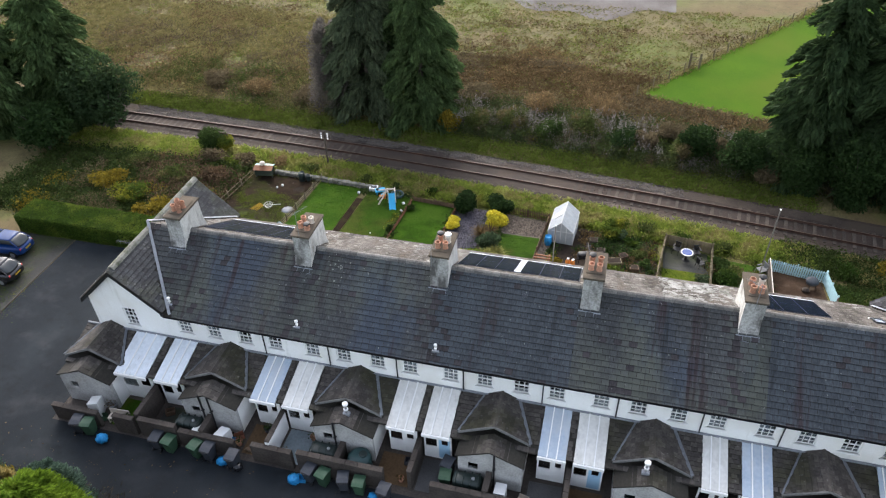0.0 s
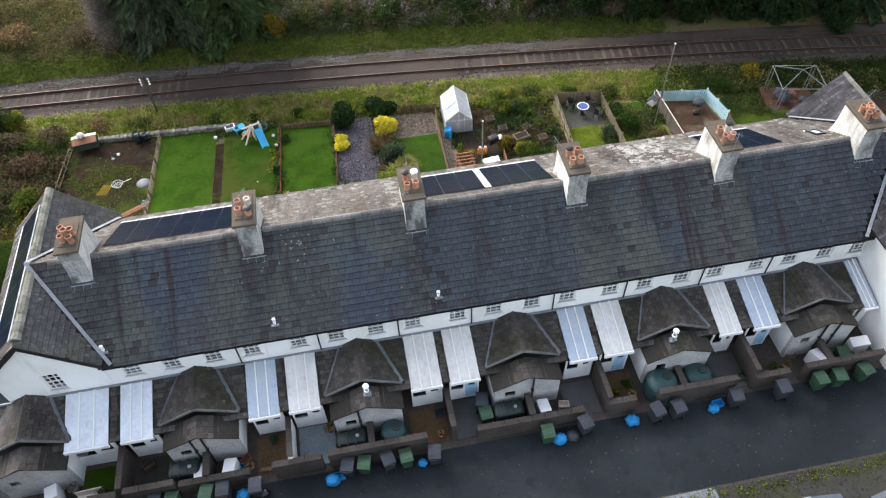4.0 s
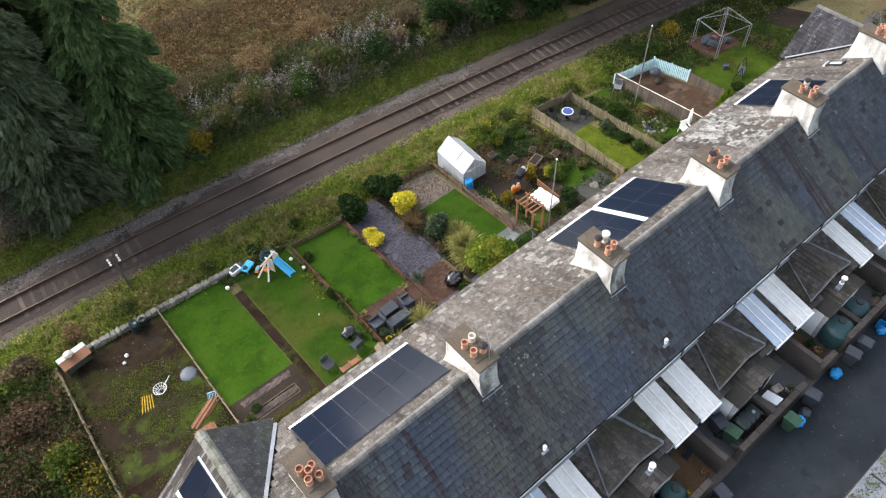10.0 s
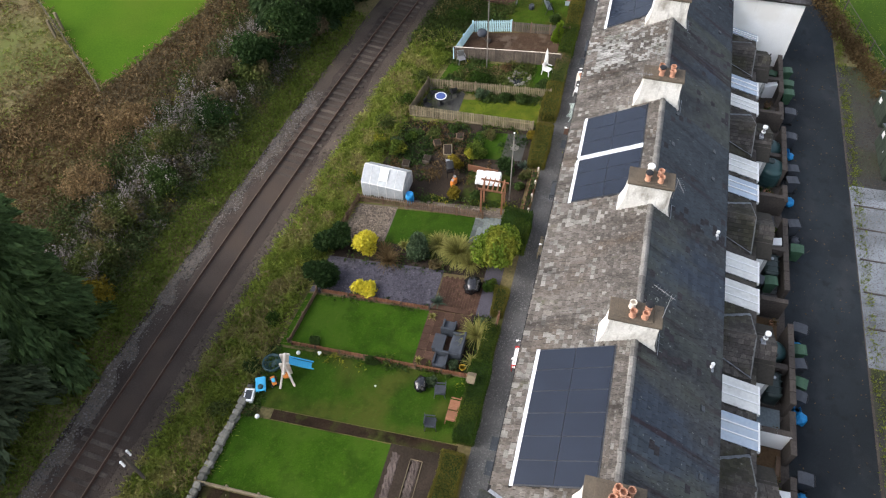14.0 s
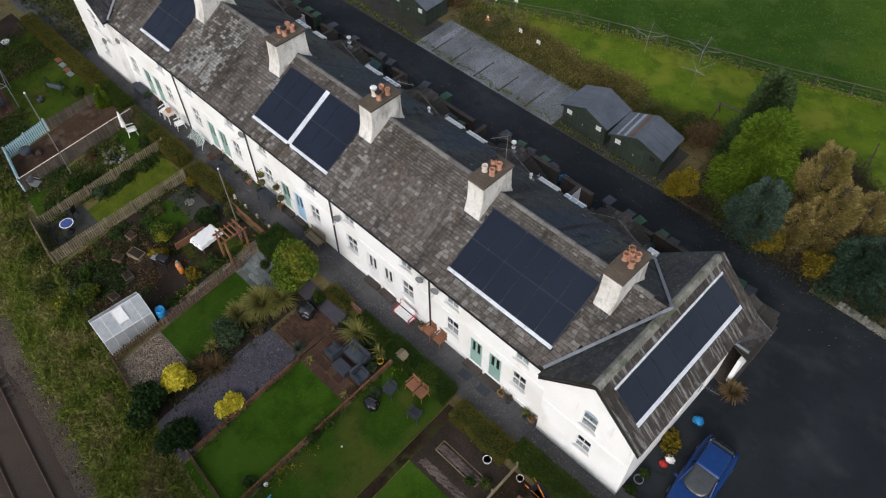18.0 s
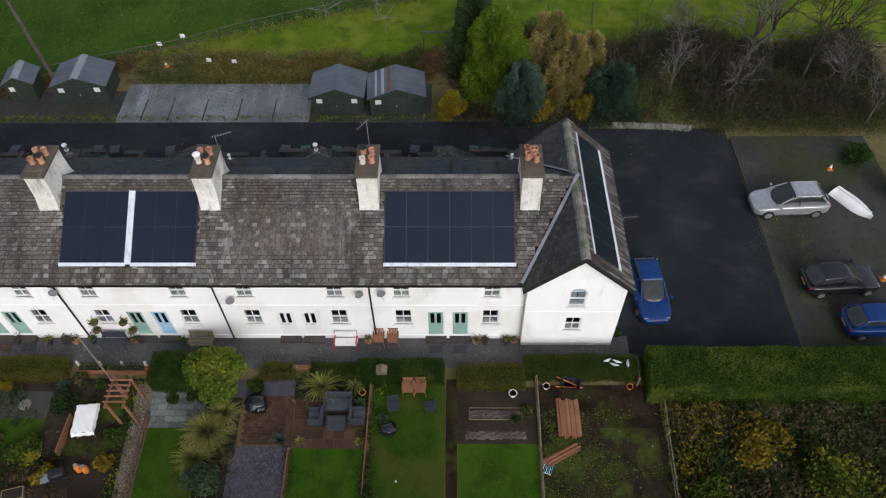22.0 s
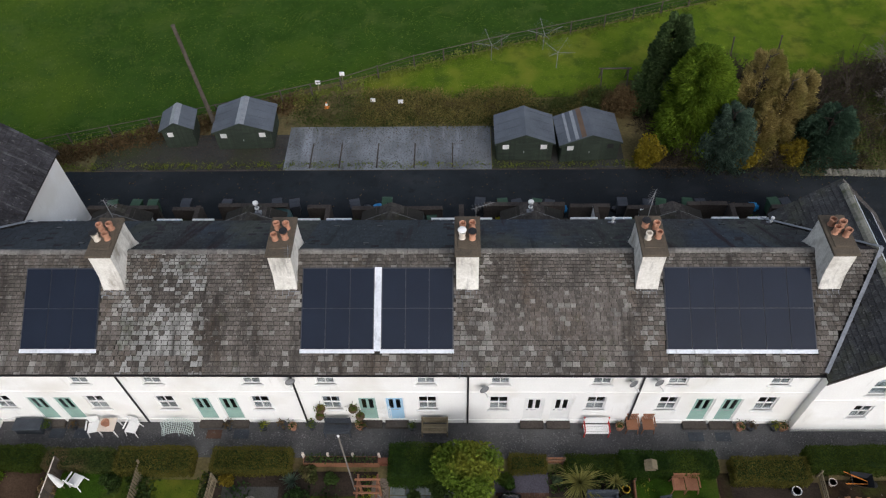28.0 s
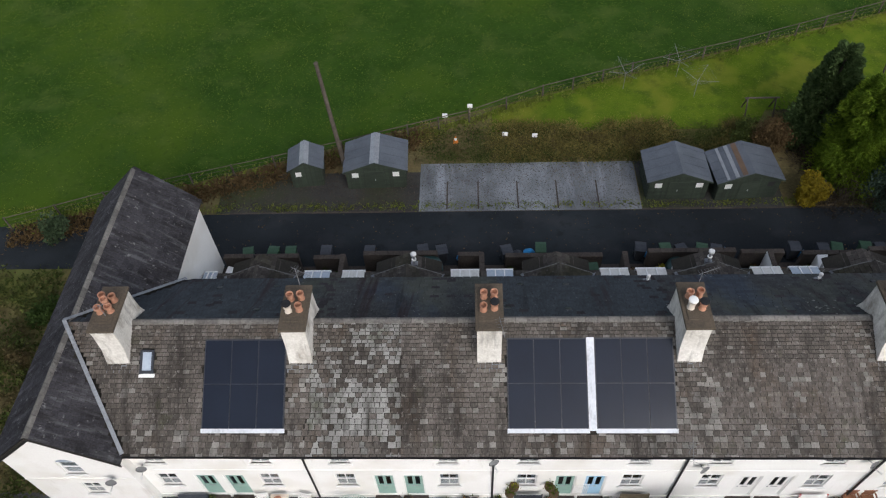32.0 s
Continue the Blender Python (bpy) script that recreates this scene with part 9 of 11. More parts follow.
# pots and hanging baskets along the front wall
for i, (x, y, r) in enumerate(((12.75, 0.75, 0.2), (24.9, 0.75, 0.16), (22.6, 0.8, 0.18), (28.3, 0.8, 0.2), (28.8, 0.75, 0.22), (27.4, 0.75, 0.22), (25.1, 0.75, 0.2), (38.9, 0.8, 0.18), (40.2, 0.8, 0.2), (7.1, 0.75, 0.2), (6.6, 0.75, 0.2), (5.5, 0.75, 0.2), (5.1, 0.75, 0.2), (31.4, 0.8, 0.2), (29.7, 0.8, 0.2))):
    t = thing("plant_pot", "round pot with a small plant by the front wall", "pot", (x, y, ground_at(x, y) + 0.02), group="pots along the front wall")
    part("pot", lathe(bmesh.new(), [(r * 0.65, 0), (r, r * 1.6), (r * 1.06, r * 1.7), (r * 0.9, r * 1.7), (r * 0.85, r * 1.4)], 16), M_pot if i % 3 == 0 else M_binK, t)
    rng = np.random.default_rng(i)
    leaves("plant", rng.normal(0, 1, (70, 3)) * np.array([r * 0.55, r * 0.55, r * 0.4]) + np.array([0, 0, r * 2.2]), 0.06, (L_shrub, L_brown, L_olive)[i % 3], t, rng=rng)["kind"] = "stuff"
for i, (x, z) in enumerate(((26.75, 1.5), (25.25, 1.5), (26.9, 0.75), (25.0, 0.75))):
    t = thing("hanging_basket", "round hanging basket with winter plants on the front wall", "basket", (x, FY + 0.22, z), group="hanging baskets")
    part("bowl", lathe(bmesh.new(), [(0.08, 0), (0.2, 0.12), (0.22, 0.22), (0.19, 0.22)], 14), M_wood, t)
    rng = np.random.default_rng(i + 60)
    leaves("plant", rng.normal(0, 1, (80, 3)) * np.array([0.13, 0.1, 0.09]) + np.array([0, 0, 0.26]), 0.06, L_olive, t, rng=rng)["kind"] = "stuff"
    part("bracket", rods(((0, -0.21, 0.6), (0, 0, 0.62), 0.012), ((0, 0, 0.62), (0, 0, 0.22), 0.008)), M_black, t)
for i, (x, y) in enumerate(((7.93, 1.15), (9.19, 1.15), (30.77, 1.1), (32.08, 1.1), (38.5, 1.1), (39.7, 1.1))):
    t = thing("doormat", "dark coir doormat before a front door", "mat", (x, y, ground_at(x, y) + 0.03), group="doormats")
    part("mat", boxes((-0.36, 0.36, -0.22, 0.22, 0, 0.025), bevel=0.006), M_deck if i == 3 else M_rattan, t)
t = thing("dark_trunk", "long dark storage chest against the front wall", "chest", (41.0, 0.85, ground_at(41, 0.85) + 0.02))
part("box", boxes((-0.65, 0.65, -0.28, 0.28, 0, 0.5), bevel=0.02), M_rattan, t)
part("lid", boxes((-0.68, 0.68, -0.31, 0.31, 0.5, 0.56), bevel=0.02), M_rattan, t)
t = thing("trellis", "white diamond trellis leaning between two doors", "trellis", (23.75, FY + 0.07, 0.2))
for k in range(6):
    part("bar", rods(((-0.2 + k * 0.08, 0, 0.1), (-0.2 + k * 0.08, 0, 1.5), 0.009), seg=4), M_white, t)
for k in range(9):
    part("bar", rods(((-0.22, 0.012, 0.15 + k * 0.16), (0.22, 0.012, 0.15 + k * 0.16), 0.009), seg=4), M_white, t)


def dish(x, z, turn, y=FY):
    t = thing("satellite_dish", "grey satellite dish on the front wall", "satellite dish", (x, y + 0.02, z), turn, group="satellite dishes")
    d = bmesh.new()
    lathe(d, [(0.015, 0.0), (0.08, 0.008), (0.15, 0.028), (0.21, 0.056), (0.22, 0.06), (0.15, 0.04), (0.07, 0.018), (0.015, 0.014)], 22)
    bmesh.ops.rotate(d, verts=d.verts[:], matrix=Matrix.Rotation(radians(-82), 3, "X"))
    bmesh.ops.translate(d, verts=d.verts[:], vec=(0, 0.22, 0.1))
    part("reflector", d, M_dish, t, "", True)
    part("arm", rods(((0, 0.02, 0), (0, 0.2, 0.08), 0.02), ((0, 0.26, -0.1), (0, 0.6, 0.05), 0.014)), M_metal, t)
    part("receiver", boxes((-0.03, 0.03, 0.56, 0.68, 0.02, 0.1)), M_white, t)


for x, z, a in ((12.95, 4.15, 25), (11.85, 4.25, 20), (19.35, 3.6, 25), (27.75, 4.3, 20), (43.5, 3.2, 15), (42.2, 3.6, 15)):
    dish(x, z, a, 0.84 if x > 43 else FY)


def aerial(x, y, z, h, turn, label="grey television aerial on a slim mast"):
    t = thing("tv_aerial", label, "aerial", (x, y, z), turn, group="television aerials")
    part("mast", rods(((0, 0, 0), (0, 0, h), 0.015)), M_dish, t)
    part("boom", rods(((-0.2, 0, h - 0.08), (0.8, 0, h - 0.02), 0.01)), M_dish, t)
    for k in range(7):
        part("element", rods(((-0.1 + k * 0.13, -0.2 + k * 0.012, h - 0.07 + k * 0.008), (-0.1 + k * 0.13, 0.2 - k * 0.012, h - 0.07 + k * 0.008), 0.005), seg=4), M_dish, t)


aerial(12.3, RY - 0.8, 9.0, 1.6, 60)
aerial(19.6, RY - 0.86, 8.3, 1.3, 200)
aerial(35.3, RY - 0.86, 8.6, 1.5, 150)
aerial(-0.3, -3.3, 4.7, 0.7, 185)
fountain((-1.15, -7.35), 0.85, 1.25, L_bracken, "dry tan grass clump against the end house", 31, 420)
t = thing("garden_hose", "coiled grey hose lying by the end wall", "hose", (-0.35, -0.5, ground_at(-0.35, -0.5) + 0.03))
coil = bmesh.new()
for k in range(3):
    for q in range(16):
        a, b2 = q * 0.3927, (q + 1) * 0.3927
        rod(coil, (0.22 * math.cos(a), 0.22 * math.sin(a), 0.03 + 0.04 * k), (0.22 * math.cos(b2), 0.22 * math.sin(b2), 0.03 + 0.04 * k), 0.022, 6)
part("coil", coil, M_dish, t)
aerial(20.2, FEY - 0.1, FEZ, 0.9, 80)
aerial(42.7, RY + 0.6, 8.6, 1.2, 30)
aerial(27.4, RY + 1.0, 8.2, 1.0, 100)

# trellis by the blue door, bird figures on the hedge
t = thing("trellis", "small white diamond trellis between two front doors", "trellis", (23.96, FY + 0.05, 0.55))
for k in range(5):
    part("lath", rods(((-0.2 + k * 0.1, 0, 0), (-0.2 + k * 0.1, 0, 0.85), 0.012), seg=4), M_white, t)
for k in range(8):
    part("cross_lath", rods(((-0.22, 0.012, 0.06 + k * 0.105), (0.22, 0.012, 0.06 + k * 0.105), 0.012), seg=4), M_white, t)
for i, (x, a) in enumerate(((0.55, 30), (0.05, -10), (-0.45, 80), (0.25, 150))):
    b = bmesh.new()
    prev = None
    for u, w, z in ((-0.24, 0.01, 0.1), (-0.12, 0.05, 0.1), (0.0, 0.085, 0.1), (0.1, 0.07, 0.13), (0.16, 0.045, 0.2), (0.22, 0.03, 0.21), (0.28, 0.008, 0.2)):
        ring = [b.verts.new((u, w * math.cos(k * 1.0472), z + w * math.sin(k * 1.0472))) for k in range(6)]
        if prev:
            for k in range(6):
                b.faces.new((prev[k], prev[(k + 1) % 6], ring[(k + 1) % 6], ring[k]))
        else:
            b.faces.new(ring[::-1])
        prev = ring
    b.faces.new(prev)
    o = tagged(part("bird_figure", b, M_sagepale, None, "", True), "small pale grey-green garden bird figure on the hedge", "figurine", "figures on the hedge")
    o.matrix_basis = pose(x, 2.35 + 0.08 * i, ground_at(0.3, 2.4) + 0.92, 0, 0, a)

# ---- sheds behind the lane ----
def shed(x0, x1, yf, yb, turn, label, eave=1.5, apex=2.25, patched=False, door=True):
    cx, cy = (x0 + x1) / 2, (yf + yb) / 2
    t = thing("garden_shed", label, "shed", (cx, cy, ground_at(cx, cy) + 0.02), turn, "sheds beside the lane")
    w, d = (x1 - x0) / 2 - 0.2, (yf - yb) / 2 - 0.12
    s = (apex - eave) / ((x1 - x0) / 2)

    def top(x):
        return apex - 0.05 - s * abs(x)

    def clad(name, along_x, at, out):
        """A wall of upright boards under the roof's line."""
        p = bmesh.new()
        if along_x:
            prism(p, [(-w, 0), (w, 0), (w, top(w) - 0.03), (0, top(0) - 0.03), (-w, top(w) - 0.03)], at - 0.03, at + 0.03, "y")
        else:
            box(p, at - 0.03, at + 0.03, -d + 0.031, d - 0.031, 0, top(w) - 0.03)
        wall = part(name, p, M_shed, t)
        n = int((w if along_x else d) * 2 / 0.14)
        for k in range(n):
            a = (-w if along_x else -d) + (k + 0.5) * 2 * (w if along_x else d) / n
            h = (top(a) if along_x else top(w)) - 0.05
            b = boxes((a - 0.062, a + 0.062, at + out * 0.03 - 0.012, at + out * 0.03 + 0.012, 0.03, h) if along_x else (at + out * 0.03 - 0.012, at + out * 0.03 + 0.012, a - 0.062, a + 0.062, 0.03, h))
            part("board", b, M_shed, wall)

    clad("front_wall", True, d, 1)
    clad("rear_wall", True, -d, -1)
    clad("side_wall", False, -w, -1)
    clad("side_wall", False, w, 1)
    W = (x1 - x0) / 2
    for sd in (-1, 1):
        r = bmesh.new()
        prism(r, [(0, apex), (sd * W, eave), (sd * W, eave - 0.05), (0, apex - 0.06)], -(yf - yb) / 2, (yf - yb) / 2, "y")
        rp = part("roof", r, M_felt, t, "blue-grey felted roof slope")
        for k in range(4):
            y = -(yf - yb) / 2 + (k + 0.5) * (yf - yb) / 4
            q = bmesh.new()
            prism(q, [(0, apex + 0.004), (sd * W, eave + 0.004), (sd * W, eave + 0.018), (0, apex + 0.018)], y - 0.02, y + 0.02, "y")
            part("batten", q, M_felt, rp)
        b = bmesh.new()
        prism(b, [(0, apex - 0.02), (sd * W, eave - 0.02), (sd * W, eave - 0.13), (0, apex - 0.13)], (yf - yb) / 2 + 0.001, (yf - yb) / 2 + 0.025, "y")
        part("bargeboard", b, M_shed, t, "dark bargeboard")
    if patched:
        for a, b2, m in ((0.35, 0.62, M_wood), (0.8, 1.0, M_metal), (1.3, 1.45, M_metal)):
            q = bmesh.new()
            prism(q, [(a, apex - s * a + 0.02), (b2, apex - s * b2 + 0.02), (b2, apex - s * b2 + 0.03), (a, apex - s * a + 0.03)], -(yf - yb) / 2 + 0.05, (yf - yb) / 2 - 0.05, "y")
            part("roof_patch", q, m, t, "patched strip on the felt")
    else:
        part("ridge_cap", prism(bmesh.new(), [(-0.28, apex - 0.28 * s + 0.02), (0, apex + 0.03), (0.28, apex - 0.28 * s + 0.02), (0, apex + 0.015)], -(yf - yb) / 2, (yf - yb) / 2, "y"), M_metal if x0 > 30 else M_felt, t, "ridge capping")
    if door:
        part("door", boxes((-0.55, 0.55, d + 0.04, d + 0.07, 0.05, eave - 0.05)), M_shed, t, "double boarded door")
        part("handle", boxes((0.02, 0.06, d + 0.07, d + 0.1, 0.7, 0.85)), M_metal, t)
        wx = w * 0.7
        for sx in (-1, 1):
            part("window", boxes((sx * wx - 0.2, sx * wx + 0.2, d + 0.04, d + 0.06, eave - 0.5, eave - 0.15)), M_white if (sx > 0 or not patched) else M_black, t, "small whitened window")
    else:
        part("window", boxes((0.3, 0.65, d + 0.04, d + 0.06, eave - 0.55, eave - 0.2)), M_white, t, "small white vent panel")


shed(14.3, 18.1, -17.6, -20.35, 0, "dark green wooden shed with a felted roof by the lane")
shed(10.2, 14.2, -17.55, -20.3, 4, "dark wooden shed with a patched felted roof by the lane", patched=True)
shed(32.3, 36.25, -18.8, -21.5, 2, "dark wooden shed with a pale ridge strip by the lane")
shed(37.5, 39.75, -19.0, -21.0, 6, "small dark green wooden shed by the lane", 1.5, 2.15, False, False)


# ---- vehicles ----
def car(x, y, turn, L, W, H, paint, label, suv=False):
    """Length along local x, nose at +x."""
    t = thing("car", label, "car", (x, y, ground_at(x, y) + 0.035), turn, "parked cars")
    h = L / 2
    belt, hood = H * 0.62, H * 0.58
    lower = [(-h, 0.68, 0.36, H * 0.5), (-h + 0.1, 0.86, 0.24, H * 0.6), (-h + 0.5, 0.99, 0.2, belt), (-h * 0.3, 1.0, 0.2, belt), (h * 0.3, 1.0, 0.2, belt - 0.01), (h * 0.45, 0.99, 0.2, hood), (h - 0.5, 0.95, 0.2, hood - 0.1), (h - 0.2, 0.84, 0.22, hood - 0.2), (h - 0.06, 0.68, 0.26, hood - 0.28), (h, 0.5, 0.34, hood - 0.36)]
    cab = [(-h + 0.1, 0.8, belt - 0.02, belt + 0.02), (-h + 0.5, 0.78, belt - 0.05, H - 0.12), (-h + 0.95, 0.77, belt - 0.05, H - 0.02), (-h * 0.05, 0.77, belt - 0.05, H), (h * 0.02, 0.77, belt - 0.05, H - 0.03), (h * 0.54, 0.88, hood - 0.05, hood + 0.02)]

    def loft(rows, shape):
        b = bmesh.new()
        prev = None
        for xx, w, z0, z1 in rows:
            ring = [b.verts.new((xx, p * W / 2 * w, z0 + (z1 - z0) * q)) for p, q in shape]
            if prev:
                n = len(ring)
                for k in range(n):
                    b.faces.new((prev[k], prev[(k + 1) % n], ring[(k + 1) % n], ring[k]))
            else:
                b.faces.new(ring[::-1])
            prev = ring
        b.faces.new(prev)
        bmesh.ops.recalc_face_normals(b, faces=b.faces[:])
        return b

    def soft(ob):
        sub = ob.modifiers.new("soft", "SUBSURF")
        sub.levels = sub.render_levels = 2
        return ob

    soft(part("body", loft(lower, [(-0.94, 0), (-1, 0.25), (-1, 0.7), (-0.95, 0.92), (-0.85, 1), (0.85, 1), (0.95, 0.92), (1, 0.7), (1, 0.25), (0.94, 0)]), paint, t, "", True))
    soft(part("glasshouse", loft(cab, [(-1, 0), (-0.9, 0.7), (-0.8, 0.97), (-0.6, 1), (0.6, 1), (0.8, 0.97), (0.9, 0.7), (1, 0)]), M_carglass, t, "dark tinted windows", True))
    r = [(xx, w * 0.86, z1 - 0.04, z1 + 0.012) for xx, w, z0, z1 in [(-h + 0.78, 0.7, 0, H - 0.05)] + cab[2:5]]
    part("roof", loft(r, [(-1, 0), (-0.95, 0.8), (-0.8, 1), (0.8, 1), (0.95, 0.8), (1, 0)]), paint, t, "", True)
    for s in (-1, 1):
        ps = bmesh.new()
        rod(ps, (h * 0.5, s * W / 2 * 0.84, hood), (h * 0.1, s * W / 2 * 0.66, H - 0.04), 0.035, 6)
        part("windscreen_pillar", ps, paint, t)
        ps = bmesh.new()
        rod(ps, (-h + 0.2, s * W / 2 * 0.78, belt), (-h + 0.75, s * W / 2 * 0.66, H - 0.08), 0.05, 6)
        part("rear_pillar", ps, paint, t)
        ps = bmesh.new()
        rod(ps, (-h * 0.12, s * W / 2 * 0.8, belt), (-h * 0.1, s * W / 2 * 0.66, H - 0.03), 0.03, 6)
        part("centre_pillar", ps, paint if not suv else M_black, t)
        part("mirror", boxes((h * 0.38, h * 0.38 + 0.12, s * (W / 2 + 0.06) - 0.09, s * (W / 2 + 0.06) + 0.09, belt, belt + 0.13), bevel=0.03), paint, t)
        part("headlight", boxes((h - 0.34, h - 0.17, s * W * 0.32 - 0.13, s * W * 0.32 + 0.13, hood - 0.33, hood - 0.21), bevel=0.04), M_metal, t, "clear headlight")
        part("tail_light", boxes((-h + 0.08, -h + 0.2, s * W * 0.35 - 0.09, s * W * 0.35 + 0.09, H * 0.44, H * 0.56), bevel=0.03), M_red, t, "red tail light")
        for e in (-1, 1):
            wr = 0.31 if not suv else 0.35
            tyre = lathe(bmesh.new(), [(wr * 0.62, -0.1), (wr * 0.95, -0.1), (wr, -0.06), (wr, 0.06), (wr * 0.95, 0.1), (wr * 0.62, 0.1)], 22)
            bmesh.ops.rotate(tyre, verts=tyre.verts[:], matrix=Matrix.Rotation(math.pi / 2, 3, "X"))
            wh = part("wheel", tyre, M_tyre, t)
            wh.location = (e * L * 0.31, s * (W / 2 - 0.09), wr)
            rim = lathe(bmesh.new(), [(wr * 0.6, -0.02), (wr * 0.6, 0.02), (wr * 0.15, 0.03)], 14)
            bmesh.ops.rotate(rim, verts=rim.verts[:], matrix=Matrix.Rotation(-s * math.pi / 2, 3, "X"))
            bmesh.ops.translate(rim, verts=rim.verts[:], vec=(0, s * 0.09, 0))
            part("rim", rim, M_metal, wh, "alloy rim")
    part("number_plate", boxes((h - 0.09, h - 0.015, -0.26, 0.26, 0.36, 0.47)), M_white, t, "plain plate bar")
    part("number_plate", boxes((-h + 0.0, -h + 0.09, -0.26, 0.26, 0.55, 0.66)), M_yellowp, t, "plain plate bar")
    part("grille", boxes((h - 0.14, h - 0.03, -0.4, 0.4, 0.5, 0.58)), M_black, t)
    if suv:
        for s in (-1, 1):
            part("roof_bar", rods(((-h + 0.8, s * W * 0.31, H + 0.03), (h * 0.05, s * W * 0.31, H + 0.03), 0.02)), M_metal, t)


car(-2.42, -2.35, 93, 4.3, 1.78, 1.5, M_carblue, "blue hatchback parked beside the end house")
car(-11.9, -8.85, 2, 4.55, 1.85, 1.62, M_carsilver, "silver estate car on the gravel strip", True)
car(-13.05, -3.05, 184, 4.2, 1.76, 1.45, M_carblack, "black hatchback on the gravel strip")
car(-14.3, -0.3, 182, 4.1, 1.74, 1.45, M_carblue, "blue hatchback on the gravel strip")
t = thing("upturned_boat", "small white upturned dinghy on the gravel", "boat", (-16.05, -9.1, ground_at(-16, -9) + 0.03), 122)
b = bmesh.new()
prev = None
for k in range(9):
    u = -1.35 + 2.7 * k / 8
    w = 0.55 * (1 - max(0, u / 1.35) ** 2.2 * 0.9) * (1 if u < 0 else 1)
    z = 0.42 - 0.1 * abs(u / 1.35) ** 2
    ring = [b.verts.new((u, p * w, z * q)) for p, q in ((-1, 0.05), (-0.95, 0.35), (-0.6, 0.85), (0, 1), (0.6, 0.85), (0.95, 0.35), (1, 0.05))]
    if prev:
        for i in range(6):
            b.faces.new((prev[i], prev[i + 1], ring[i + 1], ring[i]))
    else:
        b.faces.new(ring)
    prev = ring
b.faces.new(prev[::-1])
part("hull", b, M_white, t, "", True)
part("keel", boxes((-1.3, 1.2, -0.03, 0.03, 0.38, 0.45)), M_white, t)


def cone(x, y, s=1.0):
    t = thing("traffic_cone", "orange and white traffic cone", "cone", (x, y, ground_at(x, y) + 0.03), group="traffic cones")
    part("base", boxes((-0.17 * s, 0.17 * s, -0.17 * s, 0.17 * s, 0, 0.04)), M_orange, t)
    part("cone", lathe(bmesh.new(), [(0.13 * s, 0.04), (0.03 * s, 0.48 * s), (0.01, 0.5 * s)], 14), M_orange, t)
    part("sleeve", lathe(bmesh.new(), [(0.1 * s, 0.2 * s), (0.065 * s, 0.36 * s), (0.05 * s, 0.36 * s)], 14), M_white, t, "white sleeve")


cone(-15.7, -12.2)
cone(-15.8, -3.45)
cone(29.4, -22.8)
# things against the end house's side
for i, (x, y, m, r, h) in enumerate(((-0.45, -2.9, L_gold, 0.7, 0.9), (-0.35, 0.2, L_shrub, 0.3, 0.5), (-0.35, -0.9, L_shrub, 0.3, 0.5))):
    shrub((x, y), r, h, m, "straw-coloured shrub against the end wall" if i == 0 else "potted shrub against the end wall", "wall_shrub", None, 0.09, 70 + i)
bag(-0.75, -1.9, 0.2, M_red, "small red plastic bundle by the end wall", 41)
bag(-0.75, -4.9, 0.28, M_bag, "blue sack against the end wall", 42)
bag(-0.85, -2.3, 0.24, M_white, "white sack against the end wall", 43)

# ---- rear fence, pole, dryers, signs ----
line = [(56.3, -15.9), (50.9, -17.9), (40.9, -20.75), (32.5, -23.3), (28.5, -24.5), (23.5, -26.8), (17.2, -29.0), (9.4, -31.4), (-1.85, -35.5), (-20, -41.5)]
t = thing("field_fence", "post and wire fence along the meadow", "fence", (*line[0], ground_at(*line[0])))
o = t.location
for (ax, ay), (bx, by) in zip(line, line[1:]):
    L = math.hypot(bx - ax, by - ay)
    n = max(1, round(L / 2.4))
    for k in range(n):
        x, y = ax + (bx - ax) * k / n, ay + (by - ay) * k / n
        x2, y2 = ax + (bx - ax) * (k + 1) / n, ay + (by - ay) * (k + 1) / n
        z, z2 = ground_at(x, y), ground_at(x2, y2)
        part("post", rods(((x - o.x, y - o.y, z - o.z - 0.2), (x - o.x + 0.03, y - o.y, z - o.z + 1.1), 0.055)), M_bark, t)
        for hh in (0.45, 0.75, 1.05):
            part("wire", rods(((x - o.x, y - o.y, z - o.z + hh), (x2 - o.x, y2 - o.y, z2 - o.z + hh), 0.014 if hh < 1 else 0.035), seg=4), M_bark, t)
t = thing("utility_pole", "tall dark leaning timber pole by the sheds", "pole", (36.2, -19.95, ground_at(36.2, -20) - 0.2))
part("shaft_pole", rod(bmesh.new(), (0, 0, 0), (0.57, -0.15, 8.7), 0.15, 10, 0.11), M_bark, t)
part("pole_cap", rods(((0.57, -0.15, 8.7), (0.575, -0.15, 8.76), 0.13), seg=10), M_greyboard, t)
for x, y, s in ((28.45, -25.0, 0.9), (30.1, -24.4, 0.7), (26.2, -22.95, 0.45), (24.3, -22.8, 0.45)):
    t = thing("notice_board", "small blank white notice on a short post", "sign", (x, y, ground_at(x, y)), group="notices on the bank")
    part("post", rods(((0, 0, 0), (0, 0, s), 0.03)), M_woodpale, t)
    part("board", boxes((-0.17, 0.17, -0.02, 0.02, s - 0.1, s + 0.2)), M_white, t)


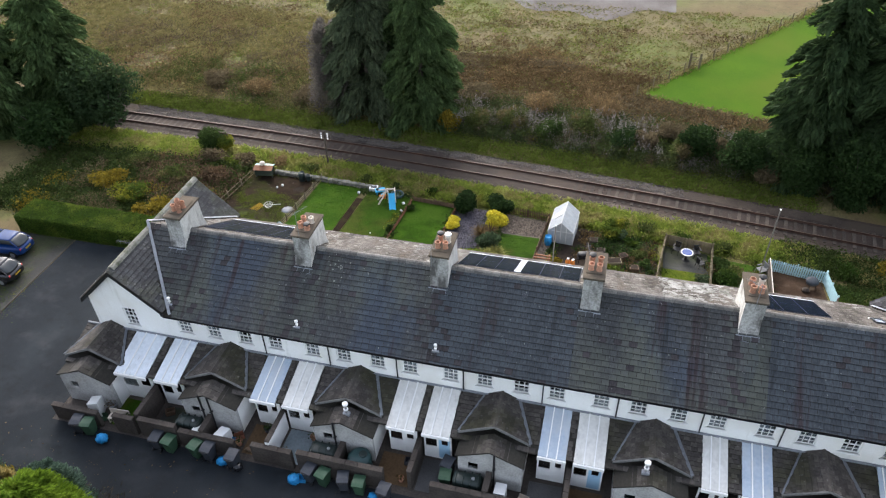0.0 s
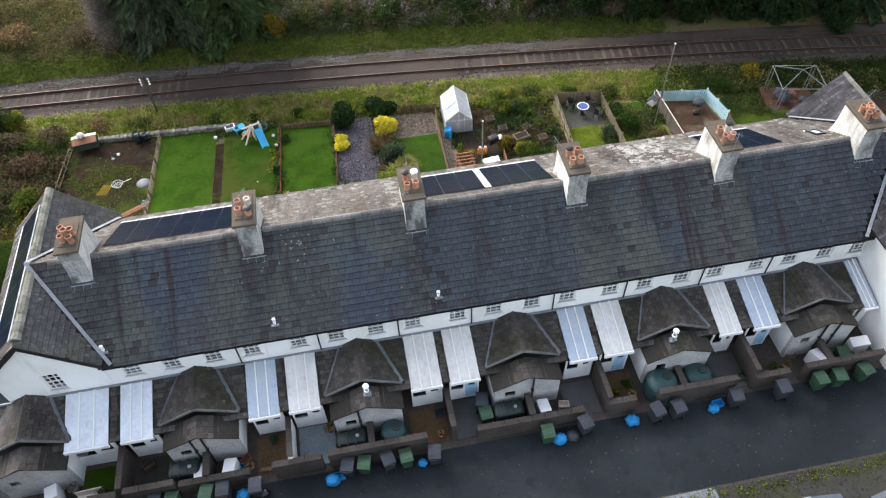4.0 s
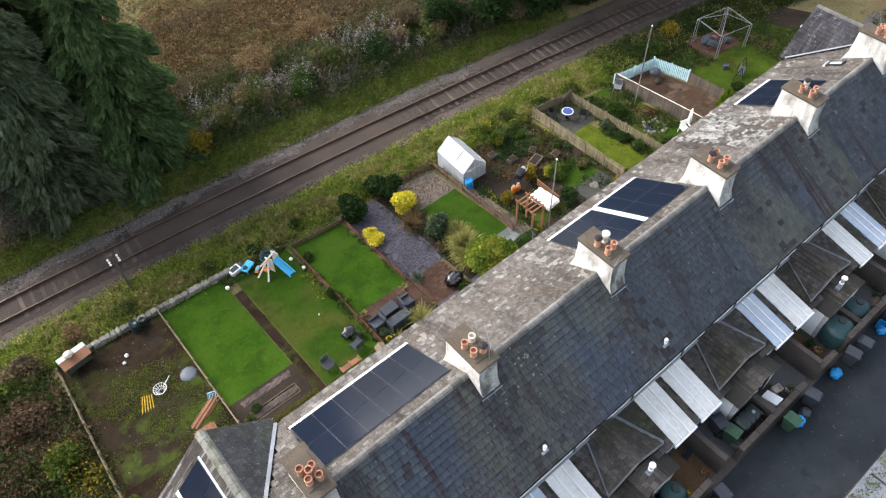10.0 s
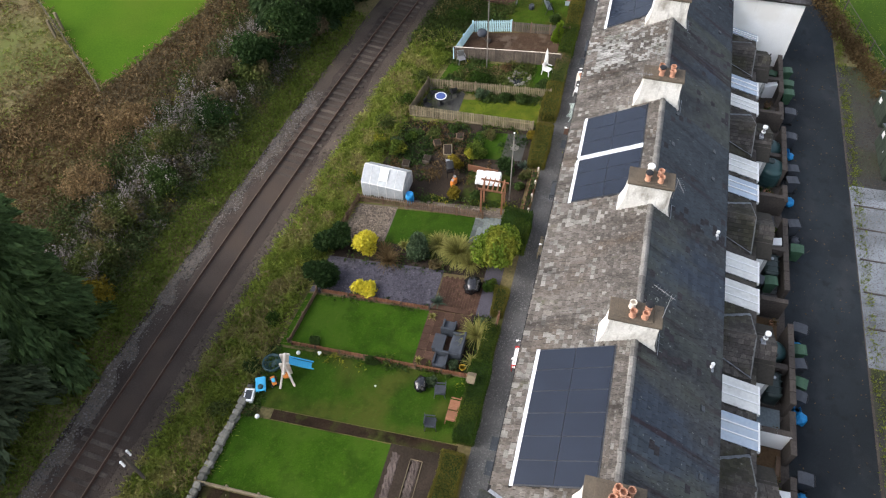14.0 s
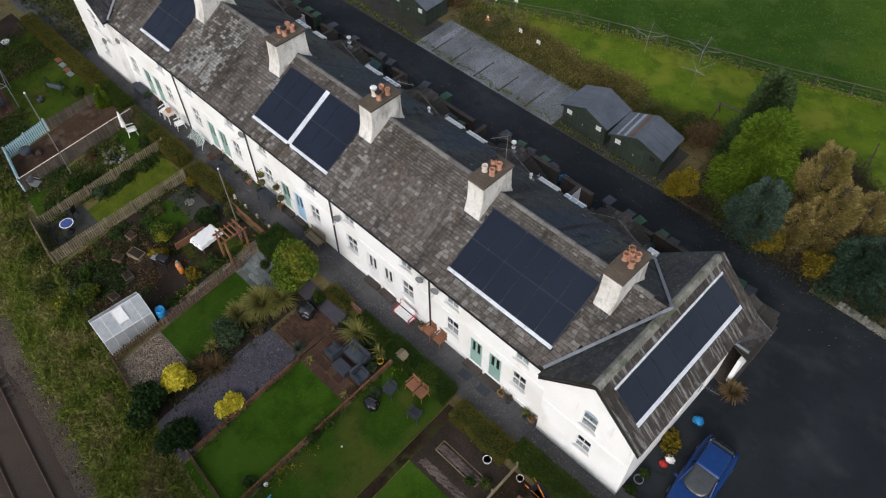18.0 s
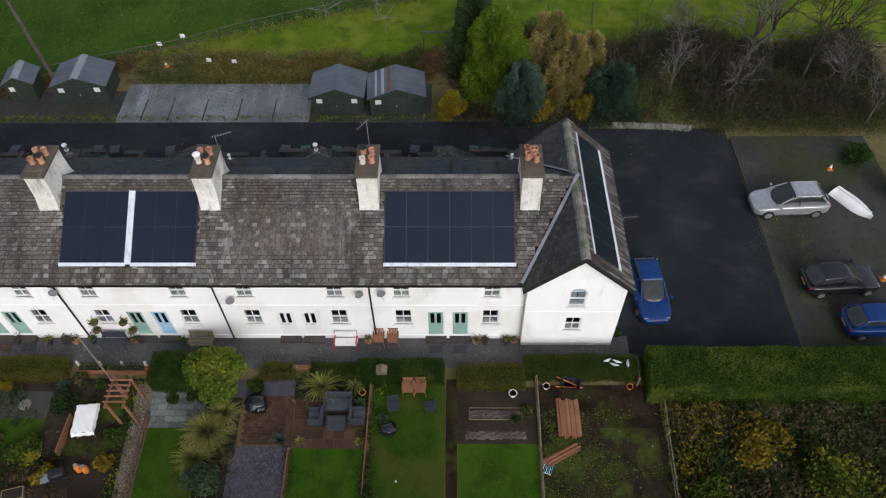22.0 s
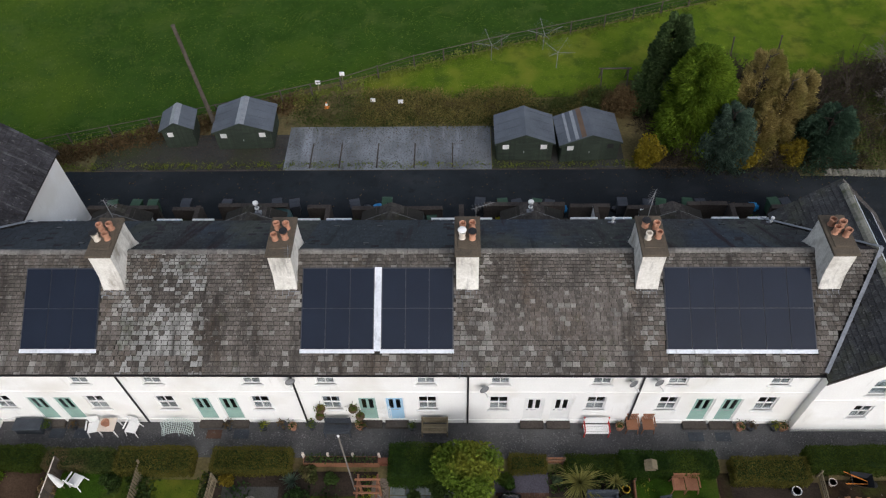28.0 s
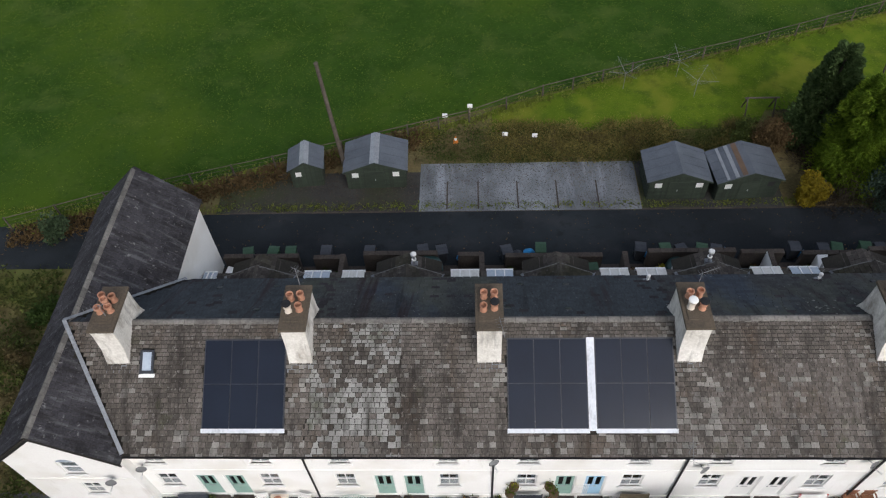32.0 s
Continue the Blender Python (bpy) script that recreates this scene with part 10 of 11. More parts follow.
def dryer(x, y, a):
    t = thing("rotary_dryer", "grey rotary clothes dryer standing open on the grass", "clothes dryer", (x, y, ground_at(x, y)), a, "clothes dryers")
    part("mast", rods(((0, 0, 0), (0, 0, 1.5), 0.02)), M_dish, t)
    for k in range(4):
        d = k * math.pi / 2
        part("arm", rods(((0, 0, 1.35), (1.3 * math.cos(d), 1.3 * math.sin(d), 1.85), 0.013)), M_dish, t)
    for r in (0.5, 0.8, 1.05, 1.25):
        for k in range(4):
            d, e = k * math.pi / 2, (k + 1) * math.pi / 2
            z = 1.35 + 0.5 * r / 1.3
            part("line", rods(((r * math.cos(d), r * math.sin(d), z), (r * math.cos(e), r * math.sin(e), z), 0.003), seg=3), M_dish, t)


dryer(18.0, -27.5, 20)
dryer(13.4, -26.6, 55)
dryer(14.2, -28.7, 10)
t = thing("swing_frame", "rustic timber frame at the edge of the drying green", "frame", (9.6, -25.0, ground_at(9.6, -25)))
for x in (-0.9, 0.9):
    for s in (-0.5, 0.5):
        part("leg", rods(((x, s, 0), (x, 0, 1.2), 0.05)), M_bark, t)
part("beam", rods(((-1.1, 0, 1.2), (1.1, 0, 1.2), 0.06)), M_bark, t)
for x, y in ((0.93, -27.46), (-2.4, -27.58), (-8.0, -24.5)):
    post(x, y, 1.9, 0.05, M_bark, "thin dark stake on the green", "stake", 0.2)
post(-3.0, 3.6, 0.9, 0.05, M_white, "short white leaning post by the hedge", "marker_post", 0.3)

# ---- trees behind the lane ----
shrub((8.4, -17.45), 1.15, 2.0, L_goldbright, "round golden conifer bush by the lane", "golden_bush", 5000, 0.1, 201)
cone_tree((5.4, -20.0), 2.5, 6.6, L_cypress, "feathery lime-green cypress behind the lane", 1, 70000, 0.075, full=0.42, lumpy=0.25, rise=0.15, long=3.6)
cone_tree((6.9, -22.6), 1.75, 7.0, L_conifer, "dark green rounded cypress behind the lane", 2, 40000, 0.11, full=0.4)
shrub((9.6, -22.0), 1.6, 2.3, L_brown, "tangled russet bramble mound behind the lane", "bush", 6000, 0.08, 214, lumps=18)
shrub((11.0, -22.6), 1.2, 1.6, L_bramble, "tangled bramble mound behind the lane", "bush", 4000, 0.08, 215, lumps=14)
cone_tree((3.7, -17.9), 1.75, 4.0, L_spruce, "blue-grey spruce behind the lane", 3, 46000, 0.07, "spruce_tree", 0.32, 0.26, 0.2)
cone_tree((1.9, -20.0), 1.7, 6.6, L_tan, "feathery tan autumn tree behind the lane", 24, 26000, 0.045, "tree", 0.35, 0.26, 0.9, 4.5)
cone_tree((0.4, -19.2), 1.6, 5.4, L_tan, "feathery tan autumn tree behind the lane", 26, 22000, 0.045, "tree", 0.35, 0.26, 0.9, 4.5)
cone_tree((1.7, -18.2), 1.2, 3.6, L_tan, "feathery tan autumn tree behind the lane", 27, 14000, 0.045, "tree", 0.35, 0.28, 0.9, 4.5)
cone_tree((-1.0, -20.4), 1.4, 4.6, L_tan, "feathery tan autumn tree behind the lane", 25, 16000, 0.045, "tree", 0.35, 0.28, 0.9, 4.5)
shrub((2.6, -17.3), 1.1, 2.0, L_gold, "ochre autumn bush behind the lane", "bush", 2600, 0.12, 203)
cone_tree((-2.5, -18.2), 2.0, 3.7, L_laurel, "spreading blue-green evergreen behind the lane", 28, 30000, 0.08, "evergreen_tree", 0.35, 0.24, 0.5)
shrub((-0.4, -17.5), 1.1, 2.2, L_gold, "ochre autumn bush behind the lane", "bush", 3000, 0.08, 213)
shrub((-4.2, -18.6), 1.5, 2.2, L_bramble, "tangled bush behind the lane", "bush", 4000, 0.07, 205)
for i, (x, y, r, h) in enumerate(((-6.8, -19.5, 1.6, 4.6), (-9.5, -21.0, 1.6, 4.6), (-12.6, -22.0, 3.2, 8.5), (-16.5, -21.0, 3.0, 8.5), (-19.5, -16.5, 1.8, 5.5), (-3.0, -21.5, 1.5, 4.0), (-11.0, -19.0, 1.6, 4.2), (-14.6, -24.0, 2.4, 7.0), (-18.0, -18.6, 2.0, 6.0), (-5.2, -22.5, 1.5, 4.2), (-8.0, -23.0, 1.8, 5.0), (0.8, -22.6, 1.4, 4.0))):
    bare_tree((x, y), r, h * 1.3, "bare grey-brown winter tree behind the parking yard", i, group="bare trees", mat_twig=L_twigpale if i % 2 == 0 else L_twig)
shrub((-19.5, -9.5), 1.5, 2.2, L_hedgedark, "dark bush beside the gravel strip", "bush", 2200, 0.13, 206)
shrub((-17.6, -13.0), 1.2, 1.0, L_privet, "low green bush among stones", "bush", 900, 0.12, 207)
shrub((53.0, -15.2), 1.2, 1.8, L_grey, "grey-green bush beyond the end house", "bush", 1300, 0.12, 208)
shrub((52.0, -6.5), 1.6, 2.0, L_bramble, "tangled bush beyond the end house", "bush", 1600, 0.12, 209)
shrub((51.5, -9.5), 1.2, 1.2, L_shrub, "low bush beyond the end house", "bush", 900, 0.12, 210)

# ---- trees along the railway ----
conifer((4.0, 28.2), 4.5, 17.5, L_coniferash, "tall ashen-green conifer beyond the railway", 11, 80000, 0.24, droop=0.5, base=0.02, taper=0.42, group="tall conifers")
conifer((9.5, 27.8), 4.2, 17.0, L_conifer, "tall green conifer beyond the railway", 12, 80000, 0.24, droop=0.5, base=0.02, taper=0.42, group="tall conifers")
conifer((6.6, 30.2), 3.6, 15.0, L_conifer, "dark conifer behind the tall pair", 13, 40000, 0.25, droop=0.5, base=0.02, taper=0.42, group="tall conifers")
cone_tree((0.3, 28.0), 2.1, 9.0, L_twigpale, "pale wispy bare tree beside the conifers", 41, 24000, 0.05, "bare_tree", 0.3, 0.34, 1.0, 6.0)
bare_tree((0.6, 29.5), 3.0, 10.0, "pale bare tree beside the conifers", 12, mat_twig=L_twigpale)
bare_tree((2.0, 26.6), 2.0, 6.0, "pale bare tree beside the conifers", 14, mat_twig=L_twigpale)
shrub((12.7, 25.9), 1.2, 2.2, L_gold, "ochre-leaved bush at the foot of the conifers", "bush", 900, 0.13, 211)
for i, (x, y, r, h) in enumerate(((43.5, 25.8, 4.6, 16), (48.5, 24.2, 4.8, 18), (54.0, 23.2, 5.0, 19), (60.0, 22.0, 5.0, 19), (50.0, 32.0, 5.0, 19), (66.5, 22.0, 5.0, 19), (73.0, 20.0, 5.2, 20), (58.0, 31.0, 5.0, 20), (80.0, 17.0, 5.2, 20))):
    conifer((x, y), r, h, L_darkfir, "huge dark fir beyond the railway", 20 + i, 52000 if i < 4 else 20000, 0.28 if i < 4 else 0.45, droop=0.45, base=0.02, group="dark firs", taper=0.36)
conifer((-25.0, 21.5), 5.0, 14, L_conifer, "dark pine beyond the wild plot", 31, 45000, 0.27, droop=0.4, base=0.04, taper=0.35)
conifer((-30.0, 17.5), 5.0, 14, L_conifer, "dark pine beyond the wild plot", 32, 40000, 0.28, droop=0.4, base=0.04, taper=0.35)
broadleaf((-19.3, 19.6), 3.6, 7.5, L_darkfir, "broad dark evergreen beside the track", 33, 9000, 0.2, trunk=0.15)
broadleaf((-22.5, 14.5), 3.0, 5.0, L_hedgedark, "broad dark evergreen in the wild plot", 34, 6000, 0.2, trunk=0.1)
shrub((-7.6, 17.8), 1.5, 2.6, L_shrub, "tall dark green bush beside the track", "bush", 5200, 0.09, 212, lumps=16)
shrub((-6.3, 18.0), 0.95, 1.9, L_olive, "yellow-green bush beside the track", "bush", 2400, 0.09, 216)
for i, (x, y, r, h) in enumerate(((33.5, 25.0, 1.6, 2.2), (36.5, 25.5, 1.8, 2.6), (39.0, 24.6, 1.6, 2.4), (30.5, 26.0, 1.4, 1.9), (43.0, 21.6, 1.7, 2.2), (46.5, 20.6, 1.8, 2.4), (50.0, 19.8, 1.8, 2.4), (53.5, 18.6, 1.9, 2.6), (57.5, 17.2, 2.0, 2.8), (40.5, 22.6, 1.5, 1.9))):
    shrub((x, y), r, h, L_hedgedark if x > 41 else (L_bramble, L_scrub)[i % 2], "dark hedge thicket beyond the track" if x > 41 else "brown-green winter scrub bush beyond the track", "bush", 1800, 0.14, 220 + i)
shrub((47.5, 12.2), 1.0, 1.6, L_gold, "thin yellow bush beyond the gazebo", "bush", 500, 0.1, 231)

# ---- paddock fence ----
t = thing("paddock_fence", "weathered post and wire fence along the bright paddock", "fence", (29.4, 35.8, ground_at(29.4, 35.8)))
o = t.location
for k in range(14):
    x, y = 29.4 + 1.5 * k, 35.8 + 1.9 * k
    z, z2 = ground_at(x, y) - o.z, ground_at(x + 1.5, y + 1.9) - o.z
    part("post", rods(((x - o.x, y - o.y, z - 0.2), (x - o.x, y - o.y, z + 1.2), 0.07)), M_woodpale, t)
    for hh in (0.4, 0.75, 1.1):
        part("wire", rods(((x - o.x, y - o.y, z + hh), (x + 1.5 - o.x, y + 1.9 - o.y, z2 + hh), 0.016), seg=4), M_bark, t)
t = thing("field_gate", "old pale timber gate posts at the paddock corner", "gate", (34.9, 42.8, ground_at(34.9, 42.8)))
for dx in (-0.5, 0.5):
    part("post", boxes((dx - 0.1, dx + 0.1, -0.1, 0.1, 0, 1.7)), M_woodpale, t)
for k in range(4):
    part("bar", rods(((-0.5, 0, 0.4 + 0.28 * k), (0.5, 0, 0.4 + 0.28 * k), 0.035)), M_woodpale, t)
scatter("paddock_edge", "rank straw grass along the paddock fence", np.stack([np.linspace(29.4, 50, 300), 35.8 + 1.27 * (np.linspace(29.4, 50, 300) - 29.4)], -1) + np.random.default_rng(5).normal(0, 0.25, (300, 2)), L_straw, 0.1, 12, 0.3, 0.4, 70, 3.0, 0.5)

# ---- bushes of the wild plot ----
for i, (x, y, r, h, m, lab) in enumerate(((-4.2, 12.5, 1.5, 1.6, L_redstem, "tangle of russet dead stems in the wild plot"), (-6.5, 6.5, 1.7, 1.5, L_gold, "yellowing bush in the wild plot"), (-3.6, 8.8, 1.3, 1.4, L_olive, "yellow-green bush in the wild plot"), (-9.5, 8.0, 1.9, 1.7, L_olive, "yellow-green bush in the wild plot"), (-8.0, 11.5, 1.6, 1.5, L_bramble, "bramble mound in the wild plot"), (-12.5, 9.5, 1.8, 1.6, L_gold, "yellowing bush in the wild plot"), (-12.0, 13.5, 1.6, 1.4, L_bramble, "bramble mound in the wild plot"), (-6.5, 15.8, 1.4, 1.5, L_scrub, "grey-brown bare bush by the track"), (-3.5, 16.2, 1.2, 1.2, L_scrub, "grey-brown bare bush by the track"))):
    shrub((x, y), r, h, m, lab, "bush", 1500, 0.12, 240 + i, group="bushes of the wild plot")
for i, (x, d, r, h, m, lab) in enumerate(((15.0, 7.5, 1.8, 1.8, L_bramble, "tangled bramble mound beyond the track"), (18.5, 8.5, 2.0, 2.0, L_bramble, "tangled bramble mound beyond the track"), (22.0, 7.6, 1.7, 1.7, L_shrub, "dark green bush beyond the track"), (25.0, 9.0, 2.1, 2.2, L_bramble, "tangled bramble mound beyond the track"), (28.5, 7.6, 1.8, 2.0, L_hedgedark, "dark evergreen bush beyond the track"), (20.5, 12.0, 2.2, 1.8, L_bracken, "russet bracken mound beyond the track"), (26.5, 13.0, 2.2, 1.8, L_bracken, "russet bracken mound beyond the track"), (14.0, 12.5, 2.0, 1.6, L_scrub, "dull straw-brown winter scrub bush beyond the track"), (-3.0, 8.0, 1.8, 1.4, L_scrub, "dull straw-brown winter scrub bush beyond the track"), (-8.5, 8.5, 2.0, 1.5, L_bracken, "russet bracken mound beyond the track"), (-14.0, 9.0, 1.9, 1.5, L_scrub, "dull straw-brown winter scrub bush beyond the track"), (33.0, 10.0, 1.9, 2.0, L_scrub, "dull straw-brown winter scrub bush beyond the track"))):
    shrub((x, float(rail_y(x)) + d), r, h, m, lab, "bush", 3600, 0.1, 260 + i, group="bushes beyond the track", lumps=20)
for i, (x, d, r, h, m, lab) in enumerate(((29.0, 0.9, 1.0, 1.0, L_olive, "yellow-green bush on the railway bank"), (31.0, 1.2, 0.9, 0.9, L_bramble, "bramble clump on the railway bank"), (33.8, 0.9, 0.9, 0.8, L_privet, "green bush on the railway bank"), (25.5, 1.1, 0.8, 0.8, L_olive, "yellow-green bush on the railway bank"), (18.6, 0.8, 0.9, 0.7, L_olive, "yellow-green bush on the railway bank"), (14.0, 0.9, 0.7, 0.6, L_privet, "green bush on the railway bank"), (10.8, 0.6, 0.6, 0.7, L_shrub, "leafy weed clump on the railway bank"), (8.0, 0.9, 0.8, 0.7, L_bramble, "bramble clump on the railway bank"), (2.5, 1.0, 1.0, 0.9, L_bramble, "bramble clump on the railway bank"), (-0.5, 1.3, 1.1, 1.0, L_bracken, "russet bracken clump on the railway bank"), (36.5, 0.9, 1.0, 0.9, L_bramble, "bramble clump on the railway bank"), (40.5, 1.1, 0.9, 0.8, L_olive, "yellow-green bush on the railway bank"), (44.5, 0.9, 1.1, 1.1, L_privet, "green bush on the railway bank"), (22.0, 1.3, 0.7, 0.5, L_straw, "straw-coloured tussock on the railway bank"), (5.8, 1.1, 0.9, 0.6, L_straw, "straw-coloured tussock on the railway bank"), (27.3, 1.6, 0.8, 0.5, L_straw, "straw-coloured tussock on the railway bank"), (16.2, 1.5, 0.8, 0.5, L_straw, "straw-coloured tussock on the railway bank"), (38.5, 1.7, 0.8, 0.5, L_straw, "straw-coloured tussock on the railway bank"))):
    shrub((x, float(garden_end(x)) + d), r, h, m, lab, "bush", int(900 * r), 0.085, 280 + i, group="bushes on the bank")
for i, (x, d, r, h) in enumerate(((38.5, 6.6, 2.4, 4.2), (42.5, 6.0, 2.9, 5.2), (46.5, 5.6, 3.2, 6.2), (51.0, 5.3, 3.3, 6.8), (55.5, 5.3, 3.4, 7.0), (35.0, 7.8, 2.0, 3.2), (60.5, 5.3, 3.4, 7.0))):
    broadleaf((x, float(rail_y(x)) + d), r, h, L_hedgedark, "dark overhanging evergreen beside the track", 60 + i, 5200, 0.15, "evergreen_tree", 18, "evergreens beside the track", 0.15)
bare_tree((13.9, 26.3), 1.2, 3.0, "small bleached bare tree at the foot of the conifers", 40, mat_twig=L_seed)

# ---- undergrowth ----
rng = np.random.default_rng(77)


def area(n, x0, x1, f0, f1):
    x = rng.uniform(x0, x1, n)
    u = rng.uniform(0, 1, n)
    lo = np.array([f0(v) if callable(f0) else f0 for v in x])
    hi = np.array([f1(v) if callable(f1) else f1 for v in x])
    return np.stack([x, lo + (hi - lo) * u], -1)


def patchy(p, scale, keep, seed):
    """Keeps the points where a noise is high, so that growth stands in drifts."""
    v = np.array([noise.noise(Vector((a * scale + seed, b * scale, seed * 1.7))) for a, b in p])
    return p[v > keep]


R = rail_y


def open_left(p):
    """Thins the growth out over the open pasture at the terrace's first end."""
    return p[(p[:, 0] > 10) | (rng.uniform(0, 1, len(p)) < 0.3)]


def off_paddock(p):
    return p[(p[:, 0] < 29.4) | (p[:, 1] < 35.7 - (p[:, 0] - 29.4) * 0.24) | (p[:, 1] > 36.0 + (p[:, 0] - 29.4) * 1.27)]


scatter("verge_grass", "straw and green grass along the garden side of the track", area(5600, -22, 43, lambda x: garden_end(x) + 0.15, lambda x: R(x) - 1.9), L_verge, 0.07, 20, 0.28, 0.45, 1, 4.6, 0.5)
# darker leaves past the gardens carry the shade of the firs in their colour
scatter("shaded_verge", "rank growth along the track past the gardens, tree shade in its dull colour", area(2600, 41, 68, lambda x: garden_end(x) + 0.1, lambda x: R(x) - 1.8), L_wild, 0.08, 20, 0.35, 0.7, 52, 2.4)
scatter("straw_grass", "drifts of dead straw-coloured grass on the bank", patchy(area(3400, -22, 66, lambda x: garden_end(x) + 0.2, lambda x: R(x) - 2.2), 0.35, 0.06, 3), L_straw, 0.07, 22, 0.3, 0.5, 2, 4.6, 0.45)
scatter("bank_bramble", "low brambles on the railway bank", patchy(area(1300, -22, 66, lambda x: garden_end(x) + 0.3, lambda x: R(x) - 2.8), 0.3, 0.28, 9), L_olive, 0.09, 16, 0.35, 0.4, 3, 1.8)
scatter("track_weeds", "green weeds along the far edge of the ballast", area(3900, -30, 44, lambda x: R(x) + 3.2, lambda x: R(x) + 5.6), L_weed, 0.08, 16, 0.32, 0.22, 4, 2.6, 0.5)
scatter("dry_scrub", "dry brown scrub beyond the track", open_left(off_paddock(patchy(area(6000, -34, 75, lambda x: R(x) + (11.5 if x > 12 else 6.5), lambda x: R(x) + 22), 0.12, -0.05, 5))), L_scrub, 0.1, 34, 0.7, 0.5, 5, 2.6)
scatter("bracken", "dead russet bracken beyond the track", open_left(off_paddock(patchy(area(5500, -34, 75, lambda x: R(x) + (12 if x > 12 else 7), lambda x: R(x) + 26), 0.1, -0.05, 15))), L_bracken, 0.1, 30, 0.7, 0.45, 6, 2.6)
scatter("bramble_scrub", "tangled green brambles beyond the track", off_paddock(patchy(area(4600, -34, 75, lambda x: R(x) + 5.0, lambda x: R(x) + 14), 0.14, -0.12, 25)), L_bramble, 0.1, 22, 0.5, 1.0, 7, 1.8)
scatter("bramble_mass", "dark green bramble bank beyond the track", off_paddock(area(3600, 10.5, 47, lambda x: R(x) + 5.6, lambda x: R(x) + 12.5)), L_brambledark, 0.1, 26, 0.5, 0.95, 71, 1.7)
scatter("bramble_yellow", "yellowing leaves among the brambles", patchy(area(900, 11, 46, lambda x: R(x) + 5.6, lambda x: R(x) + 12), 0.4, 0.1, 77), L_olive, 0.09, 14, 0.3, 1.05, 72, 1.6, low=0.6)
scatter("bramble_stalks", "grey-brown dead stalks among the brambles", patchy(area(1500, 12, 46, lambda x: R(x) + 5.4, lambda x: R(x) + 11.5), 0.35, 0.0, 79), L_twigpale, 0.05, 24, 0.3, 1.15, 73, 5.0, 0.5, low=0.4)
scatter("seed_heads", "pale fluffy seed heads over the brambles", patchy(area(620, 14, 44, lambda x: R(x) + 6.2, lambda x: R(x) + 11.5), 0.3, 0.1, 35), L_seed, 0.07, 46, 0.17, 1.7, 8, 1.3, low=0.72)
scatter("pasture_tussocks", "yellow-green tussocks over the rough pasture", off_paddock(area(4200, -60, 80, lambda x: R(x) + 14, lambda x: 58.0)), L_straw, 0.1, 14, 0.5, 0.13, 9, 3.0, 0.25)
scatter("pasture_brown", "dead brown grass over the rough pasture", off_paddock(np.concatenate([patchy(area(4200, -60, 80, lambda x: R(x) + 10, lambda x: 52.0), 0.1, -0.02, 88), area(2400, 10, 44, lambda x: R(x) + 11, lambda x: R(x) + 22)])), L_brown, 0.09, 18, 0.6, 0.3, 31, 3.2, 0.25)
scatter("pasture_straw", "long bleached grass over the open pasture", patchy(area(5200, -44, 9, lambda x: R(x) + 5.5, lambda x: R(x) + 28), 0.13, -0.2, 29), L_straw, 0.085, 16, 0.5, 0.32, 33, 4.5, 0.4)
scatter("pasture_green", "green grass over the rough pasture", off_paddock(area(3400, -60, 80, lambda x: R(x) + 9, lambda x: 58.0)), L_tuft, 0.1, 14, 0.5, 0.12, 10, 3.0, 0.25)
scatter("wild_plot", "rank brambles and weeds over the wild plot", area(2600, -22, -2.3, 4.3, lambda x: garden_end(x) + 0.2), L_wild, 0.12, 18, 0.4, 0.8, 11, 1.8)
scatter("wild_plot_gold", "yellowing leaves over the wild plot", patchy(area(1900, -18, -2.5, 4.3, 10.0), 0.25, 0.0, 45), L_gold, 0.1, 12, 0.35, 0.95, 12, 1.5)
scatter("wild_plot_brown", "dark brown dead stalks over the wild plot", patchy(area(1500, -12, -2.3, 8.0, lambda x: garden_end(x)), 0.25, -0.05, 55), L_redstem, 0.1, 16, 0.4, 0.8, 13, 2.2)
scatter("wild_plot_straw", "tall dull straw grass through the wild plot", patchy(area(1500, -16, -2.3, 4.5, 14.0), 0.35, 0.0, 47), L_scrub, 0.045, 26, 0.3, 0.95, 48, 4.5, 0.5, low=0.3)
scatter("rear_bank", "brown-green brambles on the bank behind the parking bays", area(900, 10.5, 31.5, -23.7, -21.0), L_bramble, 0.06, 22, 0.35, 0.5, 14, 2.2)
scatter("rear_bank_dry", "dead growth on the bank behind the parking bays", patchy(area(2200, 10.5, 31.5, -24.2, -21.2), 0.3, -0.08, 65), L_bank, 0.055, 22, 0.35, 0.45, 15, 3.2, 0.4)
scatter("rear_thicket", "tangled winter thicket behind the parking yard", area(3200, -22, 6, lambda x: -24.6 - 1.2 * math.sin(x * 0.6), lambda x: -16.9 if x > -9 else -15.9), L_bramble, 0.055, 34, 0.5, 0.9, 16, 2.0)
scatter("rear_thicket_dry", "bare brown twigs in the thicket", patchy(area(4600, -22, 8, lambda x: -25.2 - 1.2 * math.sin(x * 0.5), lambda x: -17.0), 0.25, -0.25, 31), L_twig, 0.05, 34, 0.5, 1.5, 17, 6.0, 0.45)
scatter("fence_grass", "rank straw grass along the field fence", np.concatenate([np.stack([np.linspace(a[0], b[0], 90) + rng.normal(0, 0.25, 90), np.linspace(a[1], b[1], 90) + rng.normal(0, 0.3, 90)], -1) for a, b in zip(line, line[1:])]), L_tuft, 0.08, 8, 0.2, 0.3, 18, 3.0, 0.6)
scatter("side_weeds", "rough weeds beyond the end house", area(1300, 48.2, 62, -12.3, 1.5), L_bramble, 0.11, 14, 0.4, 0.45, 19, 2.0)
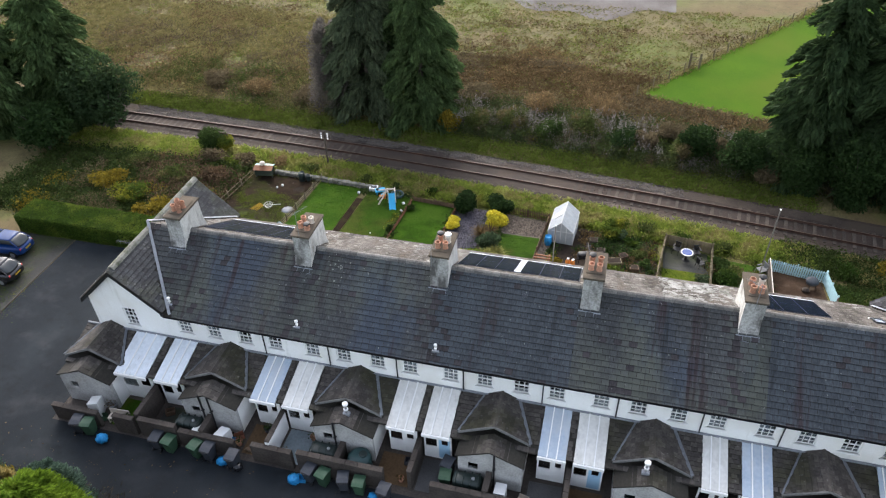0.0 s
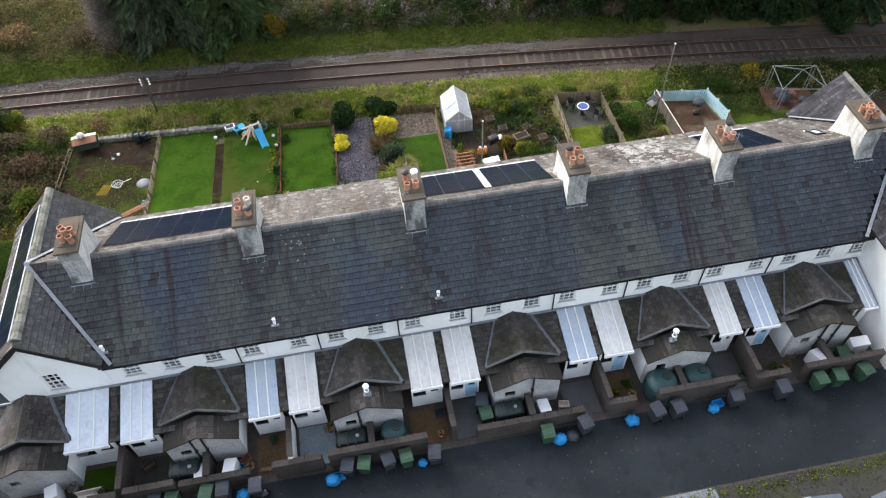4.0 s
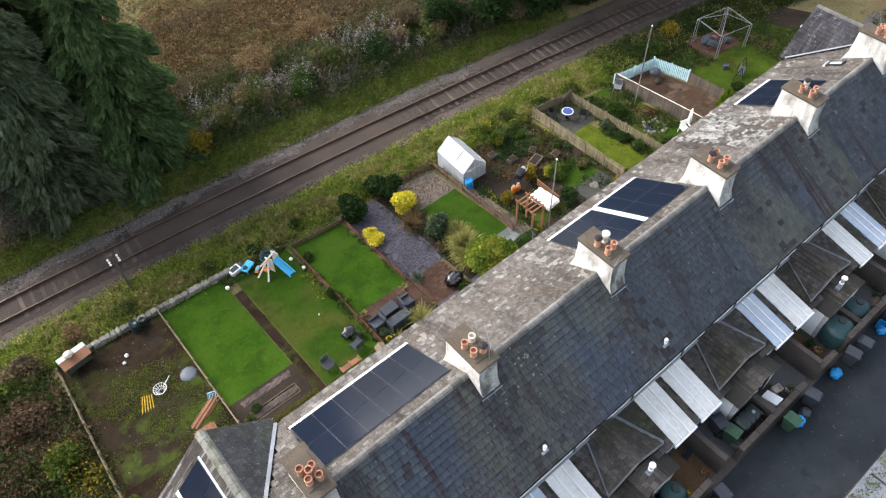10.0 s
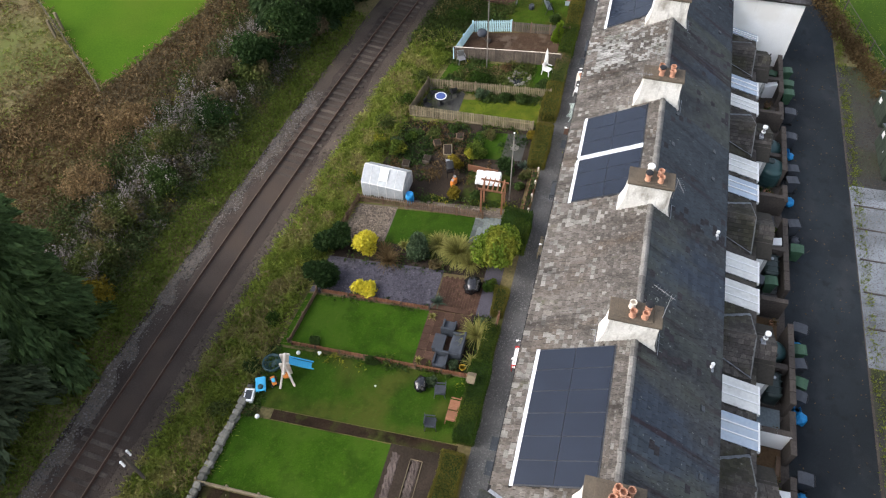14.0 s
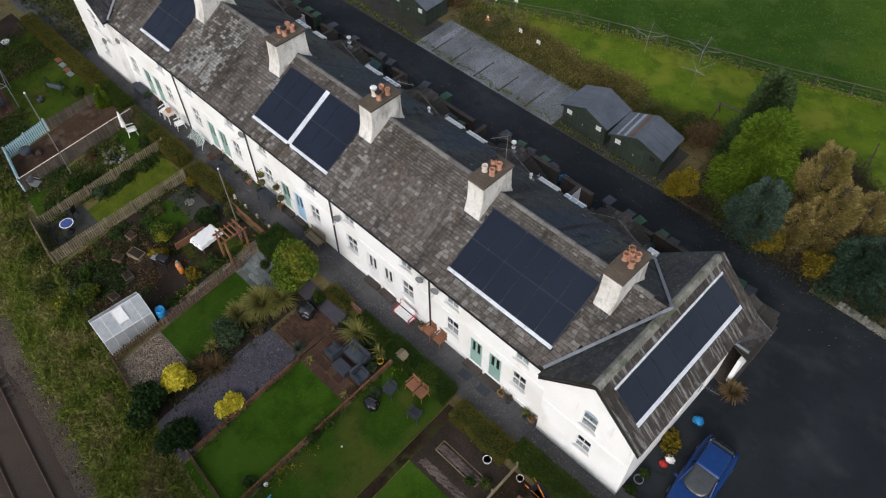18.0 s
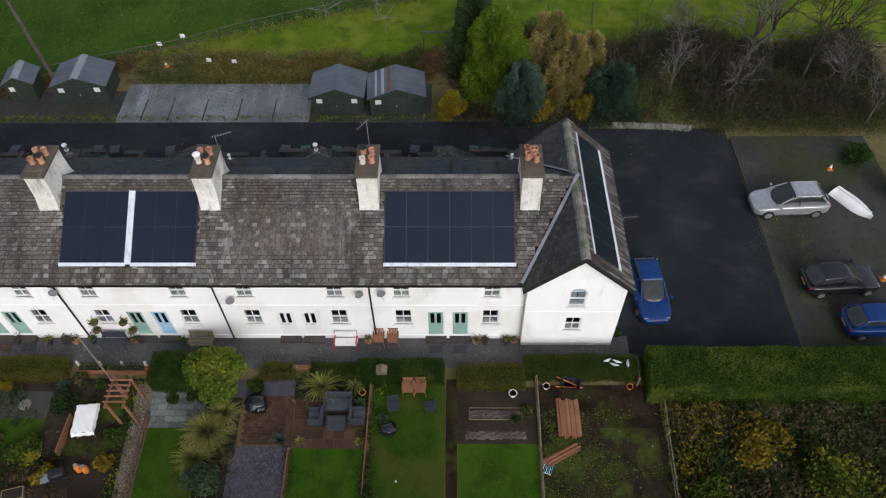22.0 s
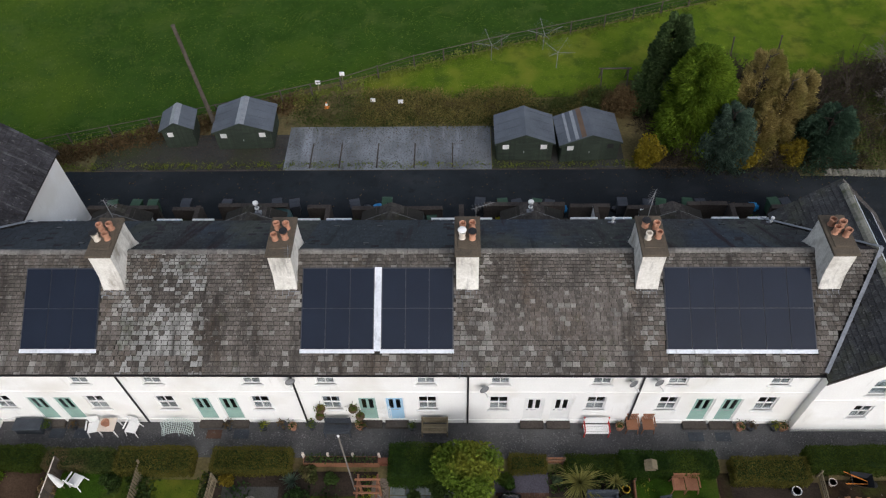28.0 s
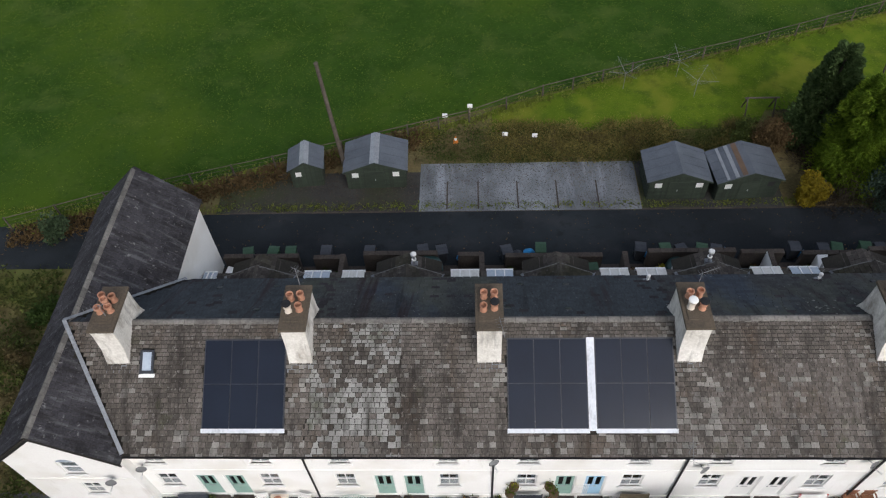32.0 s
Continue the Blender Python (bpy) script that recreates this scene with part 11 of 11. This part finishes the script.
scatter("lane_verge", "thin grass along the lane's far verge", area(700, 8, 60, -17.6, -17.1), L_tuft, 0.07, 8, 0.15, 0.12, 20, 2.4, 0.5)
scatter("shed_verge", "brown weeds behind the sheds", area(900, 31.8, 56, lambda x: -15.9 - 0.335 * (56.3 - x) + 0.2, lambda x: -15.9 - 0.335 * (56.3 - x) + 1.6), L_brown, 0.1, 12, 0.3, 0.35, 21, 2.4)
scatter("kitchen_garden", "straggling vegetables and weeds over the dug soil", patchy(area(800, 26.2, 31.8, 6.5, 12.6), 0.5, 0.12, 75), L_shrub, 0.09, 12, 0.2, 0.3, 22, 1.8)
scatter("kitchen_garden_dry", "dead stems over the dug soil", patchy(area(600, 26.2, 31.8, 5.5, 12.6), 0.5, 0.05, 85), L_brown, 0.08, 12, 0.2, 0.3, 23, 2.4)
scatter("pond_growth", "mixed low growth round the pond", patchy(area(700, 35.4, 39.0, 4.6, 10.6), 0.5, 0.1, 95), L_bramble, 0.09, 14, 0.25, 0.35, 24, 1.8)
edges = np.concatenate([np.stack([fx + rng.normal(0, 0.22, 170), rng.uniform(2.9, 12.6, 170)], -1) for fx in (12.35, 20.1, 24.5, 31.8, 35.2, 39.1)])
scatter("border_growth", "dark leafy growth along the garden boundaries", patchy(edges, 0.6, 0.12, 111), L_shrub, 0.075, 16, 0.2, 0.42, 41, 1.7)
scatter("border_growth_light", "yellow-green weeds along the garden boundaries", patchy(edges + rng.normal(0, 0.12, edges.shape), 0.8, 0.12, 121), L_olive, 0.07, 12, 0.16, 0.36, 42, 1.8)
scatter("kitchen_greens", "dark green leafy rows over the dug soil", patchy(area(500, 24.6, 31.6, 3.6, 12.4), 0.45, 0.22, 131), L_hedgedark, 0.085, 18, 0.24, 0.5, 43, 1.7)
scatter("yard_moss", "yellow-green moss and weeds on the parking strip", rng.normal(0, 1, (1000, 2)) * np.array([0.75, 1.7]) + np.array([-11.4, -6.0]), L_olive, 0.06, 10, 0.3, 0.04, 44, 1.6)
scatter("end_garden_growth", "leafy beds and weeds in the end garden", patchy(np.concatenate([area(400, 49.5, 55.0, 3.0, 9.5), area(150, 43.5, 46.8, 8.0, 10.0)]), 0.4, 0.02, 141), L_shrub, 0.085, 16, 0.26, 0.45, 45, 1.8)
scatter("end_garden_brown", "dead stems among the end garden's beds", patchy(np.concatenate([area(400, 49.5, 55.0, 3.0, 9.5), area(200, 43.5, 47.0, 7.6, 10.2)]), 0.4, 0.0, 151), L_bramble, 0.08, 14, 0.26, 0.4, 46, 2.2)
scatter("pond_garden_growth", "dark leafy growth in the pond garden and beside the deck", patchy(np.concatenate([area(260, 34.4, 35.3, 3.4, 8.8), area(420, 36.4, 39.3, 6.4, 11.0)]), 0.5, 0.02, 161), L_shrub, 0.08, 16, 0.22, 0.4, 47, 1.8)
scatter("plot_weeds", "tufts of weeds on the bare plot", patchy(area(2600, -1.7, 3.9, 4.6, 12.0), 0.5, -0.02, 105), L_weed, 0.05, 11, 0.22, 0.08, 25, 2.6, 0.5)
scatter("border_weeds", "leafy weeds along the garden borders", np.concatenate([area(60, 12.2, 12.7, 4, 13.4), area(40, 16.0, 16.5, 6.5, 13), area(90, 24.4, 24.8, 3.5, 10), area(120, 18.8, 20.5, 6.0, 12.5), area(120, 8.0, 12.3, 13.8, 14.6), area(140, 12.6, 16.2, 2.9, 3.7)]), L_shrub, 0.08, 12, 0.16, 0.28, 26, 1.8)

# ---- loose stones and short grass ----
pebbles("bed_pebbles", "mixed orange and grey pebbles in the picket corner", area(2600, 20.5, 23.5, 10.7, lambda x: garden_end(x) - 0.3), M_stonelet, 0.11, 1, 0.045)
pebbles("strip_pebbles", "pebbles along the picket fence", area(700, 23.65, 24.15, 3.3, 10.1), M_stonelet, 0.09, 2, 0.05)
pebbles("slate_chips", "loose plum slate chips", area(2600, 16.4, 19.0, 6.4, lambda x: garden_end(x) - 0.4), M_chip, 0.09, 3, 0.035)
pebbles("path_gravel", "loose grey gravel on the front path", area(9000, -0.8, 50, 0.95, 2.2), M_gstone, 0.06, 4, 0.025)
pebbles("track_stones", "loose dark ballast stones between and beside the rails", np.concatenate([area(8000, 4, 28, lambda x: R(x) - 2.0, lambda x: R(x) + 2.1), area(7000, -20, 62, lambda x: R(x) - 2.0, lambda x: R(x) - 0.65)]), M_bstone, 0.1, 5, 0.06)
pebbles("shoulder_stones", "loose pale stones along the far shoulder", area(5500, -20, 34, lambda x: R(x) + 2.0, lambda x: R(x) + 3.2), M_bstonepale, 0.11, 6, 0.08)
pebbles("bay_gravel", "loose wet gravel in the parking bays", area(6000, 18.3, 31.5, -20.8, -17.0), M_bstonepale, 0.055, 7, 0.04)
pebbles("standing_gravel", "loose dark gravel beside the sheds", np.concatenate([area(2600, 31.7, 43.9, -20.1, -17.0), area(3800, -18.9, -10.2, -15.3, 1.6)]), M_bstone, 0.07, 8, 0.03)
for i, (nm, lab, p, hgt) in enumerate((
    ("turf_first", "short mown grass of the square lawn", area(2600, 4.3, 8.0, 6.3, lambda x: garden_end(x) - 0.25), 0.04),
    ("turf_toys", "short grass of the toy lawn", area(2800, 8.75, 12.3, 3.1, lambda x: garden_end(x) - 0.25), 0.04),
    ("turf_neat", "short grass of the neat lawn", area(2200, 12.6, 16.1, 6.5, lambda x: garden_end(x) - 0.3), 0.04),
    ("turf_small", "short grass of the small lawn", area(1200, 20.7, 23.4, 5.5, 10.5), 0.06),
    ("turf_narrow", "short grass of the fenced lawn", area(1000, 32.4, 34.5, 3.4, 8.9), 0.05),
    ("turf_pond", "grass round the pond", area(1600, 35.4, 38.8, 3.0, lambda x: garden_end(x) - 0.5), 0.06),
    ("turf_end", "grass round the gazebo", area(3000, 43.3, 56, 2.9, lambda x: garden_end(x) - 0.7), 0.06),
)):
    scatter(nm, lab, p, L_lawn, 0.035, 9, 0.14, hgt, 40 + i, 2.6, 0.45, "grass")
scatter("turf_field", "uneven grass of the meadow near the fence", area(15000, -5, 75, lambda x: -15.9 - 0.335 * (56.3 - x) - 34, lambda x: -15.9 - 0.335 * (56.3 - x) - 0.3), L_weed, 0.05, 9, 0.35, 0.06, 50, 2.6, 0.45, "grass")
scatter("turf_green", "uneven grass of the drying green", area(4000, -12, 27, lambda x: -15.9 - 0.335 * (56.3 - x) + 0.3, lambda x: -23.8), L_tuft, 0.035, 8, 0.3, 0.06, 51, 2.6, 0.45, "grass")

LL = np.random.default_rng(321)
fall = np.stack([LL.uniform(-8, 46, 420), LL.uniform(-16.7, -13.2, 420)], -1)
ob = leaves("fallen_leaves", np.concatenate([fall, (gz(fall[:, 0], fall[:, 1]) + 0.045)[:, None]], 1), 0.06, L_brown, rng=LL, flat=0.9)
tagged(ob, "scattered fallen leaves on the wet lane", "leaves", "", "stuff")
litter = np.stack([LL.uniform(-1.5, 4.0, 130), LL.uniform(3.5, 14, 130)], -1)
pebbles("plot_litter", "pale stones and scraps strewn over the bare plot", litter, M_bstonepale, 0.09, 60, 0.03)
